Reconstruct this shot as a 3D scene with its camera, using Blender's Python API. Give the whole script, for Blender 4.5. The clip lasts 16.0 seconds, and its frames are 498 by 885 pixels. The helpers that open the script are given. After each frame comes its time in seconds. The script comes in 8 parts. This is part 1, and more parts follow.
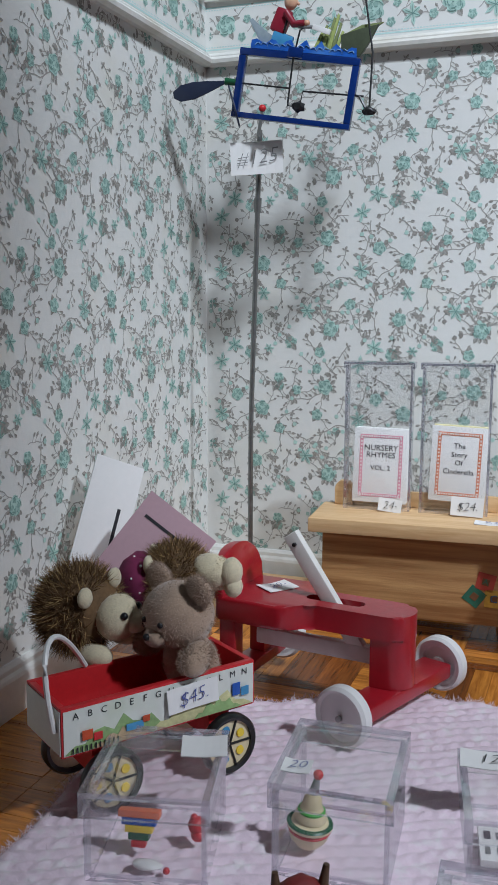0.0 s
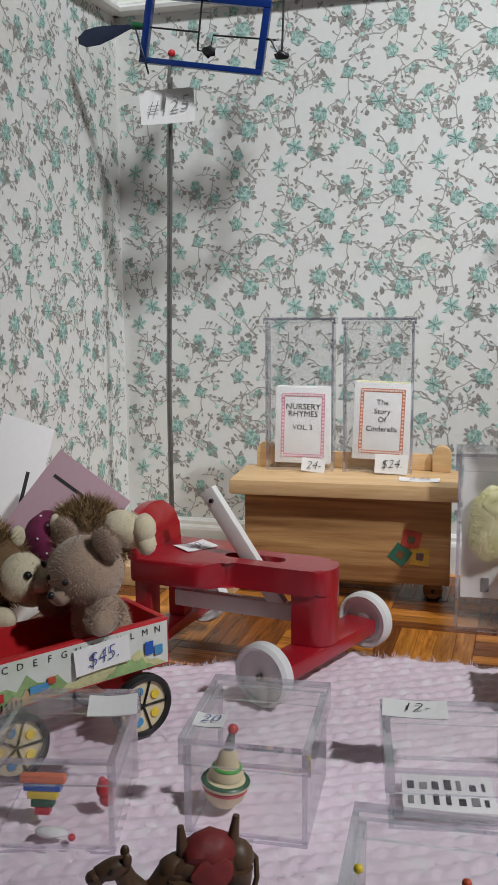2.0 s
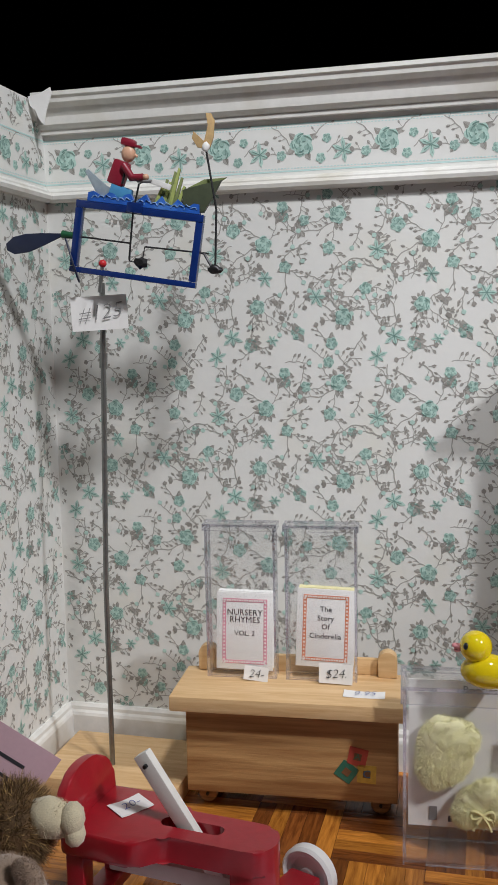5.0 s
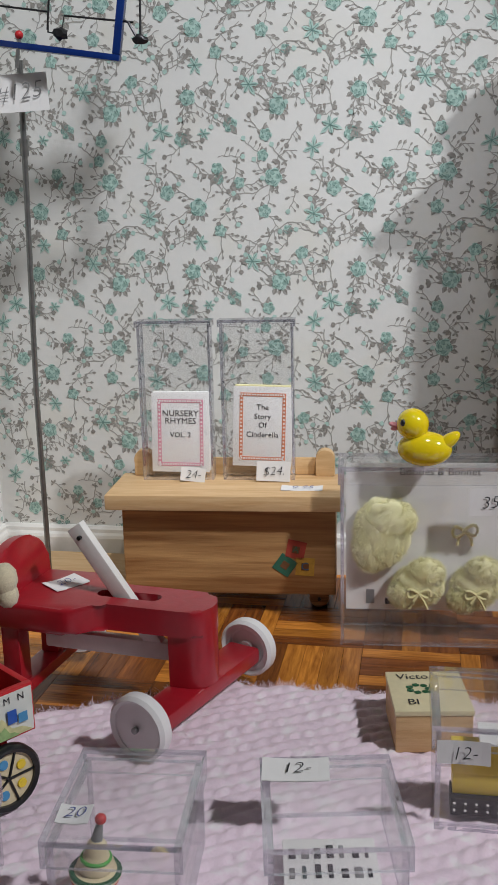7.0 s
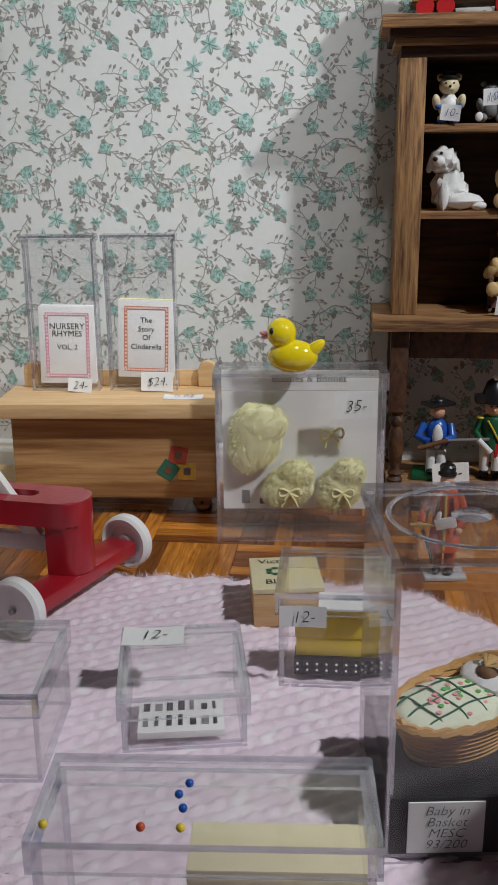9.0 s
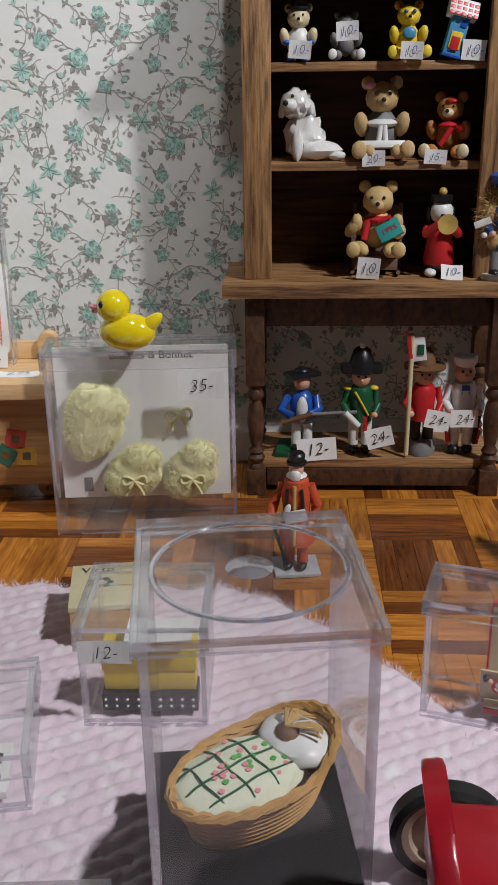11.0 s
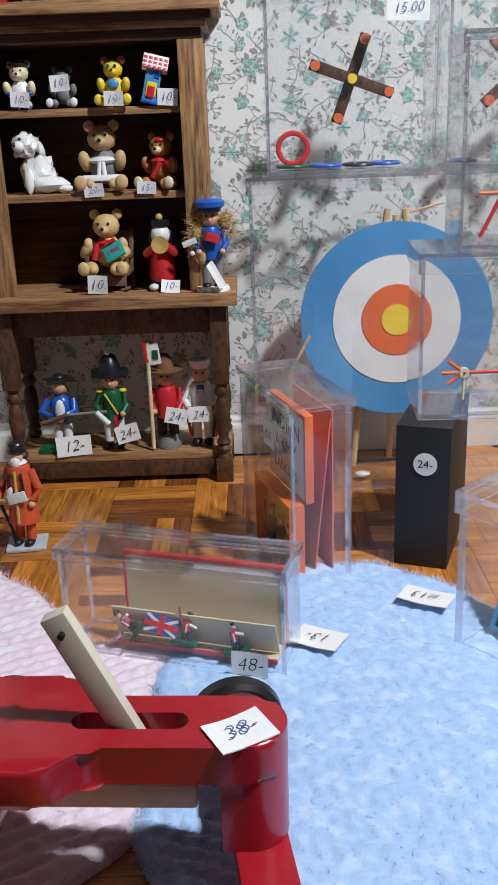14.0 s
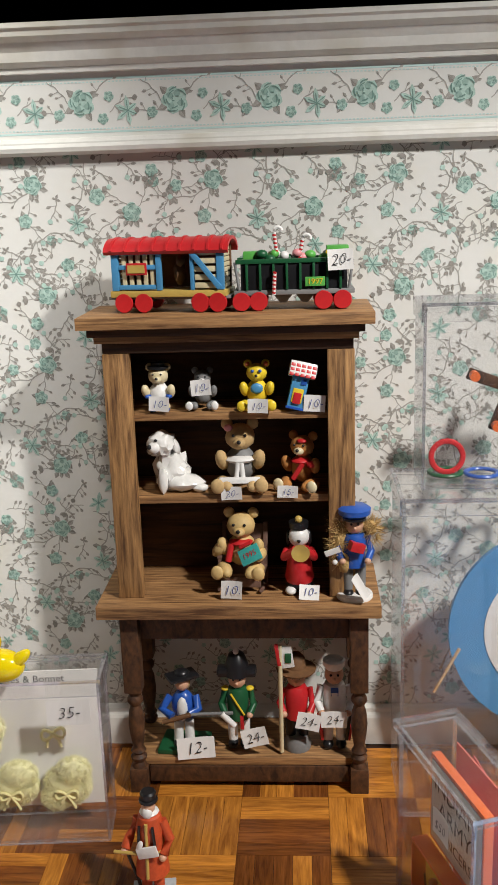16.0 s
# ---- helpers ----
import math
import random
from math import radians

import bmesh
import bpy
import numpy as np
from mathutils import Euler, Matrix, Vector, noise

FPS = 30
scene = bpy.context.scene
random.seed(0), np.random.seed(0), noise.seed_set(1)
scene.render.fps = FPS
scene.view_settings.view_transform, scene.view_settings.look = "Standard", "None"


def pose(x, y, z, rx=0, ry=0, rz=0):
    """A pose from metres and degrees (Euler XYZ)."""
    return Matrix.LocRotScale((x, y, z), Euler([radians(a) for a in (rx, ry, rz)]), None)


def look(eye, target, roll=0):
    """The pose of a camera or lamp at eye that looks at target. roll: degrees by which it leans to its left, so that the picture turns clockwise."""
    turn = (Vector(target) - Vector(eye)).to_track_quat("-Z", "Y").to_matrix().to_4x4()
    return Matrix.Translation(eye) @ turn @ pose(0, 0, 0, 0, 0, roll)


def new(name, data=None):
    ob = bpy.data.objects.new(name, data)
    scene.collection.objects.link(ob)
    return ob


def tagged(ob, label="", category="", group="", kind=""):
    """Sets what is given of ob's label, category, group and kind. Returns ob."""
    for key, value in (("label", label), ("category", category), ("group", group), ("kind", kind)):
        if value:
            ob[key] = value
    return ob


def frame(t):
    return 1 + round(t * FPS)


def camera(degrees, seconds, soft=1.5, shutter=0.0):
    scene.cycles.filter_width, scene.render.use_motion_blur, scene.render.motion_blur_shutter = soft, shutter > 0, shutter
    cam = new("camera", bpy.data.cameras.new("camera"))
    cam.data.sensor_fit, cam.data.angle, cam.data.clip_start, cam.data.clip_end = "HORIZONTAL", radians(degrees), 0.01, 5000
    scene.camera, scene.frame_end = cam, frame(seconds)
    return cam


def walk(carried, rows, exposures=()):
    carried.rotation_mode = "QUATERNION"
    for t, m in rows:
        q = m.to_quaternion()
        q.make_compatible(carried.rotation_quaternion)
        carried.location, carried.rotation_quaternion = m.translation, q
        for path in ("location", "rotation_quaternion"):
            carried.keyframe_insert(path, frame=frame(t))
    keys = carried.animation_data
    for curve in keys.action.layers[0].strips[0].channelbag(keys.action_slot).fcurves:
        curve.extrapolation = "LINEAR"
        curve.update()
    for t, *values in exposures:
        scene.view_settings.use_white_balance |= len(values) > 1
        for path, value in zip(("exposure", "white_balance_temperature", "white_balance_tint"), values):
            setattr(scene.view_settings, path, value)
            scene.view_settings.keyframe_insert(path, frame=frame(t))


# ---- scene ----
cam = camera(30.0, 16.0)
PATH = [
    (0, (0.212, -0.49, 0.162), (-0.49, 1.358, -0.141), 0.2),
    (0.5, (0.213, -0.487, 0.141), (-0.449, 1.373, -0.176), -0.1),
    (1, (0.213, -0.478, 0.13), (-0.418, 1.39, -0.208), -0.3),
    (1.2, (0.213, -0.478, 0.130), (-0.416, 1.388, -0.221), -0.35),
    (1.5, (0.213, -0.478, 0.13), (-0.389, 1.397, -0.215), -0.4),
    (2, (0.216, -0.475, 0.145), (-0.358, 1.414, -0.177), -0.5),
    (2.5, (0.224, -0.487, 0.185), (-0.332, 1.413, -0.101), -0.6),
    (3, (0.221, -0.478, 0.224), (-0.316, 1.43, -0.042), -0.6),
    (3.2, (0.214, -0.471, 0.244), (-0.321, 1.439, -0.014), -0.5),
    (5.3, (0.222, -0.449, 0.221), (-0.245, 1.479, -0.034), -1.3),
    (5.5, (0.231, -0.455, 0.218), (-0.212, 1.478, -0.044), -1.3),
    (6, (0.227, -0.463, 0.193), (-0.164, 1.474, -0.11), -1.4),
    (6.5, (0.215, -0.453, 0.184), (-0.156, 1.477, -0.187), -1.5),
    (7, (0.22, -0.447, 0.172), (-0.141, 1.468, -0.278), -1.4),
    (7.5, (0.217, -0.452, 0.164), (-0.119, 1.45, -0.356), -1.4),
    (8, (0.226, -0.457, 0.157), (-0.076, 1.436, -0.412), -1.1),
    (8.2, (0.229, -0.464, 0.157), (-0.050, 1.431, -0.419), -1.0),
    (8.5, (0.234, -0.471, 0.157), (-0.029, 1.423, -0.428), -0.9),
    (9, (0.246, -0.469, 0.164), (0.035, 1.434, -0.415), -0.6),
    (9.2, (0.248, -0.462, 0.163), (0.059, 1.444, -0.412), -0.5),
    (11.3, (0.292, -0.416, 0.176), (0.213, 1.432, -0.585), -1.0),
    (11.5, (0.298, -0.413, 0.177), (0.224, 1.429, -0.598), -1.1),
    (12, (0.315, -0.427, 0.178), (0.261, 1.411, -0.608), -1.2),
    (12.5, (0.337, -0.443, 0.18), (0.31, 1.398, -0.602), -1.1),
    (12.6, (0.338, -0.446, 0.179), (0.325, 1.396, -0.599), -1.15),
    (13, (0.34, -0.455, 0.17), (0.324, 1.397, -0.585), -1.4),
    (13.5, (0.359, -0.459, 0.166), (0.347, 1.407, -0.555), -1.7),
    (14, (0.387, -0.478, 0.174), (0.371, 1.407, -0.493), -2.1),
    (14.2, (0.391, -0.480, 0.176), (0.401, 1.409, -0.483), -2.05),
    (14.5, (0.392, -0.48, 0.179), (0.359, 1.426, -0.426), -2.0),
    (15, (0.355, -0.46, 0.204), (0.285, 1.463, -0.343), -1.8),
    (15.5, (0.357, -0.45, 0.244), (0.22, 1.481, -0.258), -2.3),
    (16, (0.349, -0.419, 0.265), (0.226, 1.513, -0.237), -1.9),
]
walk(cam, [(t, look(e, g, r)) for t, e, g, r in PATH], exposures=[(0.0, -0.24, 5750, 7), (1.2, -0.24, 6050, 8), (2.5, -0.22, 6400, 9), (5.5, -0.34, 6450, 11), (7.0, -0.34, 6350, 10), (9.0, -0.34, 6300, 8), (11.5, -0.22, 6450, 10), (12.5, 0.15, 6050, 8), (14.5, 0.08, 6100, 8), (15.0, 0.05, 6700, 10), (16.0, 0.12, 7000, 9)])


# ---- light ----
def spot(name, eye, target, watts, size, cone, blend, color):
    data = bpy.data.lights.new(name, "SPOT")
    data.energy, data.color, data.shadow_soft_size = watts, color, size
    data.spot_size, data.spot_blend = math.radians(cone), blend
    ob = new(name, data)
    ob.matrix_world = look(eye, target)
    return ob


spot("display_lamp", (0.69, -0.385, 0.62), (0.365, -0.130, 0.045), 20.0, 0.022, 62, 0.75, (0.98, 0.98, 1.0))
spot("display_lamp", (0.27, -0.295, 0.62), (0.068, -0.005, 0.225), 10.6, 0.024, 55, 0.85, (0.97, 0.98, 1.0))
world = bpy.data.worlds.new("world")
scene.world = world
world.use_nodes = True
world.node_tree.nodes["Background"].inputs[0].default_value = (0.95, 0.97, 1.0, 1)
world.node_tree.nodes["Background"].inputs[1].default_value = 0.005
scene.view_settings.exposure = 0.0
scene.cycles.transparent_max_bounces = 40


# ---- materials ----
def node(nt, kind, **sockets):
    n = nt.nodes.new(kind)
    for key, value in sockets.items():
        n.inputs[key.replace("_", " ")].default_value = value
    return n


def material(name, color, rough=0.5, metal=0.0, vary=0.12, scale=400.0, bump=0.15, grain=(1, 1, 1), dirt=None, sheen=0.0,
             coat=0.0, island=0.0):
    """Noise at two scales over a base colour, with a fine bump. dirt: a second colour in broad patches."""
    m = bpy.data.materials.new(name)
    m.use_nodes = True
    nt = m.node_tree
    b = nt.nodes["Principled BSDF"]
    L = nt.links.new
    tc = node(nt, "ShaderNodeTexCoord")
    mp = node(nt, "ShaderNodeMapping")
    mp.inputs["Scale"].default_value = grain
    L(tc.outputs["Object"], mp.inputs["Vector"])
    fine = node(nt, "ShaderNodeTexNoise", Scale=scale, Detail=5.0, Roughness=0.6)
    broad = node(nt, "ShaderNodeTexNoise", Scale=scale / 9, Detail=3.0)
    L(mp.outputs[0], fine.inputs["Vector"])
    L(mp.outputs[0], broad.inputs["Vector"])
    add = node(nt, "ShaderNodeMath")
    add.operation = "ADD"
    L(fine.outputs["Fac"], add.inputs[0])
    L(broad.outputs["Fac"], add.inputs[1])
    rng = node(nt, "ShaderNodeMapRange")
    rng.inputs["From Min"].default_value, rng.inputs["From Max"].default_value = 0.6, 1.4
    rng.inputs["To Min"].default_value, rng.inputs["To Max"].default_value = 1 - vary, 1 + vary
    L(add.outputs[0], rng.inputs["Value"])
    value = rng.outputs[0]
    if island:
        oi = node(nt, "ShaderNodeObjectInfo")
        r2 = node(nt, "ShaderNodeMapRange")
        r2.inputs["To Min"].default_value, r2.inputs["To Max"].default_value = 1 - island, 1 + island
        L(oi.outputs["Random"], r2.inputs["Value"])
        mul = node(nt, "ShaderNodeMath")
        mul.operation = "MULTIPLY"
        L(value, mul.inputs[0])
        L(r2.outputs[0], mul.inputs[1])
        value = mul.outputs[0]
    hsv = node(nt, "ShaderNodeHueSaturation")
    hsv.inputs["Color"].default_value = (*color, 1)
    L(value, hsv.inputs["Value"])
    out = hsv.outputs[0]
    if dirt:
        mix = node(nt, "ShaderNodeMix")
        mix.data_type = "RGBA"
        ramp = node(nt, "ShaderNodeMapRange")
        ramp.inputs["From Min"].default_value, ramp.inputs["From Max"].default_value = 0.52, 0.72
        L(broad.outputs["Fac"], ramp.inputs["Value"])
        L(ramp.outputs[0], mix.inputs["Factor"])
        L(out, mix.inputs["A"])
        mix.inputs["B"].default_value = (*dirt, 1)
        out = mix.outputs["Result"]
    L(out, b.inputs["Base Color"])
    b.inputs["Roughness"].default_value = rough
    b.inputs["Metallic"].default_value = metal
    b.inputs["Sheen Weight"].default_value = sheen
    b.inputs["Coat Weight"].default_value = coat
    b.inputs["Coat Roughness"].default_value = 0.08
    if bump:
        bp = node(nt, "ShaderNodeBump", Strength=bump, Distance=0.0003)
        L(fine.outputs["Fac"], bp.inputs["Height"])
        L(bp.outputs[0], b.inputs["Normal"])
    return m


def clear(name, gloss_rough, haze, tint=(1, 1, 1), least=0.045):
    """Clear acrylic: light goes straight through, Fresnel gives the gloss; haze is the share of milky white: scuffs on
    panes, imitated refraction on edges.
    """
    m = bpy.data.materials.new(name)
    m.use_nodes = True
    nt = m.node_tree
    nt.nodes.remove(nt.nodes["Principled BSDF"])
    L = nt.links.new
    tr = node(nt, "ShaderNodeBsdfTransparent", Color=(*tint, 1))
    gl = node(nt, "ShaderNodeBsdfGlossy", Roughness=gloss_rough)
    df = node(nt, "ShaderNodeBsdfDiffuse", Color=(0.8, 0.8, 0.85, 1))
    lw = node(nt, "ShaderNodeLayerWeight", Blend=0.5)
    p5 = node(nt, "ShaderNodeMath")
    p5.operation = "POWER"
    p5.inputs[1].default_value = 5.0
    L(lw.outputs["Facing"], p5.inputs[0])
    fr = node(nt, "ShaderNodeMapRange")
    fr.inputs["To Min"].default_value, fr.inputs["To Max"].default_value = least, 0.9
    L(p5.outputs[0], fr.inputs["Value"])
    a = node(nt, "ShaderNodeMixShader")
    b = node(nt, "ShaderNodeMixShader")
    tc = node(nt, "ShaderNodeTexCoord")
    nz = node(nt, "ShaderNodeTexNoise", Scale=60.0, Detail=6.0)
    L(tc.outputs["Object"], nz.inputs["Vector"])
    rg = node(nt, "ShaderNodeMapRange")
    rg.inputs["From Min"].default_value, rg.inputs["From Max"].default_value = 0.35, 0.7
    rg.inputs["To Min"].default_value, rg.inputs["To Max"].default_value = haze * 0.4, haze * 1.6
    L(nz.outputs["Fac"], rg.inputs["Value"])
    L(rg.outputs[0], a.inputs[0])
    L(tr.outputs[0], a.inputs[1])
    L(df.outputs[0], a.inputs[2])
    L(fr.outputs[0], b.inputs[0])
    L(a.outputs[0], b.inputs[1])
    L(gl.outputs[0], b.inputs[2])
    L(b.outputs[0], nt.nodes["Material Output"].inputs["Surface"])
    return m


def wood(name, light, dark, rough=0.45, grain=(60, 900, 900), island=0.0, wave=3.0):
    """Wood whose grain runs along x of its object."""
    m = bpy.data.materials.new(name)
    m.use_nodes = True
    nt = m.node_tree
    b = nt.nodes["Principled BSDF"]
    L = nt.links.new
    tc = node(nt, "ShaderNodeTexCoord")
    oi = node(nt, "ShaderNodeObjectInfo")
    off = node(nt, "ShaderNodeVectorMath")
    off.operation = "MULTIPLY_ADD"
    comb = node(nt, "ShaderNodeCombineXYZ")
    for k in range(3):
        L(oi.outputs["Random"], comb.inputs[k])
    off.inputs[1].default_value = (0.7, 0.9, 0.4)
    L(comb.outputs[0], off.inputs[0])
    L(tc.outputs["Object"], off.inputs[2])
    mp = node(nt, "ShaderNodeMapping")
    mp.inputs["Scale"].default_value = grain
    L(off.outputs[0], mp.inputs["Vector"])
    n1 = node(nt, "ShaderNodeTexNoise", Scale=1.0, Detail=6.0, Roughness=0.65, Distortion=0.4)
    L(mp.outputs[0], n1.inputs["Vector"])
    mp2 = node(nt, "ShaderNodeMapping")
    mp2.inputs["Scale"].default_value = tuple(g / 6 for g in grain)
    L(off.outputs[0], mp2.inputs["Vector"])
    n2 = node(nt, "ShaderNodeTexNoise", Scale=1.0, Detail=2.0, Distortion=wave)
    L(mp2.outputs[0], n2.inputs["Vector"])
    add = node(nt, "ShaderNodeMath")
    add.operation = "ADD"
    L(n1.outputs["Fac"], add.inputs[0])
    L(n2.outputs["Fac"], add.inputs[1])
    rng = node(nt, "ShaderNodeMapRange")
    rng.inputs["From Min"].default_value, rng.inputs["From Max"].default_value = 0.7, 1.3
    L(add.outputs[0], rng.inputs["Value"])
    mix = node(nt, "ShaderNodeMix")
    mix.data_type = "RGBA"
    mix.inputs["A"].default_value = (*dark, 1)
    mix.inputs["B"].default_value = (*light, 1)
    L(rng.outputs[0], mix.inputs["Factor"])
    hsv = node(nt, "ShaderNodeHueSaturation")
    r2 = node(nt, "ShaderNodeMapRange")
    r2.inputs["To Min"].default_value, r2.inputs["To Max"].default_value = 1 - island, 1 + island
    L(oi.outputs["Random"], r2.inputs["Value"])
    L(r2.outputs[0], hsv.inputs["Value"])
    L(mix.outputs["Result"], hsv.inputs["Color"])
    L(hsv.outputs[0], b.inputs["Base Color"])
    b.inputs["Roughness"].default_value = rough
    bp = node(nt, "ShaderNodeBump", Strength=0.6, Distance=0.0003)
    L(n1.outputs["Fac"], bp.inputs["Height"])
    L(bp.outputs[0], b.inputs["Normal"])
    return m


M_PAPER_WALL = material("wallpaper_ground", (0.72, 0.72, 0.69), 0.75, vary=0.03, scale=300, bump=0.05, dirt=(0.70, 0.69, 0.63))
M_TEAL = material("print_teal", (0.43, 0.60, 0.54), 0.75, vary=0.25, scale=900, bump=0)
M_TEAL_DARK = material("print_teal_dark", (0.17, 0.30, 0.265), 0.75, vary=0.25, scale=900, bump=0)
M_TEAL_MID = material("print_teal_mid", (0.29, 0.44, 0.39), 0.75, vary=0.25, scale=900, bump=0)
M_BORDER = material("print_border_line", (0.50, 0.68, 0.66), 0.75, vary=0.1, bump=0)
M_LEAF = material("print_leaf", (0.29, 0.275, 0.25), 0.75, vary=0.3, scale=900, bump=0)
M_STEM = material("print_stem", (0.37, 0.36, 0.33), 0.75, vary=0.2, scale=700, bump=0)
M_TRIM = material("white_trim_paint", (0.74, 0.73, 0.69), 0.42, vary=0.10, scale=220, bump=0.35, dirt=(0.56, 0.52, 0.43))
M_BLACK = material("black_board", (0.012, 0.012, 0.013), 0.6, vary=0.2, scale=90)
# Near-black without gloss: darkness beyond the box is put into the colour.
M_VOID = material("unlit_black", (0.004, 0.004, 0.004), 1.0, vary=0.2, scale=20, bump=0)
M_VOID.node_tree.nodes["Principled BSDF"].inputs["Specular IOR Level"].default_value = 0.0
M_PARQUET = wood("parquet_oak", (0.66, 0.26, 0.040), (0.25, 0.080, 0.013), 0.20, (80, 800, 800), island=0.25)
M_PARQUET_DARK = wood("parquet_dark_oak", (0.27, 0.086, 0.018), (0.090, 0.025, 0.007), 0.20, (80, 800, 800), island=0.3)
M_JOINT = material("floor_joint", (0.05, 0.02, 0.008), 0.7)
M_PINE = wood("pale_pine", (0.72, 0.50, 0.27), (0.56, 0.34, 0.15), 0.5, (50, 500, 500))
# Chest body pine: stronger grain, with side shade put into its darker colour.
M_PINE_FRONT = wood("pine_shaded_front", (0.60, 0.36, 0.15), (0.28, 0.13, 0.045), 0.5, (22, 420, 420))
M_WALNUT = wood("walnut_brown", (0.50, 0.27, 0.105), (0.075, 0.030, 0.011), 0.6, (900, 900, 70))
M_WALNUT_H = wood("walnut_board", (0.52, 0.28, 0.115), (0.10, 0.042, 0.017), 0.6, (70, 1100, 1100))
# Dark moulding walnut; on frieze and back panel it paints in recess shade.
M_WALNUT_D = wood("walnut_dark_shaded", (0.10, 0.042, 0.018), (0.020, 0.009, 0.005), 0.7, (60, 800, 800))
# Redder, much darker walnut than the upper boards; also on ring toss arms.
M_WALNUT_M = wood("walnut_dark_red", (0.13, 0.055, 0.022), (0.022, 0.009, 0.005), 0.55, (500, 900, 300))
M_RED = material("red_gloss_paint", (0.36, 0.010, 0.020), 0.30, vary=0.16, scale=260, bump=0.25, coat=0.35, dirt=(0.30, 0.014, 0.022))
M_WHITE_PAINT = material("white_paint", (0.74, 0.72, 0.68), 0.45, vary=0.06, scale=300, dirt=(0.55, 0.5, 0.44))
M_CREAM = material("cream_paint", (0.62, 0.57, 0.46), 0.5, vary=0.1, scale=300)
M_PAPER = material("white_paper", (0.80, 0.79, 0.77), 0.7, vary=0.03, scale=400, bump=0.05)
M_INK = material("black_ink", (0.02, 0.02, 0.025), 0.7, vary=0.1)
M_INK_BLUE = material("blue_ink", (0.07, 0.09, 0.28), 0.7, vary=0.1)
M_STEEL = material("dull_steel", (0.28, 0.28, 0.27), 0.42, metal=0.9, vary=0.25, scale=300)
M_DARKMETAL = material("dark_metal", (0.04, 0.04, 0.042), 0.4, metal=0.7, vary=0.2)
M_RUBBER = material("black_tyre", (0.015, 0.015, 0.016), 0.35, vary=0.2)
M_BLUE = material("blue_paint", (0.008, 0.028, 0.15), 0.22, vary=0.2, scale=300)
M_YELLOW = material("yellow_glaze", (0.86, 0.66, 0.01), 0.12, vary=0.03, coat=1.0, bump=0.03)
M_ACRYLIC = clear("clear_acrylic", 0.03, 0.014)
# Milky white, tint and extra gloss imitate light refracted along pane edges.
M_ACRYLIC_EDGE = clear("acrylic_edge", 0.05, 0.20, (0.84, 0.83, 0.90), 0.42)
M_PINK = material("pink_wool", (0.77, 0.63, 0.71), 0.95, vary=0.08, scale=1500, bump=0.6, dirt=(0.80, 0.75, 0.77), sheen=0.4)
M_BLUEWOOL = material("blue_wool", (0.40, 0.57, 0.84), 0.95, vary=0.14, scale=1500, bump=0.6, dirt=(0.56, 0.68, 0.83), sheen=0.4)


# ---- building helpers ----
def box(bm, x0, x1, y0, y1, z0, z1, bevel=0.0, mat=0):
    r = bmesh.ops.create_cube(bm, size=1)
    vs = r["verts"]
    for v in vs:
        v.co = Vector((x0 + (v.co.x + 0.5) * (x1 - x0), y0 + (v.co.y + 0.5) * (y1 - y0), z0 + (v.co.z + 0.5) * (z1 - z0)))
    if mat:
        for f in {f for v in vs for f in v.link_faces}:
            f.material_index = mat
    if bevel:
        es = list({e for v in vs for e in v.link_edges})
        bmesh.ops.bevel(bm, geom=es, offset=bevel, segments=2, affect="EDGES", profile=0.6)
    return bm


def prism(bm, pts, depth, m=None, bevel=0.0):
    """A 2D outline in x, z pushed along +y by depth, then laid by the matrix m."""
    n = len(pts)
    a = [bm.verts.new((p[0], 0, p[1])) for p in pts]
    b = [bm.verts.new((p[0], depth, p[1])) for p in pts]
    fs = [bm.faces.new(a), bm.faces.new(b[::-1])]
    for i in range(n):
        fs.append(bm.faces.new((a[i], b[i], b[(i + 1) % n], a[(i + 1) % n])))
    if bevel:
        es = list({e for f in fs[:2] for e in f.edges})
        r = bmesh.ops.bevel(bm, geom=es, offset=bevel, segments=2, affect="EDGES", profile=0.6)
        vs = list({v for f in r["faces"] for v in f.verts} | {v for v in a + b if v.is_valid})
    else:
        vs = a + b
    if m is not None:
        for v in {v for v in vs if v.is_valid}:
            v.co = m @ v.co
    return bm


def lathe(bm, profile, seg=24, m=None, ring=False):
    """Radius and height pairs turned round z; open ends at radius 0 close themselves."""
    rings = []
    for r, h in profile:
        if r < 1e-6:
            rings.append([bm.verts.new((0, 0, h))])
        else:
            rings.append([bm.verts.new((r * math.cos(2 * math.pi * i / seg), r * math.sin(2 * math.pi * i / seg), h)) for i in range(seg)])
    for a, b in zip(rings, rings[1:] + rings[:1] if ring else rings[1:]):
        for i in range(seg):
            q = [a[i % len(a)], a[(i + 1) % len(a)], b[(i + 1) % len(b)], b[i % len(b)]]
            q = [v for k, v in enumerate(q) if v not in q[:k]]
            if len(q) > 2:
                bm.faces.new(q)
    for end, flip in () if ring else ((rings[0], True), (rings[-1], False)):
        if len(end) > 2:
            bm.faces.new(end[::-1] if flip else end)
    if m is not None:
        for ring in rings:
            for v in ring:
                v.co = m @ v.co
    return bm


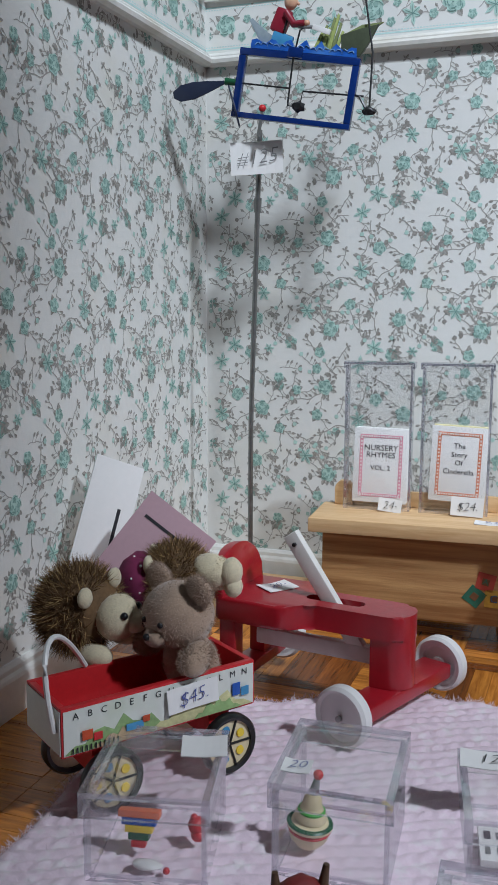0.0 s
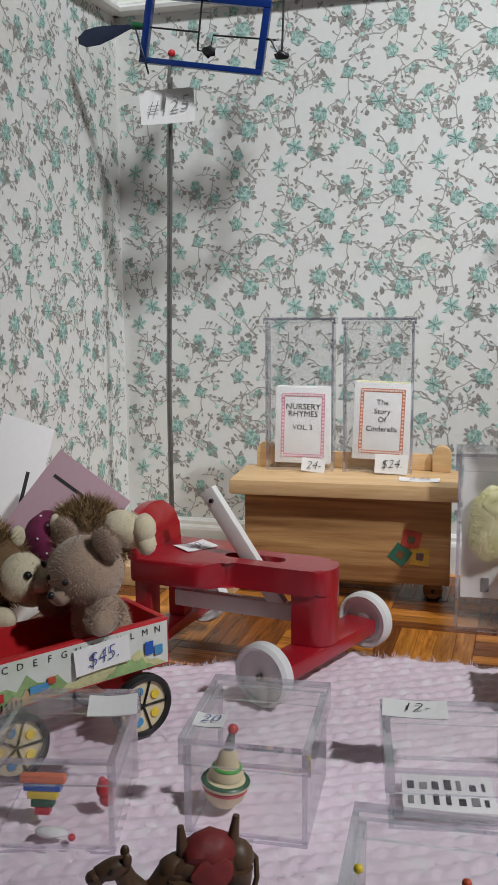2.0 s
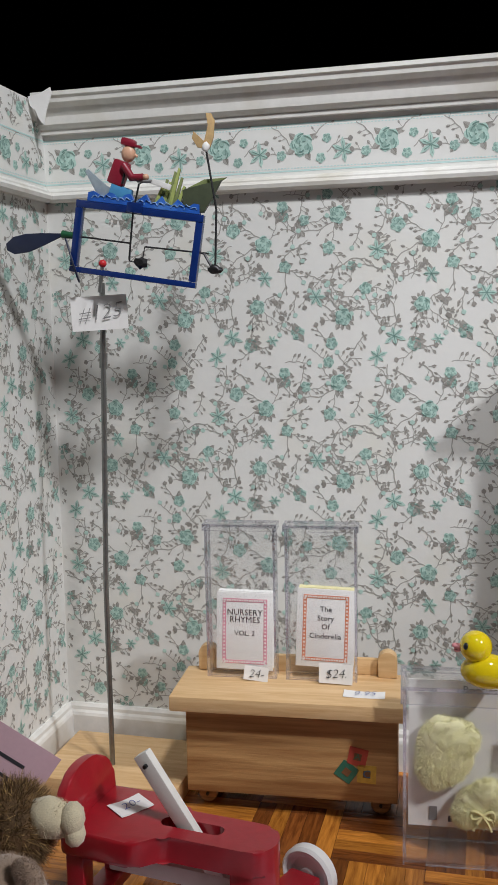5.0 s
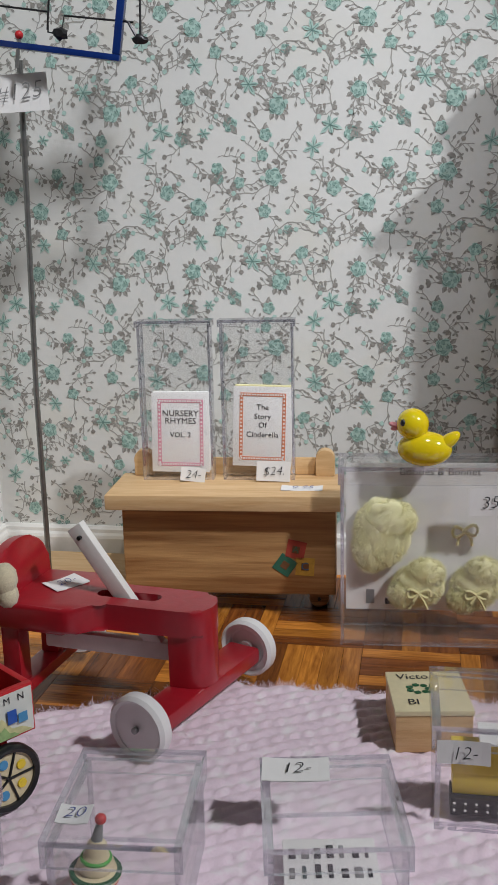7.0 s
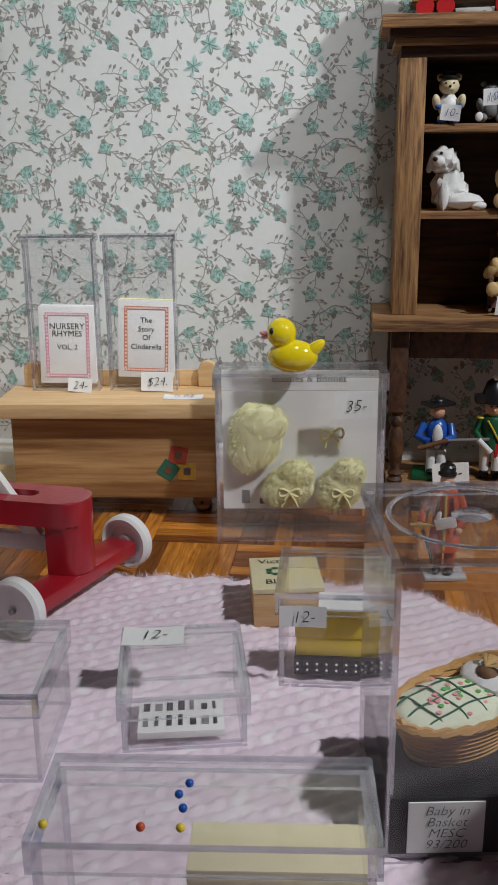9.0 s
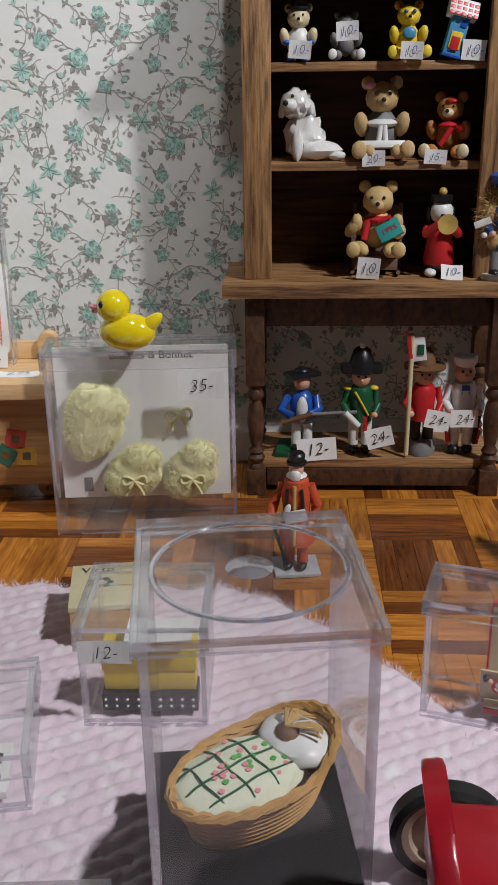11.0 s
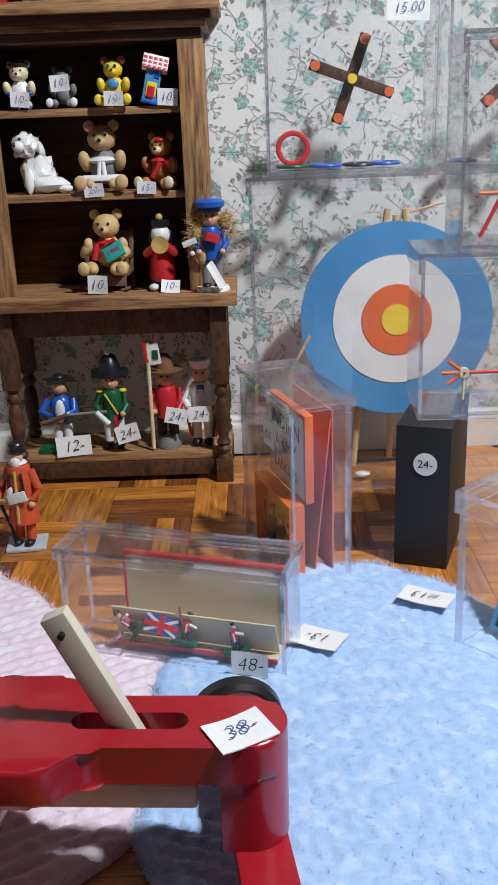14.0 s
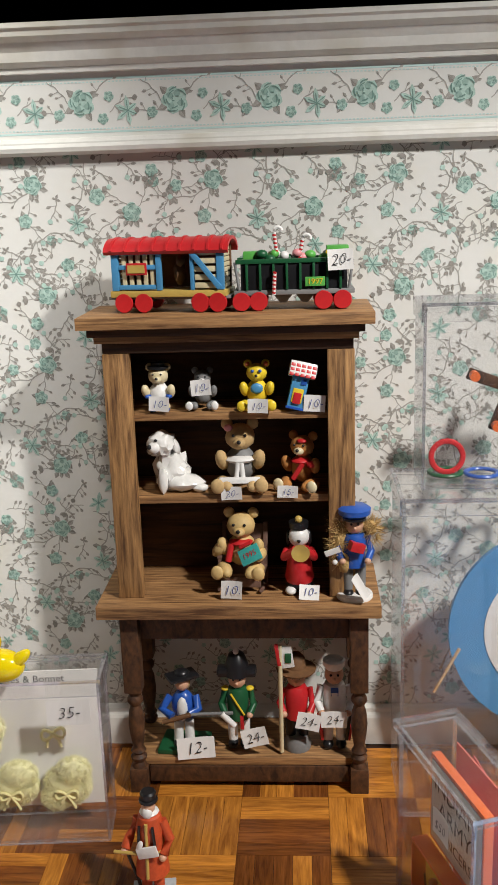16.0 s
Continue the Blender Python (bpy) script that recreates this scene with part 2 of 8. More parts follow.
def tube(bm, pts, r, seg=8, taper=None):
    pts = [Vector(p) for p in pts]
    rings = []
    for i, p in enumerate(pts):
        d = (pts[min(i + 1, len(pts) - 1)] - pts[max(i - 1, 0)]).normalized()
        u = d.cross(Vector((0, 0, 1)) if abs(d.z) < 0.9 else Vector((1, 0, 0))).normalized()
        w = d.cross(u)
        rr = r * (taper[i] if taper else 1)
        rings.append([bm.verts.new(p + (u * math.cos(2 * math.pi * k / seg) + w * math.sin(2 * math.pi * k / seg)) * rr) for k in range(seg)])
    for a, b in zip(rings, rings[1:]):
        for k in range(seg):
            bm.faces.new((a[k], b[k], b[(k + 1) % seg], a[(k + 1) % seg]))
    bm.faces.new(rings[0])
    bm.faces.new(rings[-1][::-1])
    return bm


def ball(bm, c, r, m=None, sub=2, rough=0.0):
    """An ellipsoid, lumpy by rough."""
    r = (r, r, r) if isinstance(r, (int, float)) else r
    vs = bmesh.ops.create_icosphere(bm, subdivisions=sub, radius=1)["verts"]
    for v in vs:
        k = 1 + (rough * noise.noise(v.co * 2.5 + Vector(c) * 90) if rough else 0)
        q = Vector((v.co.x * r[0], v.co.y * r[1], v.co.z * r[2])) * k
        v.co = (m @ q if m is not None else q) + Vector(c)
    return bm


def part(name, bm, mat, parent=None, label="", smooth=True, m=None):
    """Links a bmesh as one mesh object under a thing or a part."""
    bmesh.ops.recalc_face_normals(bm, faces=bm.faces)
    me = bpy.data.meshes.new(name)
    bm.to_mesh(me)
    bm.free()
    for k in (mat if isinstance(mat, (list, tuple)) else (mat,)):
        me.materials.append(k)
    if smooth:
        me.shade_smooth()
        me.set_sharp_from_angle(angle=radians(40))
    ob = new(name, me)
    if parent is not None:
        ob.parent = parent
    if m is not None:
        ob.matrix_basis = m
    if label:
        ob["label"] = label
    return ob


def thing(name, m, label, category, group=""):
    ob = new(name)
    ob.empty_display_size = 0.01
    ob.matrix_world = m
    return tagged(ob, label, category, group)


def B():
    return bmesh.new()


def lettering(body, size, mat, parent, m, name="lettering", align="CENTER", spacing=1.0, hand=False):
    """Flat words in the built-in font, in the x, z plane of their place."""
    cu = bpy.data.curves.new(name, "FONT")
    cu.body, cu.size, cu.align_x, cu.align_y, cu.space_line = body, size, align, "CENTER", spacing
    cu.resolution_u = 2
    if hand:
        cu.shear, cu.offset = 0.28, -0.016 * size
    tmp = bpy.data.objects.new(name, cu)
    me = bpy.data.meshes.new_from_object(tmp)
    bpy.data.objects.remove(tmp)
    me.transform(pose(0, 0, 0, 90, 0, 0))
    me.name = name
    me.materials.clear()
    me.materials.append(mat)
    ob = new(name, me)
    ob.parent, ob.matrix_basis = parent, m
    return ob


TAG_LABEL = "small white handwritten price tag"


def price_tag(m, words, w=0.009, h=0.0065, ink=None, size=None, label=TAG_LABEL, group="price tags", curl=0.0006):
    """A paper tag in its own x, z plane, facing -y; its foot is at z = 0."""
    tag = thing("price_tag", m, label, "price tag", group)
    bm = B()
    n = 6
    rows = [[bm.verts.new((w * (i / n - 0.5), curl * math.sin(i / n * 3.1) * (1 if j else 0.6), h * j)) for i in range(n + 1)] for j in (0, 1)]
    back = [[bm.verts.new(v.co + Vector((0, 0.00022, 0))) for v in r] for r in rows]
    for i in range(n):
        bm.faces.new((rows[0][i], rows[0][i + 1], rows[1][i + 1], rows[1][i]))
        bm.faces.new((back[0][i], back[1][i], back[1][i + 1], back[0][i + 1]))
    part("paper", bm, M_PAPER, tag, smooth=False)
    if words:
        lettering(words, size or h * 0.75, ink or M_INK_BLUE, tag, pose(0, -0.00025, h * 0.5, 0, -5, 0), hand=True)
    return tag


def acrylic_box(name, m, w, d, h, label, lid=0.0075, t=0.0016, group="clear acrylic display boxes", lid_up=True):
    """Clear box with its base centre at the origin of m: four walls, a floor, and a slightly wider lid over the top."""
    bx = thing(name, m, label, "display box", group)

    def pane(nm, par, x0, x1, y0, y1, z0, z1):
        bm = B()
        box(bm, x0, x1, y0, y1, z0, z1)
        size = (x1 - x0, y1 - y0, z1 - z0)
        thin = size.index(min(size))
        for f in bm.faces:
            f.normal_update()
            f.material_index = 0 if abs(f.normal[thin]) > 0.5 else 1
        ob = part(nm, bm, (M_ACRYLIC, M_ACRYLIC_EDGE), par, smooth=False)
        ob.visible_shadow = False
        return ob

    x, y = w / 2, d / 2
    tr = t * 0.62
    i = tr + 0.0001
    pane("wall", bx, -x + i, x - i, -y + i, -y + i + t, 0, h - t * 1.5)
    pane("wall", bx, -x + i, x - i, y - i - t, y - i, 0, h - t * 1.5)
    pane("wall", bx, -x + i, -x + i + t, -y + i + t, y - i - t, 0, h - t * 1.5)
    pane("wall", bx, x - i - t, x - i, -y + i + t, y - i - t, 0, h - t * 1.5)
    pane("floor_pane", bx, -x + i + t, x - i - t, -y + i + t, y - i - t, 0.0002, t)
    top = pane("lid", bx, -x, x, -y, y, h - t, h)
    z1, z0 = h - t, h - lid
    pane("rim", top, -x, x, -y, -y + tr, z0, z1)
    pane("rim", top, -x, x, y - tr, y, z0, z1)
    pane("rim", top, -x, -x + tr, -y + tr, y - tr, z0, z1)
    pane("rim", top, x - tr, x, -y + tr, y - tr, z0, z1)
    return bx


# ---- the room box ----
W, D, H = 0.66, 0.62, 0.337


def structure(name, bm, mat, label, smooth=False):
    return tagged(part(name, bm, mat, None, label, smooth), kind="structure", category=name.split("_")[0])


bm = B()
box(bm, -0.006, W, 0, 0.006, -0.004, H)
wall_north = structure("wall_north", bm, M_PAPER_WALL, "white wallpapered dollhouse wall with teal roses")
bm = B()
box(bm, -0.006, 0, -D, 0, -0.004, H - 0.001)
wall_west = structure("wall_west", bm, M_PAPER_WALL, "white wallpapered dollhouse side wall with teal roses")
bm = B()
box(bm, W, W + 0.006, -0.30, 0.006, -0.004, H)
wall_east = structure("wall_east", bm, M_PAPER_WALL, "plain white papered end wall of the room box")
bm = B()
box(bm, -0.006, W + 0.2, -D, 0, -0.012, -0.0012)
floor = structure("floor", bm, M_JOINT, "warm brown parquet floor of small oak strips")


def profile_run(name, outline, length, m, label, mat=None):
    """A moulding: outline in (out from the wall, up), run along x."""
    bm = B()
    prism(bm, [(u, v) for u, v in outline], length)
    for v in bm.verts:
        v.co = m @ Vector((v.co.y, -v.co.x, v.co.z))
    return structure(name, bm, mat or M_TRIM, label)


RAIL = [(0, 0), (0.003, 0), (0.0055, 0.0012), (0.006, 0.003), (0.0045, 0.0045), (0.0045, 0.0052), (0.0025, 0.0068), (0, 0.0072)]
CROWN = [(0, 0), (0.003, 0), (0.0032, 0.0022), (0.0045, 0.003), (0.006, 0.0042), (0.0062, 0.0055), (0.0065, 0.008), (0.0085, 0.0115), (0.0115, 0.0135),
         (0.0118, 0.0155), (0.013, 0.0165), (0.013, 0.0185), (0, 0.0185)]
BASE = [(0, 0), (0.004, 0), (0.004, 0.0145), (0.0035, 0.016), (0.0026, 0.0172), (0.0024, 0.019), (0.0012, 0.0205), (0, 0.0205)]
side = pose(0, -D, 0, 0, 0, 90)
for nm, shape, z, lab in (("trim_rail", RAIL, 0.2870, "white painted picture rail moulding"), ("trim_crown", CROWN, 0.3205, "white painted crown moulding with worn edge"),
                          ("baseboard", BASE, 0.0, "white painted dollhouse baseboard")):
    profile_run(nm + "_north", shape, W, pose(0, 0, z), lab)
    if nm != "trim_crown":
        profile_run(nm + "_west", shape, D, pose(0, -D, z, 0, 0, 90), lab)

# added black sheets standing in for the unlit shop round the box
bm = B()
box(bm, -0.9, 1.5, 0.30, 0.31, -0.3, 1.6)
structure("backdrop_rear", bm, M_VOID, "black sheet added as the darkness behind the room box")
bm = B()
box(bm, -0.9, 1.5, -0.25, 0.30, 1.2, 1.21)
structure("backdrop_top", bm, M_VOID, "unseen black sheet added above the room box")
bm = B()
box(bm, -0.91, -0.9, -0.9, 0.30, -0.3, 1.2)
structure("backdrop_side", bm, M_VOID, "unseen black sheet added beside the room box")


# ---- wallpaper print ----
class Print:
    """Flat printed shapes gathered in one mesh, in (across, up) of a wall."""

    def __init__(self):
        self.v, self.f, self.k = [], [], []

    def poly(self, pts, k, lift):
        n = len(self.v)
        lift = lift * 3 + len(self.f) % 101 * 0.03
        self.v += [(p[0], p[1], lift) for p in pts]
        self.f.append(tuple(range(n, n + len(pts))))
        self.k.append(k)

    def exact(self, pts, k):
        n = len(self.v)
        self.v += pts
        self.f.append(tuple(range(n, n + len(pts))))
        self.k.append(k)

    def petal(self, x, y, ang, length, width, k, lift):
        c, s = math.cos(ang), math.sin(ang)
        shape = ((0, 0), (0.3, 0.42), (0.65, 0.5), (1.0, 0.0), (0.65, -0.5), (0.3, -0.42))
        self.poly([(x + c * u * length - s * w * width, y + s * u * length + c * w * width) for u, w in shape], k, lift)

    def line(self, pts, w, k, lift):
        for (ax, ay), (bx, by) in zip(pts, pts[1:]):
            d = math.hypot(bx - ax, by - ay) or 1
            nx, ny = -(by - ay) / d * w / 2, (bx - ax) / d * w / 2
            self.poly([(ax + nx, ay + ny), (ax - nx, ay - ny), (bx - nx, by - ny), (bx + nx, by + ny)], k, lift)

    def rose(self, x, y, r, rnd):
        a0 = rnd.uniform(0, 6.3)
        ring = [(a0 + i * math.pi / 12, r * (0.80 + 0.24 * abs(math.sin(i * math.pi * 5 / 24 + 0.3))) * rnd.uniform(0.95, 1.05)) for i in range(24)]
        self.poly([(x + math.cos(a) * q, y + math.sin(a) * q) for a, q in ring], 0, 1.0)
        for i in range(4):
            a = a0 + i * 1.7 + 0.5
            self.petal(x + math.cos(a) * r * 0.25, y + math.sin(a) * r * 0.25, a + 0.9, r * 0.62, r * 0.5, 5, 1.5)
        for i, rr in enumerate((0.94, 0.92, 0.9, 0.94, 0.92, 0.7, 0.66, 0.62, 0.66, 0.42, 0.36, 0.2)):
            a = a0 + i * 1.31
            span = rnd.uniform(0.6, 1.0)
            self.line([(x + math.cos(a + q * span) * r * (rr - 0.16 * q), y + math.sin(a + q * span) * r * (rr - 0.16 * q)) for q in (0, 0.35, 0.7, 1.0)], r * rnd.uniform(0.05, 0.10), 1, 3.0)

    def leaf(self, x, y, ang, r):
        c, s = math.cos(ang), math.sin(ang)

        def at(u, w):
            return (x + c * u * r - s * w * r, y + s * u * r + c * w * r)

        self.poly([at(0, 0), at(0.22, 0.20), at(0.40, 0.22), at(0.50, 0.30), at(0.72, 0.20), at(1.0, 0.02)], 2, 0.8)
        self.poly([at(0, 0), at(1.0, 0.0), at(0.72, -0.18), at(0.52, -0.28), at(0.40, -0.20), at(0.22, -0.18)], 3, 0.8)

    def curl(self, x, y, ang, length, bend, w, rnd, buds=True):
        pts, n = [(x, y)], 10
        ph = rnd.uniform(0, 6.3)
        for i in range(n):
            ang += bend / n + 0.38 * math.sin(ph + i * 1.5)
            pts.append((pts[-1][0] + math.cos(ang) * length / n, pts[-1][1] + math.sin(ang) * length / n))
        self.line(pts, w * 0.72, 3, 0.6)
        if buds:
            for i in (3, 5, 8):
                s = rnd.choice((-1, 1))
                q = (pts[i][0] + math.cos(ang + s * 1.1) * 0.0022, pts[i][1] + math.sin(ang + s * 1.1) * 0.0022)
                self.line([pts[i], q], 0.00028, 3, 0.6)
                self.leaf(*q, ang + s * 0.9, rnd.uniform(0.0018, 0.0027))
            self.petal(*pts[-1], ang, 0.0026, 0.0024, rnd.choice((0, 2, 0)), 1.8)
        return pts[-1], ang

    def star(self, x, y, r, rnd):
        a0 = rnd.uniform(0, 6)
        for i in range(6):
            self.petal(x, y, a0 + i * 1.05, r * rnd.uniform(0.7, 1.1), r * 0.36, 0, 1.8)
            self.line([(x, y), (x + math.cos(a0 + i * 1.05) * r * 0.7, y + math.sin(a0 + i * 1.05) * r * 0.7)], r * 0.06, 1, 3.0)

    def spray(self, x, y, r, ang, rnd):
        for i in range(rnd.randint(3, 4)):
            a = ang + 2.0 + i * 1.1 + rnd.uniform(-0.3, 0.3)
            self.leaf(x + math.cos(a) * r * 0.7, y + math.sin(a) * r * 0.7, a + 0.2, r * 1.0)
            self.leaf(x + math.cos(a + 0.5) * r * 0.7, y + math.sin(a + 0.5) * r * 0.7, a + 0.6, r * 0.8)
        for i in range(2):
            self.curl(x + math.cos(ang + i) * r * 0.5, y + math.sin(ang + i) * r * 0.5, ang + i * 1.9, rnd.uniform(0.009, 0.014), rnd.uniform(-1.4, 1.4), 0.0005, rnd)
        self.rose(x, y, r, rnd)

    def mesh(self, name, parent, m, lift, mats):
        me = bpy.data.meshes.new(name)
        me.from_pydata([(x, -z * lift, y) for x, y, z in self.v], [], self.f)
        me.polygons.foreach_set("material_index", self.k)
        for k in mats:
            me.materials.append(k)
        ob = new(name, me)
        ob.parent, ob.matrix_basis = parent, m
        return tagged(ob, "teal roses and grey vines printed on the wallpaper", kind="stuff")


P = 0.08
# one repeat of the paper: large roses, small roses, star flowers (fractions of the repeat)
BIG = ((0.0, 0.0, 0.0050, 0.8), (0.455, 0.16, 0.0050, 2.6), (0.486, 0.556, 0.0050, 0.9), (-0.045, 0.624, 0.0045, -0.6))
SMALL = ((-0.19, 0.09, 0.0041), (0.12, 0.22, 0.0033), (0.13, 0.16, 0.0028), (0.25, 0.136, 0.0031), (0.62, 0.724, 0.0035), (0.206, 0.464, 0.0040), (0.414, 0.40, 0.0034),
         (0.40, -0.03, 0.0036), (-0.09, 0.39, 0.0040), (0.13, -0.136, 0.0034), (0.394, 0.286, 0.0031), (0.537, -0.14, 0.0026))
STAR = ((0.32, 0.68, 0.0056), (-0.21, 0.44, 0.0056), (0.006, -0.20, 0.0048), (0.69, -0.05, 0.0050), (0.69, 0.32, 0.0052), (0.047, 0.42, 0.0034))
VINE = ((0.0, 0.0, 3.7, 0.022, 0.5), (0.45, 0.155, 4.2, 0.020, -1.2), (0.50, 0.55, 2.0, 0.022, 0.9), (-0.04, 0.64, 4.0, 0.020, 0.8), (0.75, 0.27, 5.0, 0.020, -0.9),
        (0.33, 0.67, 5.2, 0.018, 1.1), (0.62, 0.9, 3.2, 0.022, 1.3), (0.13, -0.16, 5.3, 0.016, -1.0), (-0.21, 0.45, 1.2, 0.018, 0.9), (0.62, 0.72, 4.6, 0.02, 0.7))


def paper_tile(pr, ox, oy, inside, seed=5):
    rnd = random.Random(5)
    sub = Print()
    for u, v, a, ln, bend in VINE:
        end, ang = sub.curl(u * P, v * P, a, ln, bend, 0.0007, rnd)
        sub.curl(*end, ang + 0.5, 0.008, 1.2, 0.0005, rnd)
        for turn, size in ((1.2, 0.0040), (-0.9, 0.0043), (2.2, 0.0036)):
            sub.leaf(end[0], end[1], ang + turn, size)
    for q in range(15):
        u, v = q * 0.618 % 1.0 - 0.2, q * 0.7549 % 1.0
        end, ang = sub.curl(u * P, v * P, rnd.uniform(0, 6.3), 0.011, rnd.uniform(-2, 2), 0.0005, rnd)
        sub.leaf(*end, ang + 0.7, 0.0031)
        sub.leaf(*end, ang - 0.8, 0.0031)
    for q in range(60):
        u, v = (q * 0.7549 + 0.1) % 1.0, (q * 0.5698 + 0.3) % 1.0
        near = min(math.hypot((u - f[0] + 0.5) % 1 - 0.5, (v - f[1] + 0.5) % 1 - 0.5) for f in BIG + SMALL + STAR)
        if near > 0.105:
            a = rnd.uniform(0, 6.3)
            sub.curl(u * P, v * P, a, 0.009, rnd.uniform(-1, 1), 0.0007, rnd)
            for k in range(3):
                sub.leaf(u * P, v * P, a + 1.4 + k * 1.5, rnd.uniform(0.0019, 0.0027))
    for u, v, r in SMALL:
        for q in range(3):
            sub.leaf(u * P, v * P, rnd.uniform(0, 6.3), r * 1.35)
        sub.curl(u * P, v * P, rnd.uniform(0, 6.3), 0.011, rnd.uniform(-1.5, 1.5), 0.0005, rnd)
        sub.rose(u * P, v * P, r * 0.88, rnd)
    for u, v, r in STAR:
        sub.leaf(u * P, v * P, rnd.uniform(0, 6.3), r * 0.9)
        sub.star(u * P, v * P, r, rnd)
    for u, v, r, a in BIG:
        sub.spray(u * P, v * P, r * 0.86, a, rnd)
    for f, k in zip(sub.f, sub.k):
        pts = [sub.v[i] for i in f]
        if all(inside(ox + p[0], oy + p[1]) for p in pts):
            pr.exact([(ox + p[0], oy + p[1], p[2] + seed * 0.009) for p in pts], k)


MATS = (M_TEAL, M_TEAL_DARK, M_LEAF, M_STEM, M_BORDER, M_TEAL_MID)
X0, Z0 = 0.114, 0.262
pr = Print()
for i in range(-3, 8):
    for j in range(-5, 2):
        paper_tile(pr, X0 + i * P, Z0 + j * P, lambda x, z: 0.001 < x < W - 0.001 and 0.02 < z < 0.288, (i + 2 * j) % 3)
pr.mesh("wallpaper_print", wall_north, Matrix(), 0.00004, MATS)
pr = Print()
for i in range(-1, 9):
    for j in range(-5, 2):
        paper_tile(pr, 0.03 + i * P, Z0 - 0.02 + j * P, lambda x, z: 0.001 < x < D - 0.001 and 0.02 < z < 0.288, (i + 2 * j) % 3)
for i in range(-1, 9):
    paper_tile(pr, 0.05 + i * P, Z0 + 0.06, lambda x, z: 0.001 < x < D - 0.001 and 0.3195 < z < H - 0.001, i % 3)
pr.mesh("wallpaper_print", wall_west, pose(0, -D, 0, 0, 0, 90), 0.00004, MATS)


def border(length):
    pr = Print()
    rnd = random.Random(11)
    step = 0.0405
    for i in range(-1, int(length / step) + 2):
        rnd.seed(4)
        x, sub = i * step + 0.012, Print()
        sub.curl(x - 0.002, 0.307, 0.2, 0.022, 0.5, 0.0008, rnd)
        sub.curl(x + 0.012, 0.304, 0.9, 0.012, -0.8, 0.0006, rnd)
        sub.curl(x - 0.004, 0.306, 3.5, 0.012, -0.9, 0.0006, rnd)
        sub.curl(x - 0.006, 0.308, 2.3, 0.013, 0.6, 0.0006, rnd)
        sub.star(x + 0.020, 0.3045, 0.0058, rnd)
        sub.rose(x - 0.010, 0.3035, 0.0024, rnd)
        sub.rose(x + 0.009, 0.3015, 0.0024, rnd)
        sub.rose(x + 0.012, 0.3105, 0.0022, rnd)
        for a in (0.6, 2.4, 3.6, 5.2):
            sub.leaf(x + math.cos(a) * 0.003, 0.308 + math.sin(a) * 0.003, a, 0.0055)
        sub.rose(x, 0.308, 0.0056, rnd)
        for f, k in zip(sub.f, sub.k):
            pts = [sub.v[q] for q in f]
            if all(0.002 < p[0] < length - 0.002 and 0.2957 < p[1] < 0.3185 for p in pts):
                pr.exact(pts, k)
    for z, w in ((0.2962, 0.0008), (0.3178, 0.0008)):
        pr.line([(0, z), (length, z)], w, 4, 0.5)
    for z in (0.2975, 0.3165):
        for i in range(int(length / 0.0016)):
            pr.line([(i * 0.0016, z), (i * 0.0016 + 0.0009, z)], 0.0005, 4, 0.5)
    return pr


for wl, ln, m in ((wall_north, W, Matrix()), (wall_west, D, pose(0, -D, 0, 0, 0, 90))):
    ob = border(ln).mesh("border_print", wl, m, 0.00004, MATS)
    ob["label"] = "teal rose border strip under the crown moulding"


# torn paper hanging over the end of the crown moulding
bm = B()
prism(bm, [(0.0005, 0.3365), (0.0060, 0.3372), (0.0125, 0.3400), (0.0132, 0.3370), (0.0100, 0.3290), (0.0085, 0.3225), (0.0062, 0.3250), (0.0040, 0.3300), (0.0015, 0.3320)], 0.0005, pose(0, -0.0165, 0, 0, 0, 0))
part("torn_paper", bm, M_PAPER, wall_west, "torn white paper in the corner", smooth=False)


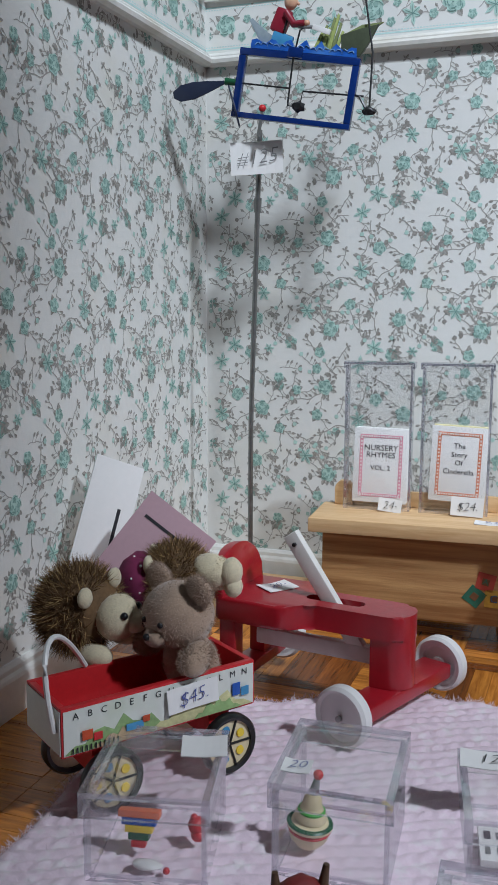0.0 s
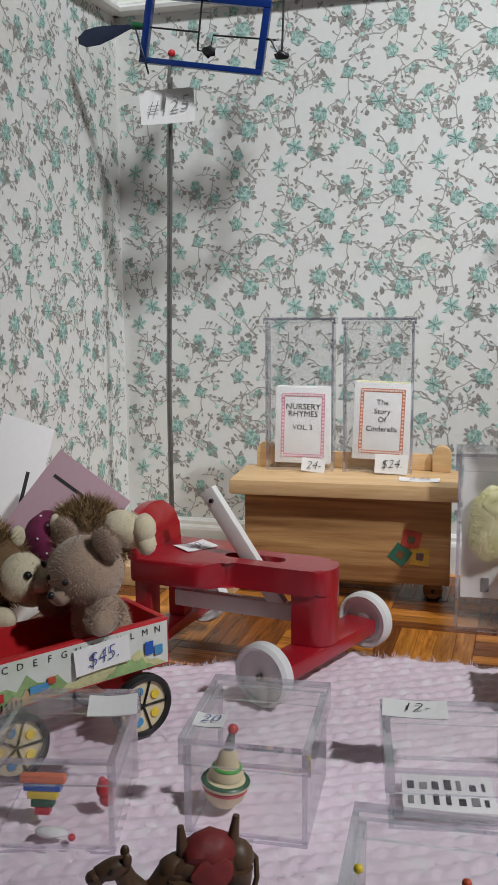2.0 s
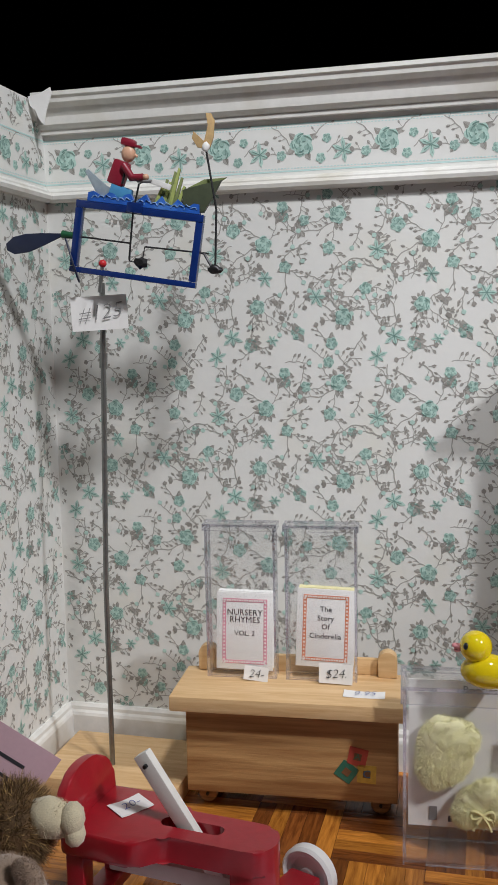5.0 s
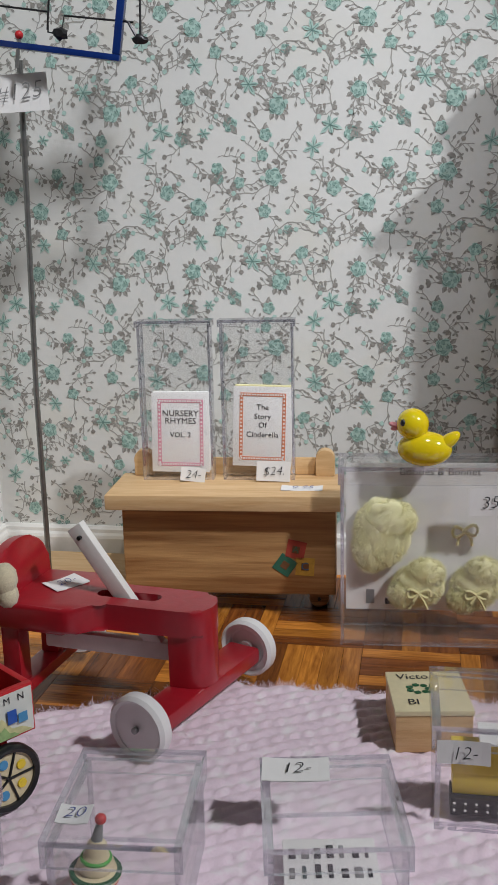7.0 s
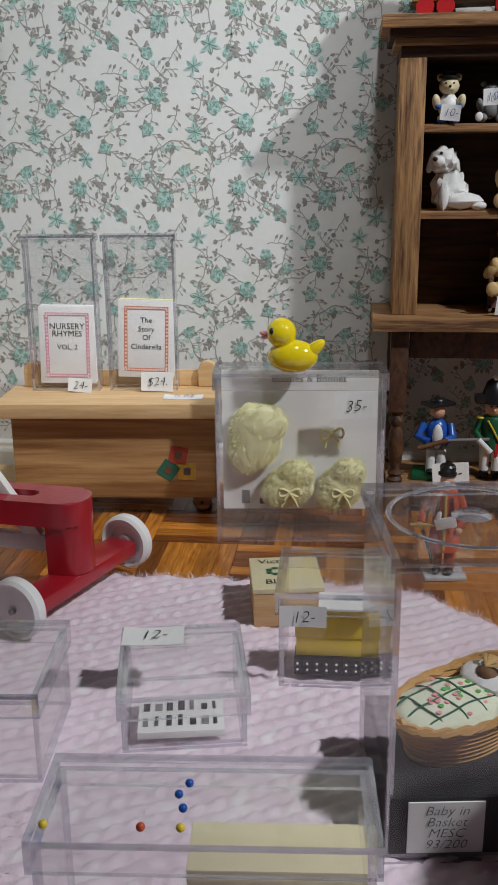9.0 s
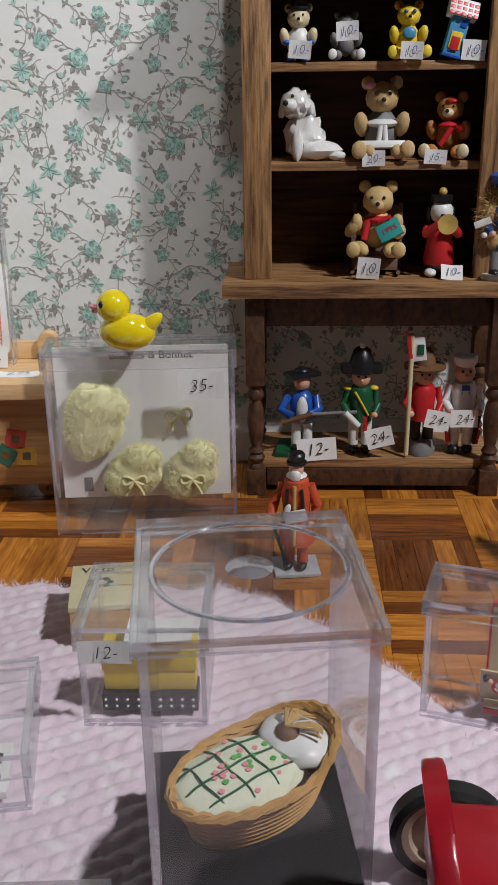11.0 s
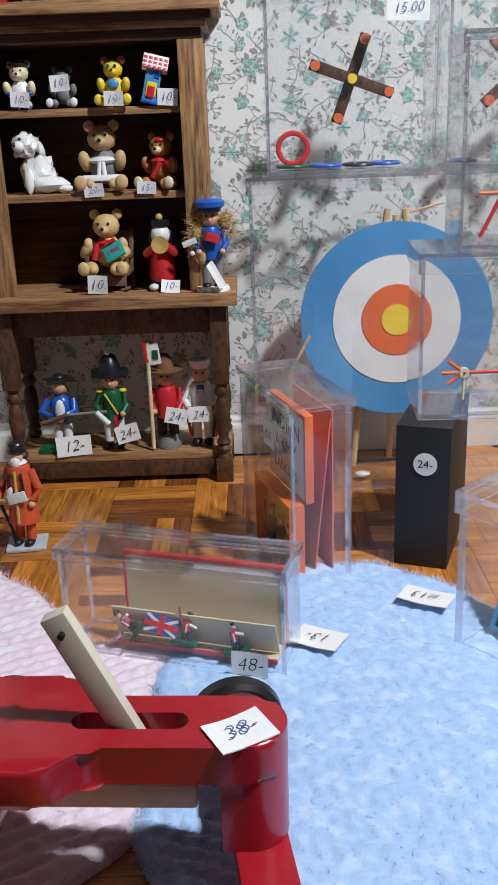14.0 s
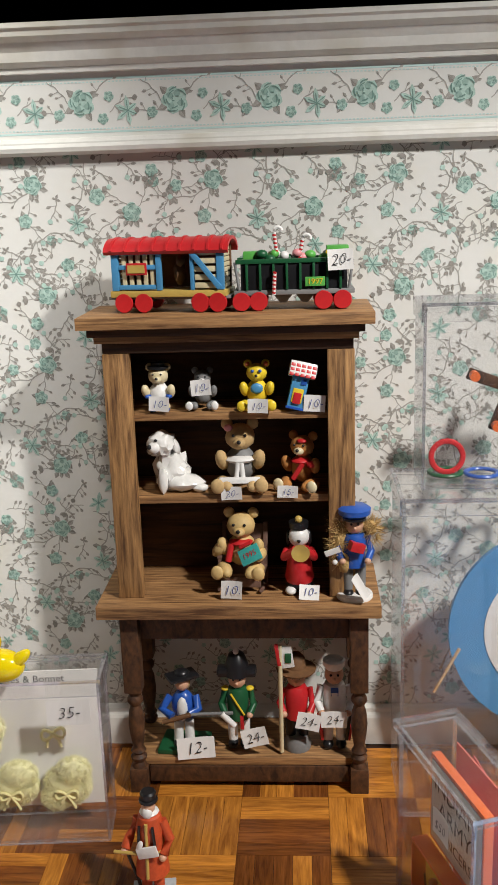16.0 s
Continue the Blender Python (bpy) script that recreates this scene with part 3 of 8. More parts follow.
# ---- knitted blankets ----
def blanket(name, inside, x0, x1, y0, y1, mat, label, turn, top=0.0035, seed=1):
    """Knitted sheet: rows of slanting stitches over a soft base, cut to an outline."""
    step = 0.0011
    nx, ny = int((x1 - x0) / step), int((y1 - y0) / step)
    gx, gy = np.meshgrid(np.linspace(x0, x1, nx), np.linspace(y0, y1, ny), indexing="ij")
    ca, sa = math.cos(turn), math.sin(turn)
    u, v = gx * ca + gy * sa, -gx * sa + gy * ca
    rng = np.random.RandomState(seed)
    wob = 0.0006 * np.sin(u * 190 + 3 * np.sin(v * 60)) + 0.0005 * np.sin(v * 230 + u * 50)
    row = 0.0052
    k = np.floor((v + wob) / row)
    fr = (v + wob) / row - k
    lean = np.where(k % 2 == 0, 1, -1)
    st = (u + wob) / 0.0058 + lean * (fr - 0.5) * 0.9 + rng.rand(4096)[(k.astype(int) % 4096)] * 0.4
    h = 0.0019 * np.sqrt(np.abs(np.sin(np.pi * fr))) * (0.35 + 0.65 * np.sqrt(np.abs(np.sin(np.pi * st))))
    h += 0.0006 * np.sin(gx * 37 + 1) * np.sin(gy * 31) + rng.randn(nx, ny) * 0.00010
    edge = inside(gx, gy)
    z = np.where(edge > 0, 0.0006 + (top - 0.0012) * np.clip(edge / 0.004, 0, 1) ** 0.5 + h * np.clip(edge / 0.004, 0.3, 1), -0.003)
    verts = np.stack([gx, gy, z], -1).reshape(-1, 3)
    idx = np.arange(nx * ny).reshape(nx, ny)
    q = np.stack([idx[:-1, :-1], idx[1:, :-1], idx[1:, 1:], idx[:-1, 1:]], -1).reshape(-1, 4)
    keep = (edge.reshape(-1)[q] > -0.0012).any(1)
    q = q[keep]
    used = np.unique(q)
    remap = np.zeros(nx * ny, int)
    remap[used] = np.arange(len(used))
    me = bpy.data.meshes.new(name)
    me.from_pydata(verts[used].tolist(), [], remap[q].tolist())
    me.materials.append(mat)
    me.shade_smooth()
    ob = tagged(new(name, me), label, "blanket")
    # loose fibres, denser along the edge
    vs, fs = [], []
    ed = np.argwhere((edge > 0) & (edge < 0.003))
    ins = np.argwhere(edge > 0.003)
    for src, n, ln in ((ed, 9000, 0.0042), (ins, 7000, 0.0022)):
        for a, b in src[rng.randint(0, len(src), n)]:
            p = Vector((gx[a, b], gy[a, b], max(z[a, b], 0.0006) - 0.0003))
            d = Vector((rng.randn(), rng.randn(), abs(rng.randn()) * 0.6)).normalized() * ln * rng.uniform(0.4, 1)
            s = Vector((-d.y, d.x, 0)).normalized() * 0.00007
            i = len(vs)
            mid = p + d * 0.55 + Vector((0, 0, 0.0004))
            vs += [p - s, p + s, mid + s, mid - s, p + d]
            fs += [(i, i + 1, i + 2, i + 3), (i + 3, i + 2, i + 4)]
    fm = bpy.data.meshes.new("fuzz")
    fm.from_pydata(vs, [], fs)
    fm.materials.append(mat)
    fz = tagged(new("fuzz", fm), "loose wool fibres", kind="stuff")
    fz.parent = ob
    return ob


def smooth_min(*ds):
    out = ds[0]
    for d in ds[1:]:
        out = np.minimum(out, d)
    return out


def pink_inside(x, y):
    """Distance inside the outline: a broad piece with rounded corners."""
    top = -0.128 - 0.9 * np.clip(0.155 - x, 0, 1) ** 1.25 - 3.4 * np.clip(x - 0.262, 0, 0.066) ** 1.45 + 0.0015 * np.sin(x * 300)
    left = x - (0.052 + 0.004 * np.sin(y * 40))
    right = 0.3545 - 0.7 * np.clip(-0.285 - y, 0, 1) + 0.0015 * np.sin(y * 170) - x
    return smooth_min((top - y) * 0.8, left, right, y + 0.50)


def blue_inside(x, y):
    top = -0.142 - 13 * np.clip(x - 0.423, 0, 1) ** 1.9 - 3 * np.clip(0.375 - x, 0, 1) ** 1.6 + 0.0012 * np.sin(x * 280)
    left = x - 0.352 - 0.25 * np.clip(-0.285 - y, 0, 1) + 0.0012 * np.sin(y * 190)
    return smooth_min((top - y) * 0.7, left, 0.64 - x, y + 0.50)


blanket("blanket", pink_inside, 0.04, 0.362, -0.50, -0.115, M_PINK, "pale pink knitted wool doll blanket on the parquet", 0.5)
blanket("blanket", blue_inside, 0.345, 0.645, -0.50, -0.13, M_BLUEWOOL, "pale blue knitted wool doll blanket on the parquet", -0.35, top=0.0045, seed=2)


# ---- dresser with shelves ----
def dresser():
    d = thing("dresser", pose(0, 0, 0), "brown wooden doll dresser with open shelves and turned legs", "dresser")

    def board(nm, x0, x1, y0, y1, z0, z1, mat, lab="", bev=0.0004):
        return part(nm, box(B(), x0, x1, y0, y1, z0, z1, bev), mat, d, lab)

    board("cornice", 0.2565, 0.3772, -0.0490, -0.001, 0.2165, 0.2215, M_WALNUT_H, "sawn-edged top board")
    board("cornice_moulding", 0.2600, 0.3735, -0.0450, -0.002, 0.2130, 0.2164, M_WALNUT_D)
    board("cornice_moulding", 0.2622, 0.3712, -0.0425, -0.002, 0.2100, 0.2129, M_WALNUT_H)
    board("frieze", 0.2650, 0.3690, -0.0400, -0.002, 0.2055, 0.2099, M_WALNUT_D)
    for x in (0.2648, 0.3582):
        board("stile", x, x + 0.0112, -0.0405, -0.036, 0.0962, 0.2054, M_WALNUT)
    for x in (0.2650, 0.3665):
        board("side_panel", x, x + 0.0025, -0.0359, -0.004, 0.0962, 0.2054, M_WALNUT)
    # Shade inside the shelves is put into this panel's near-black colour.
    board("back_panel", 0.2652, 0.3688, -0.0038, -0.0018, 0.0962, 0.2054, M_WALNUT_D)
    for z in (0.1755, 0.1385):
        board("shelf", 0.2677, 0.3663, -0.0356, -0.004, z, z + 0.0034, M_WALNUT_H)
    board("counter", 0.2560, 0.3800, -0.0500, -0.001, 0.0900, 0.0960, M_WALNUT_H, "worn brown counter board")
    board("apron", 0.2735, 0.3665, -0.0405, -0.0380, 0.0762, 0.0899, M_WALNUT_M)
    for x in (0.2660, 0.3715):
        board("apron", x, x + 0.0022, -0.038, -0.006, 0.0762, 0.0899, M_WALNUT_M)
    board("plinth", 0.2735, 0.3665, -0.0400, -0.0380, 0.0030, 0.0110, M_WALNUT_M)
    board("low_shelf", 0.2650, 0.3745, -0.0390, -0.004, 0.0112, 0.0150, M_WALNUT_H)
    turned = [(0.0036, 0.0), (0.0036, 0.0095), (0.0026, 0.0115), (0.0036, 0.013), (0.0038, 0.0142), (0.0028, 0.0158), (0.0036, 0.0172), (0.0024, 0.0195),
              (0.0033, 0.025), (0.0038, 0.031), (0.0033, 0.037), (0.0023, 0.0405), (0.0036, 0.0425), (0.0036, 0.044), (0.0026, 0.046), (0.0038, 0.048)]
    for x in (0.2688, 0.3708):
        for y in (-0.0405, -0.0070):
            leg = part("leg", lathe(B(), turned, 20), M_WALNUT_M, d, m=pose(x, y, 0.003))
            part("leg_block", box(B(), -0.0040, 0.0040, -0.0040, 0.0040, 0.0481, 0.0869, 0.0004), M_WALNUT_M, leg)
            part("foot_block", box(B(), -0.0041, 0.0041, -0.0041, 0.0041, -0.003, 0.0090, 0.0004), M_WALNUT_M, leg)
    return d


dresser()


# ---- toy chest ----
def toy_chest():
    c = thing("toy_chest", pose(0.1345, -0.0375, 0, 0, 0, 4.2), "pale pine toy chest with a block decal", "toy chest")
    part("lid", box(B(), -0.0540, 0.0515, -0.0285, 0.011, 0.0510, 0.0582, 0.0012), M_PINE, c, "pale pine lid")
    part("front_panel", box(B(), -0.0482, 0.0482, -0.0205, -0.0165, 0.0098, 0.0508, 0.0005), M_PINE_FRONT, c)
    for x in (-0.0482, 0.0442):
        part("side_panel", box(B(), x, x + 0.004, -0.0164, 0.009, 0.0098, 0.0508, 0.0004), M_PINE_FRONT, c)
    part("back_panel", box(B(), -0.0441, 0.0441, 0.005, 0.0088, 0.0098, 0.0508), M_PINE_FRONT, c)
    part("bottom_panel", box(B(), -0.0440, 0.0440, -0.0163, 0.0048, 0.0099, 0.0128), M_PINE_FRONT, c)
    for x in (-0.0405, 0.0405):
        for y in (-0.0105, 0.003):
            w = part("caster", lathe(B(), [(0, -0.002), (0.004, -0.002), (0.0046, -0.001), (0.0046, 0.001), (0.004, 0.002), (0, 0.002)], 18, pose(0, 0, 0, 90, 0, 0)),
                     M_WALNUT_H, c, m=pose(x, y, 0.0046))
            part("axle", tube(B(), [(0, -0.003, 0), (0, 0.003, 0), (0, 0.003, 0.0052)], 0.0008), M_DARKMETAL, w)
    # back gallery of the lid with two posts
    for x in (-0.043, 0.043):
        bm = B()
        arc = [(0.0045 * math.cos(a), 0.0080 + 0.0045 * math.sin(a)) for a in [i * math.pi / 10 for i in range(11)]]
        prism(bm, [(0.0045, 0), *arc, (-0.0045, 0)], 0.006, bevel=0.0004)
        part("gallery_post", bm, M_PINE, c, m=pose(x, 0.0052, 0.0583))
    part("gallery_bar", box(B(), -0.0384, 0.0384, 0.0082, 0.0108, 0.0583, 0.0662, 0.0004), M_PINE, c)
    # decal of three letter blocks
    for x, z, turn, k in ((0.0305, 0.0312, 12, M_DECAL_RED), (0.0255, 0.0238, 35, M_DECAL_GREEN), (0.0345, 0.0232, 3, M_DECAL_GOLD)):
        s = 0.0042
        part("decal_block", box(B(), -s, s, -0.00015, 0, -s, s), k, c, m=pose(x, -0.0206, z, 0, turn, 0), smooth=False)
        part("decal_face", box(B(), -s * 0.4, s * 0.4, -0.0001, 0, -s * 0.4, s * 0.4), M_DECAL_BROWN, c, m=pose(x, -0.02078, z, 0, turn, 0), smooth=False)
    lettering("C", 0.0052, M_DECAL_BLUE, c, pose(0.0345, -0.02093, 0.0232))
    lettering("A", 0.0040, M_DECAL_GREEN, c, pose(0.0305, -0.02093, 0.0312, 0, 12, 0))
    return c


M_DECAL_RED = material("decal_red", (0.42, 0.06, 0.04), 0.5)
M_DECAL_GREEN = material("decal_green", (0.03, 0.14, 0.09), 0.5)
M_DECAL_BLUE = material("decal_blue", (0.05, 0.13, 0.25), 0.5)
M_DECAL_BROWN = material("decal_brown", (0.16, 0.07, 0.03), 0.5, vary=0.3)
M_DECAL_GOLD = material("decal_gold", (0.55, 0.33, 0.05), 0.5, vary=0.3)
toy_chest()


# ---- ride-on carts ----
def filleted(pts, r):
    """The outline with each corner rounded by a short curve."""
    out = []
    for i, p in enumerate(pts):
        p, a, b = Vector(p), Vector(pts[i - 1]), Vector(pts[(i + 1) % len(pts)])
        s = p + (a - p).normalized() * min(r, (a - p).length * 0.4)
        e = p + (b - p).normalized() * min(r, (b - p).length * 0.4)
        for q in (0, 0.33, 0.67, 1):
            v = s * (1 - q) ** 2 + p * 2 * q * (1 - q) + e * q * q
            out.append((v.x, v.y))
    return out


def cart(m, tyre, hub, label, steer, tag_words, tag_at, tag_turn, k=1.0, R=0.0102, reach=0.0335, rear=0.0055):
    c = thing("ride_on_cart", m, label, "toy cart", "wooden ride-on carts")
    w, n = 0.0178, 0.0095
    top = [(0.0, -w), (0.034, -w), (0.0435, -n), (0.078, -n), (0.0845, -n * 0.9), (0.088, -n * 0.45), (0.089, 0), (0.088, n * 0.45), (0.0845, n * 0.9), (0.078, n),
           (0.0435, n), (0.034, w), (0.0, w)]
    slot = [(0.0405 + 0.003 * math.cos(a), 0.003 * math.sin(a)) for a in [math.pi / 2 + i * math.pi / 6 for i in range(7)]]
    slot += [(0.0625 + 0.003 * math.cos(a), 0.003 * math.sin(a)) for a in [-math.pi / 2 + i * math.pi / 6 for i in range(7)]]
    top = filleted(top, 0.003)
    top, slot = [(x * k, y) for x, y in top], [(x * k, y) for x, y in slot]
    bm = B()
    prism(bm, top, 0.0095, Matrix(((1, 0, 0, 0), (0, 0, 1, 0), (0, 1, 0, 0.0325), (0, 0, 0, 1))), bevel=0.0014)
    body = part("seat_board", bm, M_RED, c, "red painted seat board with a slot")
    cut = B()
    prism(cut, slot, 0.03, Matrix(((1, 0, 0, 0), (0, 0, 1, 0), (0, 1, 0, 0.022), (0, 0, 0, 1))))
    bmesh.ops.recalc_face_normals(cut, faces=cut.faces)
    cme = bpy.data.meshes.new("slot_cutter")
    cut.to_mesh(cme)
    cut.free()
    cob = new("slot_cutter", cme)
    cob.parent = c
    md = body.modifiers.new("slot", "BOOLEAN")
    md.object, md.operation, md.solver = cob, "DIFFERENCE", "EXACT"
    bpy.context.view_layer.update()
    ev = body.evaluated_get(bpy.context.evaluated_depsgraph_get())
    me = bpy.data.meshes.new_from_object(ev)
    body.modifiers.remove(md)
    body.data = me
    bpy.data.objects.remove(cob)
    # backrest with a rounded top
    arc = [(w * math.cos(a), 0.0065 + 0.012 * math.sin(a)) for a in [i * math.pi / 14 for i in range(15)]]
    bm = B()
    prism(bm, [(w, -0.0), *arc, (-w, -0.0)], 0.0042, pose(0.0042, 0, 0, -8, 0, 90), bevel=0.0010)
    part("backrest", bm, M_RED, c, m=pose(0, 0, 0.0415))
    for y in (-0.013, 0.013):
        part("rear_leg", box(B(), rear - 0.0035, rear + 0.0035, y - 0.0035, y + 0.0035, 0.011, 0.0326, 0.0006), M_RED, c)
    nose = 0.0890 * k
    arc = [(nose - 0.0085 + 0.0082 * math.sin(a), 0.0086 * math.cos(a)) for a in [i * math.pi / 12 for i in range(13)]]
    bm = B()
    prism(bm, [(nose - 0.0150, 0.0086), *arc, (nose - 0.0150, -0.0086)], 0.0191, Matrix(((1, 0, 0, 0), (0, 0, 1, 0), (0, 1, 0, 0.0135), (0, 0, 0, 1))))
    part("front_post", bm, M_RED, c)
    st = pose(0.0890 * k - 0.0075, 0, 0, 0, 0, steer)
    part("front_axle_beam", box(B(), -0.0065, 0.0065, 0.0025 - reach, reach - 0.0025, 0.0075, 0.0134, 0.0012), M_RED, c, m=st)
    part("rear_axle_beam", box(B(), -0.005, 0.005, 0.0025 - reach, reach - 0.0025, 0.0065, 0.0110, 0.001), M_RED, c, m=pose(rear, 0, 0))
    for base in (st, pose(rear, 0, 0)):
        for s in (-1, 1):
            rim = [(0, 0.0024), (0.0028, 0.0024), (0.0030, 0.0012), (R * 0.62, 0.0008), (R * 0.68, 0.0018), (R * 0.82, 0.0020), (R * 0.82, -0.0018), (0, -0.0018)]
            wh = part("wheel", lathe(B(), rim[::-1], 32, pose(0, 0, 0, 90 * s, 0, 0)), hub, c, m=base @ pose(0, s * reach, R + 0.0002))
            tp = [(R * 0.80, 0.0022), (R * 0.90, 0.0030), (R, 0.0018), (R, -0.0018), (R * 0.90, -0.0030), (R * 0.80, -0.0022)]
            bm = B()
            lathe(bm, tp, 36, pose(0, 0, 0, 90 * s, 0, 0), True)
            part("tyre", bm, tyre, wh)
            part("axle_pin", lathe(B(), [(0, 0.0040), (0.0011, 0.0036), (0.0011, 0.0022), (0, 0.0022)][::-1], 12, pose(0, 0, 0, -90 * s, 0, 0)), M_STEEL, wh)
    lever = part("lever", box(B(), -0.0030, 0.0030, -0.0019, 0.0019, -0.020, 0.0335, 0.0004), M_WHITE_PAINT if hub is M_WHITE_WHEEL else M_CREAM, c,
                 "pale painted push lever", m=pose(0.0512 * k, 0, 0.0390, 0, -35 if hub is M_WHITE_WHEEL else -25, 0))
    part("pin", tube(B(), [(0, -0.0032, 0.029), (0, 0.0032, 0.029)], 0.0008), M_DARKMETAL, lever)
    part("linkage_bar", box(B(), 0.011, 0.063, -0.0022, 0.0022, 0.0195, 0.0262, 0.0010), M_WHITE_PAINT if hub is M_WHITE_WHEEL else M_CREAM, c)
    price_tag(m @ pose(*tag_at, -89, 0, tag_turn), tag_words, 0.0140, 0.0110, size=0.0062)
    return c


M_WHITE_WHEEL = material("white_wheel", (0.74, 0.73, 0.72), 0.35, vary=0.05, scale=200, dirt=(0.6, 0.57, 0.55))
M_TAN_WHEEL = material("tan_wheel", (0.45, 0.33, 0.24), 0.5, vary=0.1, scale=200)
cart(pose(0.0755, -0.1465, 0.0044, 0, 0, -7), M_WHITE_WHEEL, M_WHITE_WHEEL, "red wooden ride-on cart with white wheels on the parquet", -14, "20-", (0.022, 0.002, 0.0425), 60, 0.87, 0.0112)
cart(pose(0.3080, -0.3002, 0.0050, 0, 0, -3), M_RUBBER, M_TAN_WHEEL, "red wooden ride-on cart with black tyres on the blankets", 11, "38-", (0.0765, -0.0085, 0.0425), 32, 0.945, 0.0130, 0.0400, 0.0085)


# ---- clear boxes ----
acrylic_box("acrylic_box", pose(0.0988, -0.2645, 0.0045, 0, 0, 14.5), 0.036, 0.041, 0.0265, "clear acrylic box holding rainbow toys on the pink blanket")
acrylic_box("acrylic_box", pose(0.1485, -0.2455, 0.0045, 0, 0, 5), 0.0345, 0.041, 0.0278, "clear acrylic box holding a sailing toy on the pink blanket")
acrylic_box("acrylic_box", pose(0.1984, -0.2262, 0.0045, 0, 0, 11), 0.0375, 0.041, 0.0182, "clear acrylic box holding a small puzzle on the pink blanket")
acrylic_box("acrylic_box", pose(0.2430, -0.1925, 0.0045, 0, 0, 1), 0.037, 0.036, 0.0330, "clear acrylic box holding a yellow game box")
acrylic_box("acrylic_box", pose(0.2200, -0.3155, 0.0045, 0, 0, 4), 0.067, 0.027, 0.0395, "long clear acrylic box holding a peg game")
BASKET_H = 0.0790
BASKET_BOX = acrylic_box("acrylic_box", pose(0.2755, -0.2597, 0.0045, 0, 0, 7.2), 0.0460, 0.0485, BASKET_H, "tall clear acrylic box holding a baby basket", lid=0.0035, t=0.0018)
acrylic_box("acrylic_box", pose(0.3600, -0.2045, 0.0045, 0, 0, -17), 0.079, 0.0225, 0.0383, "low clear acrylic box holding toy soldiers", lid=0.0045)
acrylic_box("acrylic_box", pose(0.4014, -0.1334, 0.0005, 0, 0, 18), 0.0260, 0.062, 0.0765, "clear acrylic box holding orange boxed soldiers", lid=0.0035, t=0.0018)
YB = pose(0.2246, -0.0705, 0, 0, 0, 4.5)
acrylic_box("acrylic_box", YB, 0.0755, 0.024, 0.0775, "clear acrylic box holding yellow knitted baby clothes", t=0.0014)
for x, y, lab in ((0.1095, -0.0375, "clear acrylic case holding a nursery rhyme book"), (0.1470, -0.0342, "clear acrylic case holding a fairy tale book")):
    acrylic_box("acrylic_case", pose(x, y, 0.0584, 0, 0, 5), 0.0348, 0.0110, 0.0738, lab, lid=0.003, t=0.0012, group="clear book cases")
acrylic_box("acrylic_box", pose(0.4580, -0.0400, 0.0002), 0.144, 0.044, 0.1475, "large clear acrylic box holding an archery target", t=0.0016)
acrylic_box("acrylic_box", pose(0.4330, -0.0360, 0.1478), 0.076, 0.030, 0.0765, "clear acrylic box holding a ring toss game", t=0.0014)
acrylic_box("acrylic_box", pose(0.5120, -0.0360, 0.1478), 0.076, 0.030, 0.0765, "clear acrylic box holding a wooden toy game", t=0.0014)
black = thing("display_stand", pose(0, 0, 0), "tall narrow black box with round price label", "box")
STAND_M = pose(0.4595, -0.1190, 0, 0, 0, -20)
part("body", box(B(), -0.0106, 0.0106, -0.0250, 0.0250, 0, 0.0592, 0.0004), M_BLACK, black, m=STAND_M)


# ---- painted colours ----
def paint(name, color, rough=0.4, coat=0.0, vary=0.12, scale=500, bump=0.1, **kw):
    return material(name, color, rough, vary=vary, scale=scale, bump=bump, coat=coat, **kw)


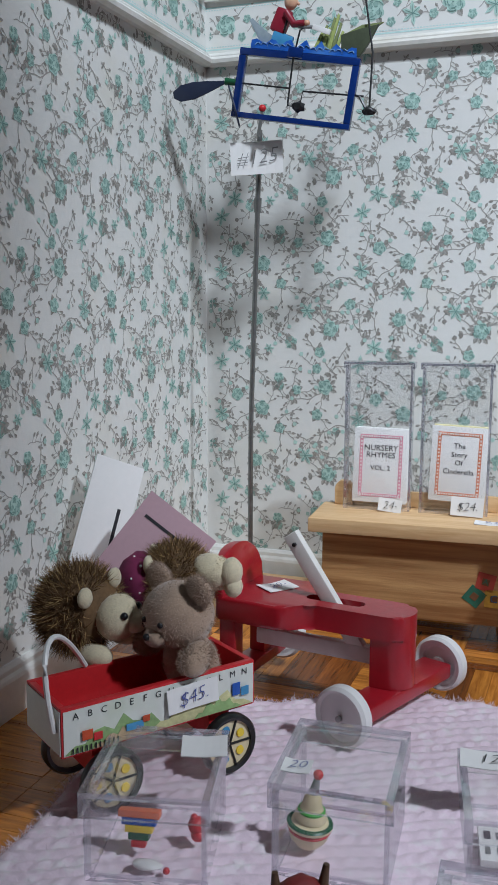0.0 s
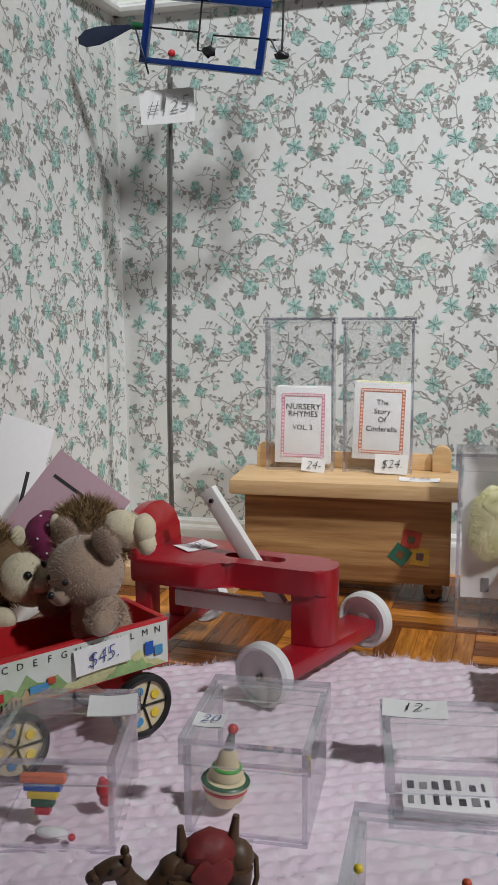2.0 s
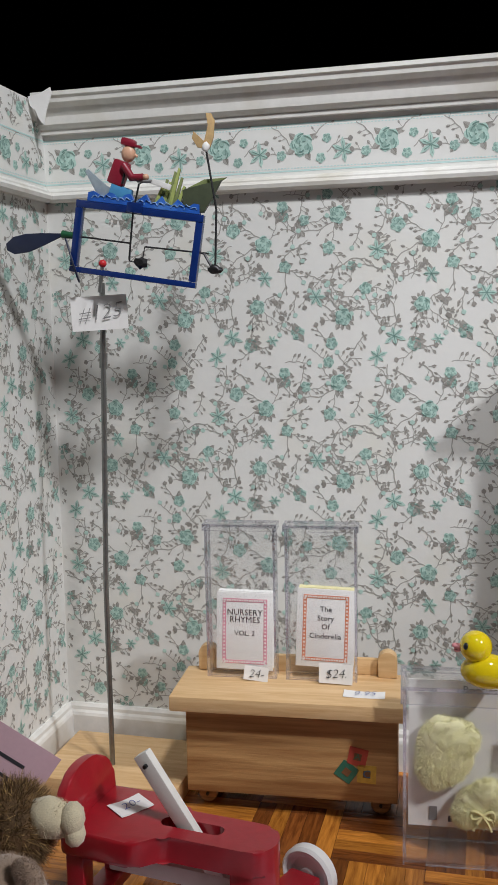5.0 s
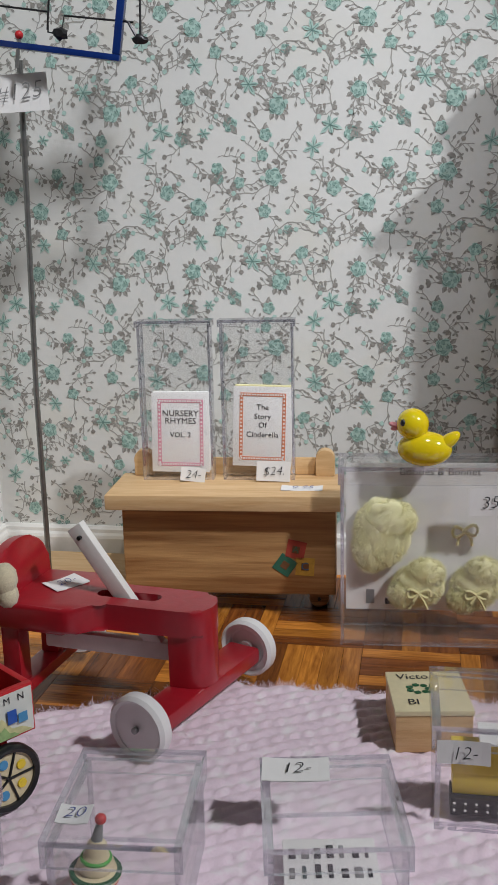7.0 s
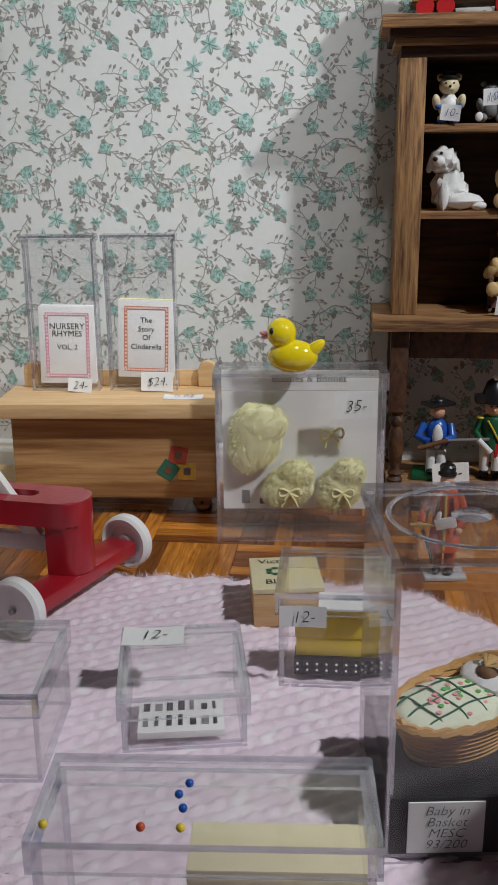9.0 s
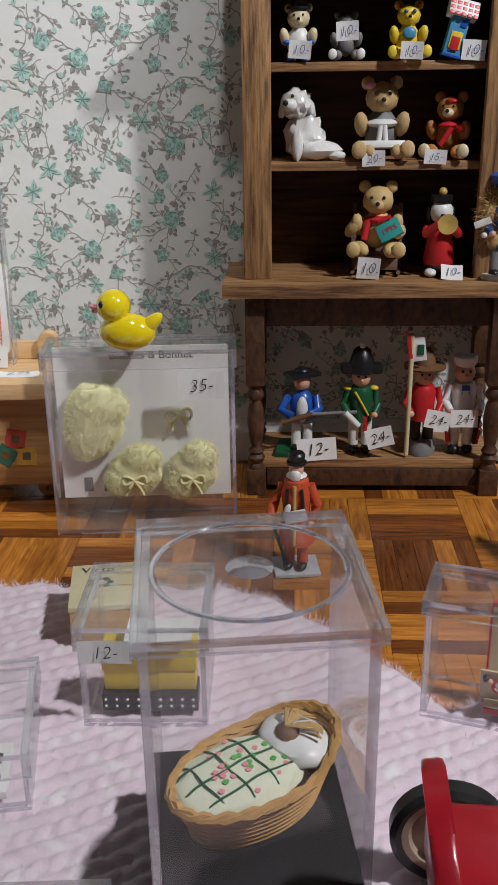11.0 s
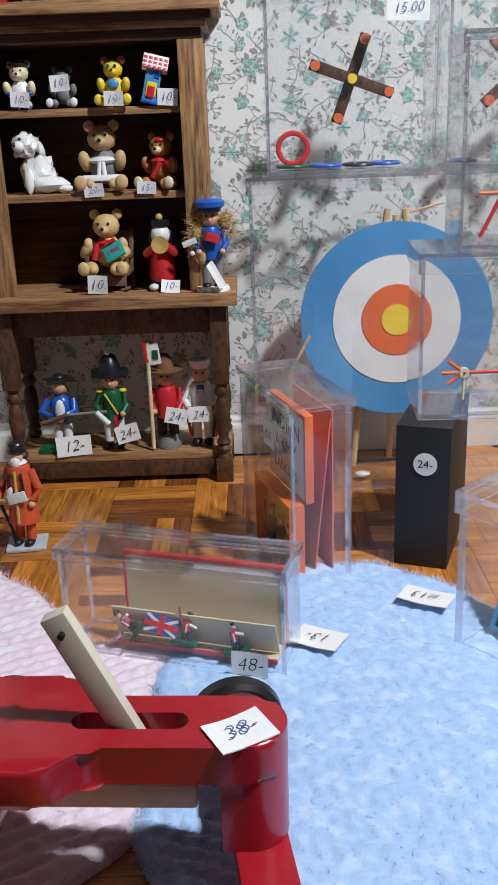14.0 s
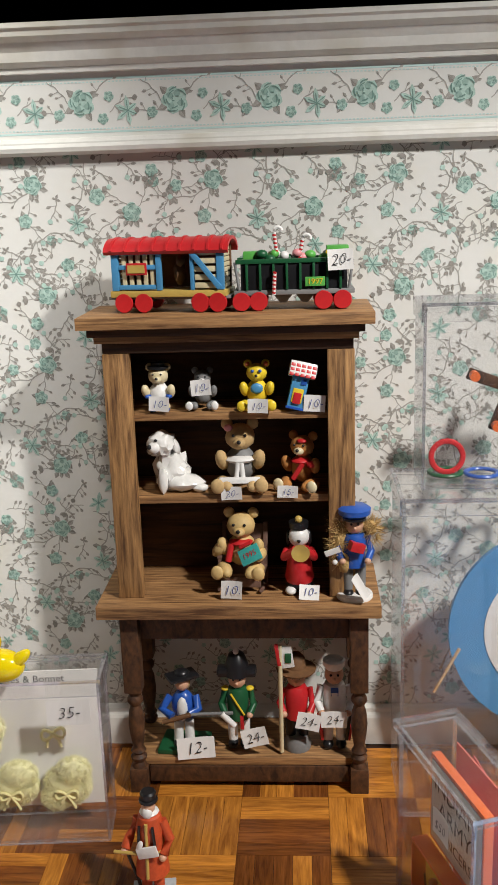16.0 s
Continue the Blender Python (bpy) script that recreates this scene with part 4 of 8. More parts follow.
K = {
    "red": paint("toy_red", (0.55, 0.02, 0.025)), "blue": paint("toy_blue", (0.02, 0.095, 0.42), 0.3), "sky": paint("toy_sky", (0.07, 0.28, 0.52), 0.4),
    "green": paint("toy_green", (0.010, 0.095, 0.036)), "lime": paint("toy_lime", (0.10, 0.42, 0.08)), "yellow": paint("toy_yellow", (0.80, 0.58, 0.04)),
    "black": paint("toy_black", (0.012, 0.012, 0.014), 0.35), "white": paint("toy_white", (0.78, 0.77, 0.75)), "cream": paint("toy_cream", (0.70, 0.60, 0.38)),
    "skin": paint("toy_skin", (0.66, 0.38, 0.25)), "tan": paint("toy_tan", (0.55, 0.37, 0.17), 0.8, vary=0.25, bump=0.5), "pebble": paint("pebble_grey", (0.46, 0.48, 0.50), 0.6, vary=0.2), "taupe": paint("taupe_wood", (0.17, 0.095, 0.07), 0.6, vary=0.25), "brown": paint("toy_brown", (0.16, 0.075, 0.03), 0.7, vary=0.3),
    "rust": paint("toy_rust", (0.45, 0.19, 0.05), 0.85, vary=0.3, bump=0.6), "grey": paint("toy_grey", (0.20, 0.20, 0.20), 0.6), "china": paint("white_china", (0.80, 0.79, 0.76), 0.1, coat=1.0),
    "orange": paint("toy_orange", (0.72, 0.14, 0.03)), "gold": paint("toy_gold", (0.55, 0.38, 0.10), 0.35), "teal": paint("toy_teal", (0.04, 0.36, 0.33)),
    "hair": paint("straw_hair", (0.50, 0.33, 0.13), 0.9, vary=0.35, bump=0.8), "scarlet": paint("soldier_red", (0.55, 0.08, 0.025), 0.5, vary=0.3),
    "fur": paint("grey_brown_plush", (0.42, 0.30, 0.215), 0.95, vary=0.2, scale=1500, bump=0.9, sheen=0.5), "honey": paint("honey_bear", (0.62, 0.43, 0.18), 0.6, vary=0.15),
    "plush": paint("cream_plush", (0.66, 0.58, 0.40), 0.95, vary=0.15, scale=1500, bump=0.9, sheen=0.4),
    "maroon": paint("maroon_cloth", (0.20, 0.02, 0.018), 0.6, vary=0.3),
    "camel": paint("camel_brown", (0.085, 0.045, 0.022), 0.5, vary=0.6, scale=250, bump=0.5), "wine": paint("wine_red", (0.24, 0.012, 0.03)), "foam": paint("foam_blue", (0.22, 0.40, 0.68)), "slate": paint("slate_green", (0.07, 0.10, 0.10), 0.6, vary=0.4),
    "quill": paint("brown_quills", (0.15, 0.085, 0.035), 0.8, vary=0.4, scale=900), "pink": paint("toy_pink", (0.75, 0.30, 0.32)), "mauve": paint("mauve_card", (0.50, 0.33, 0.37), 0.6, vary=0.05),
    "purple": paint("plum_knit", (0.15, 0.014, 0.06), 0.9, vary=0.3), "wool": paint("yellow_knit", (0.87, 0.84, 0.50), 0.95, scale=1200, bump=0.9, sheen=0.3),
}


class Fig:
    """A small figure as one mesh of painted pieces; all numbers in millimetres, z up, facing -y."""

    def __init__(self):
        self.bm = B()
        self.used = []

    def _mark(self, key, before):
        if key not in self.used:
            self.used.append(key)
        for f in list(self.bm.faces)[before:]:
            f.material_index = self.used.index(key)

    def s(self, key, x, y, z, rx, ry=None, rz=None, turn=(0, 0, 0), rough=0.0, sub=2):
        n = len(self.bm.faces)
        ry, rz = (rx if ry is None else ry), (rx if rz is None else rz)
        ball(self.bm, (x / 1e3, y / 1e3, z / 1e3), (rx / 1e3, ry / 1e3, rz / 1e3), pose(0, 0, 0, *turn).to_3x3(), sub, rough)
        self._mark(key, n)
        return self

    def t(self, key, *pts, r=1.0, taper=None):
        n = len(self.bm.faces)
        tube(self.bm, [tuple(c / 1e3 for c in p) for p in pts], r / 1e3, 10, taper)
        self._mark(key, n)
        return self

    def l(self, key, x, y, z, prof, turn=(0, 0, 0), seg=18):
        n = len(self.bm.faces)
        lathe(self.bm, [(a / 1e3, b / 1e3) for a, b in prof], seg, pose(x / 1e3, y / 1e3, z / 1e3, *turn))
        self._mark(key, n)
        return self

    def b(self, key, x, y, z, sx, sy, sz, turn=(0, 0, 0), bev=0.25):
        n = len(self.bm.faces)
        new_bm = B()
        box(new_bm, -sx / 2e3, sx / 2e3, -sy / 2e3, sy / 2e3, -sz / 2e3, sz / 2e3, bev / 1e3)
        m = pose(x / 1e3, y / 1e3, z / 1e3, *turn)
        vm = {v: self.bm.verts.new(m @ v.co) for v in new_bm.verts}
        for f in new_bm.faces:
            self.bm.faces.new([vm[v] for v in f.verts])
        new_bm.free()
        self._mark(key, n)
        return self

    def done(self, name, m, label, category, group="", grow=1.0):
        bmesh.ops.scale(self.bm, vec=(grow, grow, grow), verts=self.bm.verts)
        ob = part(name, self.bm, [K[k] for k in self.used], None)
        ob.matrix_world = m
        return tagged(ob, label, category, group)


def bear(fur="tan", muzzle=None, s=1.0, outfit=None, sit=True):
    f = Fig()
    mz = muzzle or fur
    f.s(outfit or fur, 0, 0, 7 * s, 4.4 * s, 3.8 * s, 5.2 * s, rough=0.06)
    f.s(fur, 0, -0.6 * s, 14.6 * s, 4.2 * s, 3.8 * s, 3.8 * s, rough=0.05)
    f.s(mz, 0, -4.2 * s, 13.6 * s, 1.8 * s, 1.6 * s, 1.4 * s)
    f.s("black", 0, -5.7 * s, 14.2 * s, 0.6 * s)
    for x in (-1, 1):
        f.s(fur, x * 3.5 * s, 0.3 * s, 18.0 * s, 1.7 * s, 1.0 * s, 1.7 * s)
        f.s("black", x * 1.6 * s, -3.9 * s, 15.6 * s, 0.45 * s)
        f.s(fur, x * 5.0 * s, -2.0 * s, 8.4 * s, 1.8 * s, 2.0 * s, 3.4 * s, (30, 0, x * 22))
        if sit:
            f.s(fur, x * 4.4 * s, -5.0 * s, 2.4 * s, 2.1 * s, 4.2 * s, 2.2 * s, (0, 0, -x * 25))
            f.s(mz, x * 5.9 * s, -8.4 * s, 2.8 * s, 1.9 * s, 0.9 * s, 2.2 * s)
        else:
            f.s(fur, x * 2.5 * s, -0.5 * s, 1.8 * s, 1.9 * s, 2.6 * s, 2.0 * s)
    return f


def doll(coat, legs, hat, s=1.0, hair=None, arms=None, boots="black"):
    """A turned wooden soldier or sailor."""
    f = Fig()
    for x in (-2.2, 2.2):
        f.l(legs, x * s, 0, 3 * s, [(1.7 * s, 0), (1.9 * s, 6 * s), (2.0 * s, 11 * s)])
        f.s(boots, x * s, -0.8 * s, 1.6 * s, 1.9 * s, 2.7 * s, 1.7 * s)
    f.l(coat, 0, 0, 12 * s, [(0, 0), (4.0 * s, 0), (3.8 * s, 4 * s), (4.2 * s, 10 * s), (3.2 * s, 12 * s), (0, 12.4 * s)])
    f.s("skin", 0, -0.2 * s, 27.2 * s, 3.3 * s, 3.2 * s, 3.6 * s)
    f.s("skin", 0, -3.4 * s, 26.8 * s, 0.6 * s)
    for x in (-1, 1):
        f.s("black", x * 1.2 * s, -3.0 * s, 28.2 * s, 0.45 * s)
        f.t(arms or coat, (x * 4.4 * s, 0, 23 * s), (x * 5.8 * s, -1.5 * s, 18 * s), (x * 4.6 * s, -4.0 * s, 15.5 * s), r=1.35 * s)
        f.s("skin", x * 4.4 * s, -4.6 * s, 15.2 * s, 1.2 * s)
    if hair:
        f.s(hair, 0, 1.2 * s, 26.8 * s, 3.7 * s, 2.8 * s, 4.2 * s, rough=0.15)
    return f


# ---- top shelf of the dresser ----
SHELF_A, SHELF_B, COUNTER, LOW = 0.1790, 0.1420, 0.0961, 0.0151
f = bear("cream", "cream", 0.98, "white", False)
f.s("blue", -4.2, -2.6, 6.4, 1.4, 1.5, 1.0).s("blue", 4.2, -2.6, 6.4, 1.4, 1.5, 1.0).s("blue", -2.5, -2.0, 1.0, 1.7, 2.2, 1.1).s("blue", 2.5, -2.0, 1.0, 1.7, 2.2, 1.1)
f.l("black", 0, 0, 17.2, [(4.4, 0), (4.4, 0.8), (2.6, 1.0), (2.8, 2.4), (0, 2.8)])
f.done("toy_bear", pose(0.2865, -0.0310, SHELF_A), "small standing bear in a white sailor suit", "toy bear", "shelf figures", 1.08)
f = bear("grey", "white", 0.85, "grey", True)
f.done("toy_mouse", pose(0.3050, -0.0270, SHELF_A), "small grey and white seated toy mouse", "toy mouse", "shelf figures", 1.08)
f = bear("yellow", "yellow", 1.0, "yellow", True)
f.s("blue", -1.5, -4.6, 15.8, 0.7).s("blue", 1.5, -4.6, 15.8, 0.7).s("orange", -3.6, -0.5, 18.0, 1.0, 0.7, 1.0).s("orange", 3.6, -0.5, 18.0, 1.0, 0.7, 1.0).s("sky", 0, -4.0, 8.8, 2.6, 1.0, 2.2)
f.done("toy_bear", pose(0.3285, -0.0300, SHELF_A), "glossy bright yellow painted toy bear", "toy bear", "shelf figures", 1.08)
f = Fig()
f.b("sky", 0, 0, 7.0, 6.4, 4, 14).b("yellow", 0, -2.1, 5.6, 4.2, 0.6, 5.6).b("red", 0, -2.5, 4.6, 3.0, 0.6, 4.4).b("blue", 1.4, -2.1, 11.2, 2.2, 0.6, 2.2).b("blue", 0, 0, 0.5, 7.2, 4.6, 1.0)
f.b("white", 0, -0.6, 15.6, 10.4, 4.4, 5.4, (-24, 0, 0))
for i in range(5):
    for j in range(3):
        f.b("red", -4.2 + i * 2.1, -3.45 + j * 0.72, 14.0 + j * 1.66, 1.75, 0.5, 1.35, (-24, 0, 0), 0.15)
f.done("toy_house", pose(0.3440, -0.0350, SHELF_A + 0.0008, 0, 14, 4), "tiny painted birdhouse with a red roof", "toy house", "shelf figures", 1.08)

# middle shelf
f = Fig()
f.s("china", 0, 0, 6, 5.6, 5.0, 6.2, rough=0.4, sub=3).s("china", 3.6, -2.6, 2.8, 6.6, 4.4, 2.8, rough=0.25).s("china", -3.0, -2.4, 15.5, 4.2, 4.6, 4.0, rough=0.35, sub=3).s("china", -5.2, -5.6, 15.0, 2.2, 2.4, 1.9)
f.s("black", -6.6, -7.2, 15.6, 0.8).s("black", -4.6, -6.3, 17.4, 0.5).s("china", -5.8, 0.6, 14.6, 1.4, 2.2, 3.4, (0, 25, 0), 0.2).s("china", 0.9, -1.2, 14.6, 1.4, 2.2, 3.6, (0, -25, 0), 0.2)
f.s("china", -3.0, -5.4, 4.4, 1.7, 1.7, 4.4, rough=0.15).s("china", 8.4, -5.0, 1.4, 2.6, 1.8, 1.4, rough=0.2)
f.done("china_dog", pose(0.2895, -0.0250, SHELF_B, 0, 0, 8), "glossy white china poodle sitting on the shelf", "china dog", "shelf figures", 1.42)
f = bear("tan", "tan", 1.34, "grey", True)
f.s("pink", -4.0, -3.2, 23.4, 1.7, 1.0, 1.4).s("white", 0, -3.0, 11.6, 5.6, 3.8, 1.6).b("white", 0, -9.0, 5.2, 15, 2.0, 2.6, (-20, 0, 0), 0.8).t("white", (-0.6, -6.4, 11), (-1.4, -7.2, 5), r=0.9).t("white", (0.6, -6.4, 11), (1.2, -7.2, 5), r=0.9)
f.done("toy_bear", pose(0.3200, -0.0240, SHELF_B), "large tan seated bear in a grey jumper", "toy bear", "shelf figures", 1.2)
f = bear("rust", "cream", 1.08, "rust", True)
f.s("red", 0, -2.6, 10.8, 3.6, 3.4, 1.2).s("red", 4.6, -3.4, 9.8, 2.2, 1.6, 1.5, rough=0.3).t("red", (1.5, -5.0, 10.2), (-1.8, -6.2, 4.6), r=1.0).s("red", 0.8, -3.5, 18.3, 2.0, 1.4, 0.9)
f.done("toy_bear", pose(0.3475, -0.0250, SHELF_B, 0, 0, -20), "rust brown plush bear with a red bow", "toy bear", "shelf figures", 1.2)

# counter
f = Fig()
for x in (-8.4, 8.4):
    f.b("taupe", x, 1.0, 7.4, 1.6, 11.5, 1.6).b("taupe", x, -4.0, 10.5, 1.6, 1.8, 8.0).t("taupe", (x, -7.5, 1.8), (x, -2, 0.8), (x, 5, 1.2), (x, 9, 2.6), r=0.8).b("taupe", x, 6.5, 12.5, 1.8, 1.8, 25, (-10, 0, 0)).b("taupe", x, 0.5, 14.2, 2.0, 11, 1.4)
f.b("taupe", 0, 0.5, 6.6, 16.4, 11, 1.6).b("taupe", 0, 7.8, 15, 16, 1.2, 18, (-10, 0, 0)).b("taupe", 0, -5.0, 4.2, 16, 1.2, 4.0)
f.done("rocking_chair", pose(0.3195, -0.0285, COUNTER, 0, 0, -6), "dark brown wooden toy rocking chair on the counter", "rocking chair", "shelf figures", 1.12)
f = bear("honey", "honey", 1.38, "honey", True)
f.s("honey", -8.6, -3.0, 10.6, 2.4, 2.6, 4.6, (18, 38, 0)).s("honey", 8.0, -5.4, 9.6, 2.4, 4.0, 2.6, (10, -12, -20))
f.s("red", 0, -2.2, 13.6, 5.0, 4.2, 1.4).t("red", (-3.4, -4.6, 13.4), (-4.6, -6.2, 6.6), r=1.3)
f.b("teal", 4.6, -8.4, 10.5, 8.6, 1.4, 6.4, (-25, -28, 0)).b("red", 2.6, -7.4, 14.2, 5.2, 1.2, 1.4, (-25, -28, 0))
teddy = f.done("toy_bear", pose(0.3195, -0.0290, COUNTER + 0.0076, 0, 0, -6), "cream teddy bear holding a teal card in a chair", "toy bear", "shelf figures", 1.12)
lettering("1995", 0.0034, K["red"], teddy, pose(0.00496, -0.01030, 0.01217, -25, -28, 0))
f = Fig()
f.l("red", 0, 0, 3.5, [(0, 0), (4.6, 0), (5.2, 1.5), (4.2, 8), (3.6, 13), (0, 14)]).s("white", 0, -0.6, 20.5, 3.8, 3.6, 4.0, rough=0.08).s("black", -3.6, 0.4, 19.6, 1.0, 1.6, 3.0).s("black", 3.6, 0.4, 19.6, 1.0, 1.6, 3.0)
f.l("black", 0, 0, 23.6, [(3.4, 0), (3.5, 2.2), (0, 2.6)]).s("gold", 0, -1.4, 27.0, 1.4).l("gold", 0.6, -6.8, 18.0, [(0.8, 0), (1.0, 2.5), (3.2, 4.2), (0.4, 3.6)], (90, 0, 0)).s("black", 0, -3.9, 19.8, 0.7)
f.s("black", 0, -1.0, 2.4, 5.2, 4.0, 2.4).s("white", -3.0, -4.0, 1.4, 2.2, 2.8, 1.4).s("white", 3.0, -4.0, 1.4, 2.2, 2.8, 1.4).t("red", (-4.2, 0, 15), (-5.2, -4, 14), (-1.2, -6.5, 17.5), r=1.5).t("red", (4.2, 0, 15), (5.2, -4, 14), (2.2, -6.5, 17.5), r=1.5)
f.done("toy_bandsman", pose(0.3450, -0.0320, COUNTER), "small toy dog bandsman in red with a brass horn", "toy bandsman", "shelf figures", 1.25)
f = doll("blue", "grey", "blue", 1.22, "hair")
f.l("white", 0, 0, -0.2, [(0, 0), (8.0, 0), (8.0, 1.4), (7.4, 2.2), (0, 2.2)], seg=28).l("blue", 0, 0, 36.2, [(5.2, 0), (5.4, 1.2), (7.0, 2.2), (7.2, 4.4), (5.4, 5.6), (0, 5.8)]).l("black", 0, -1.6, 36.2, [(5.0, 0), (5.0, 0.7), (0, 0.8)])
f.s("hair", -6.0, 0, 26, 3.4, 2.8, 6.2, rough=0.35).s("hair", 6.6, 1.5, 31, 3.2, 3.0, 3.8, rough=0.35).s("hair", -4.8, -3.2, 17, 2.8, 2.0, 4.6, rough=0.35).b("red", 0.6, -5.8, 25.0, 6.4, 4.2, 4.0, (0, 20, 20)).s("white", -8.6, -5.5, 18.0, 1.2).b("white", -9.6, -6, 23, 6.8, 0.5, 2.6, (0, -20, 0))
smoker = f.done("sailor_figure", pose(0.3690, -0.0395, COUNTER), "wooden sailor smoker figure with a blue cap", "figurine", "shelf figures", 1)

# low shelf
f = Fig()
f.b("green", 0, 0, 0.8, 15, 12, 1.6, (0, 0, -6))
for x in (-1.8, 1.8):
    f.t("white", (x, -1, 1.8), (x * 0.9, -0.2, 9), r=1.5).s("black", x, -2, 2.2, 1.4, 2.2, 1.0)
f.s("blue", 0, 0, 14.5, 3.8, 3.0, 5.4).s("white", 0, -2.4, 14, 1.8, 1.2, 4.2).s("skin", 0, -0.6, 22.0, 2.3, 2.2, 2.5).s("hair", 0, 0.8, 21.5, 2.5, 2.0, 2.8).b("black", 0, -0.4, 24.5, 9.6, 6.4, 1.2, (0, 0, 30), 0.5).s("black", 0, 0, 25.2, 2.5, 2.5, 1.5)
f.t("blue", (-3.8, 0, 17.5), (-6.4, -2, 14), (-3.0, -4, 12.5), r=1.4).t("blue", (3.8, 0, 17.5), (5.0, -2, 14), (2.4, -4, 13), r=1.4).t("brown", (-6, -4.4, 10.6), (3, -4.6, 13.4), r=0.8).t("grey", (3, -4.6, 13.4), (16, -4.9, 14.2), r=0.55)
f.done("toy_soldier", pose(0.2890, -0.0285, LOW), "toy soldier in blue coat with a long musket", "toy soldier", "shelf figures", 1.5)
f = doll("green", "white", "black", 1.08)
f.l("black", 0, 0, 31.5, [(5.0, 0), (4.6, 4), (3.0, 8.5), (0, 10.5)]).b("black", 0, -0.5, 33.0, 15.5, 5.5, 4.0, (0, 0, 0), 1.6).s("white", 0, -2.2, 42.0, 1.2).s("yellow", -4.8, 0, 25.2, 1.7, 1.7, 0.9).s("yellow", 4.8, 0, 25.2, 1.7, 1.7, 0.9).t("yellow", (-2.4, -4.3, 25), (0.5, -4.6, 20), (2.6, -4.3, 16), r=0.4)
f.b("red", 1.6, -3.6, 12.5, 1.4, 1.2, 6).t("white", (-6, -6, 17.6), (-1, -6.5, 12.5), r=1.2)
f.done("toy_soldier", pose(0.3150, -0.0290, LOW), "wooden officer figure with a tall black hat", "toy soldier", "shelf figures", 1.2)
f = doll("red", "black", "brown", 1.02)
f.l("brown", 0, 0, 30.6, [(7.0, 0), (7.2, 0.6), (3.6, 1.2), (3.2, 4.6), (1.6, 6.4), (0, 6.0)]).l("grey", 0, -0.4, 0, [(0, 0), (4.8, 0), (5.0, 2.0), (3.8, 5.0), (0, 5.2)])
f.t("cream", (-5.6, -5.4, 1), (-5.4, -6, 43), r=0.8).b("white", -3.2, -6.0, 38.5, 4.6, 0.8, 8.0, (0, -8, 0)).b("red", -6.2, -6.3, 39.5, 1.4, 0.8, 8.4, (0, -8, 0)).b("green", -2.6, -6.6, 38.4, 2.2, 0.5, 3.6)
f.done("mountie_figure", pose(0.3425, -0.0290, LOW), "wooden figure in red tunic holding a sign", "figurine", "shelf figures", 1.30)
f = doll("white", "white", "white", 1.0)
f.l("white", 0, 0, 29.4, [(2.8, 0), (3.6, 1.2), (3.8, 3.0), (3.0, 3.4), (2.6, 2.2), (0, 2.6)]).b("red", -4.8, -1.0, 8.0, 1.0, 3.0, 9.0, (0, -8, 0)).b("black", 4.6, -1.0, 8.5, 1.0, 3.2, 10, (0, 8, 0)).b("red", 5.2, -1.4, 6.0, 0.8, 2.4, 5, (0, 8, 0)).b("blue", 0, -3.7, 22.4, 2.6, 0.6, 3.0)
f.done("sailor_figure", pose(0.3600, -0.0290, LOW), "wooden sailor figure in a white uniform", "figurine", "shelf figures", 1.38)

# tags on the dresser
T = price_tag
T(pose(0.2868, -0.0372, 0.1800, 8, 5, 0), "10-", 0.0085, 0.0065)
T(pose(0.3052, -0.0358, 0.1862, 5, -3, 0), "10-", 0.0085, 0.0068)
T(pose(0.3290, -0.0405, 0.1792, 8, 2, 0), "10-", 0.0085, 0.0062)
T(pose(0.3525, -0.0372, 0.1786, 5, 4, 0), "10-", 0.0090, 0.0072)
T(pose(0.3165, -0.0372, 0.1402, 8, -2, 0), "20-", 0.0090, 0.0060)
T(pose(0.3405, -0.0372, 0.1408, 6, 3, 0), "15-", 0.0088, 0.0055)
T(pose(0.3150, -0.0430, 0.0965, 8, 4, 0), "10.", 0.0092, 0.0088)
T(pose(0.3490, -0.0440, 0.0963, -38, 4, 0), "10-", 0.0088, 0.0068)
T(pose(0.2958, -0.0400, 0.0150, -12, -3, 4), "12-", 0.0175, 0.0100, M_INK, 0.0078, "larger grey handwritten price card")
T(pose(0.3240, -0.0400, 0.0215, -6, -14, 0), "24-", 0.0118, 0.0088, M_INK)
T(pose(0.3470, -0.0400, 0.0300, -6, 12, 0), "24-", 0.0110, 0.0080, M_INK)
T(pose(0.3595, -0.0380, 0.0300, -4, 0, 0), "24-", 0.0118, 0.0078, M_INK)
T(pose(0.3640, -0.0420, 0.2375, -4, -2, 0), "20-", 0.0102, 0.0082, M_INK)
T(pose(0.3740, -0.0490, 0.0990, -10, -28, 50), "", 0.0046, 0.0130)


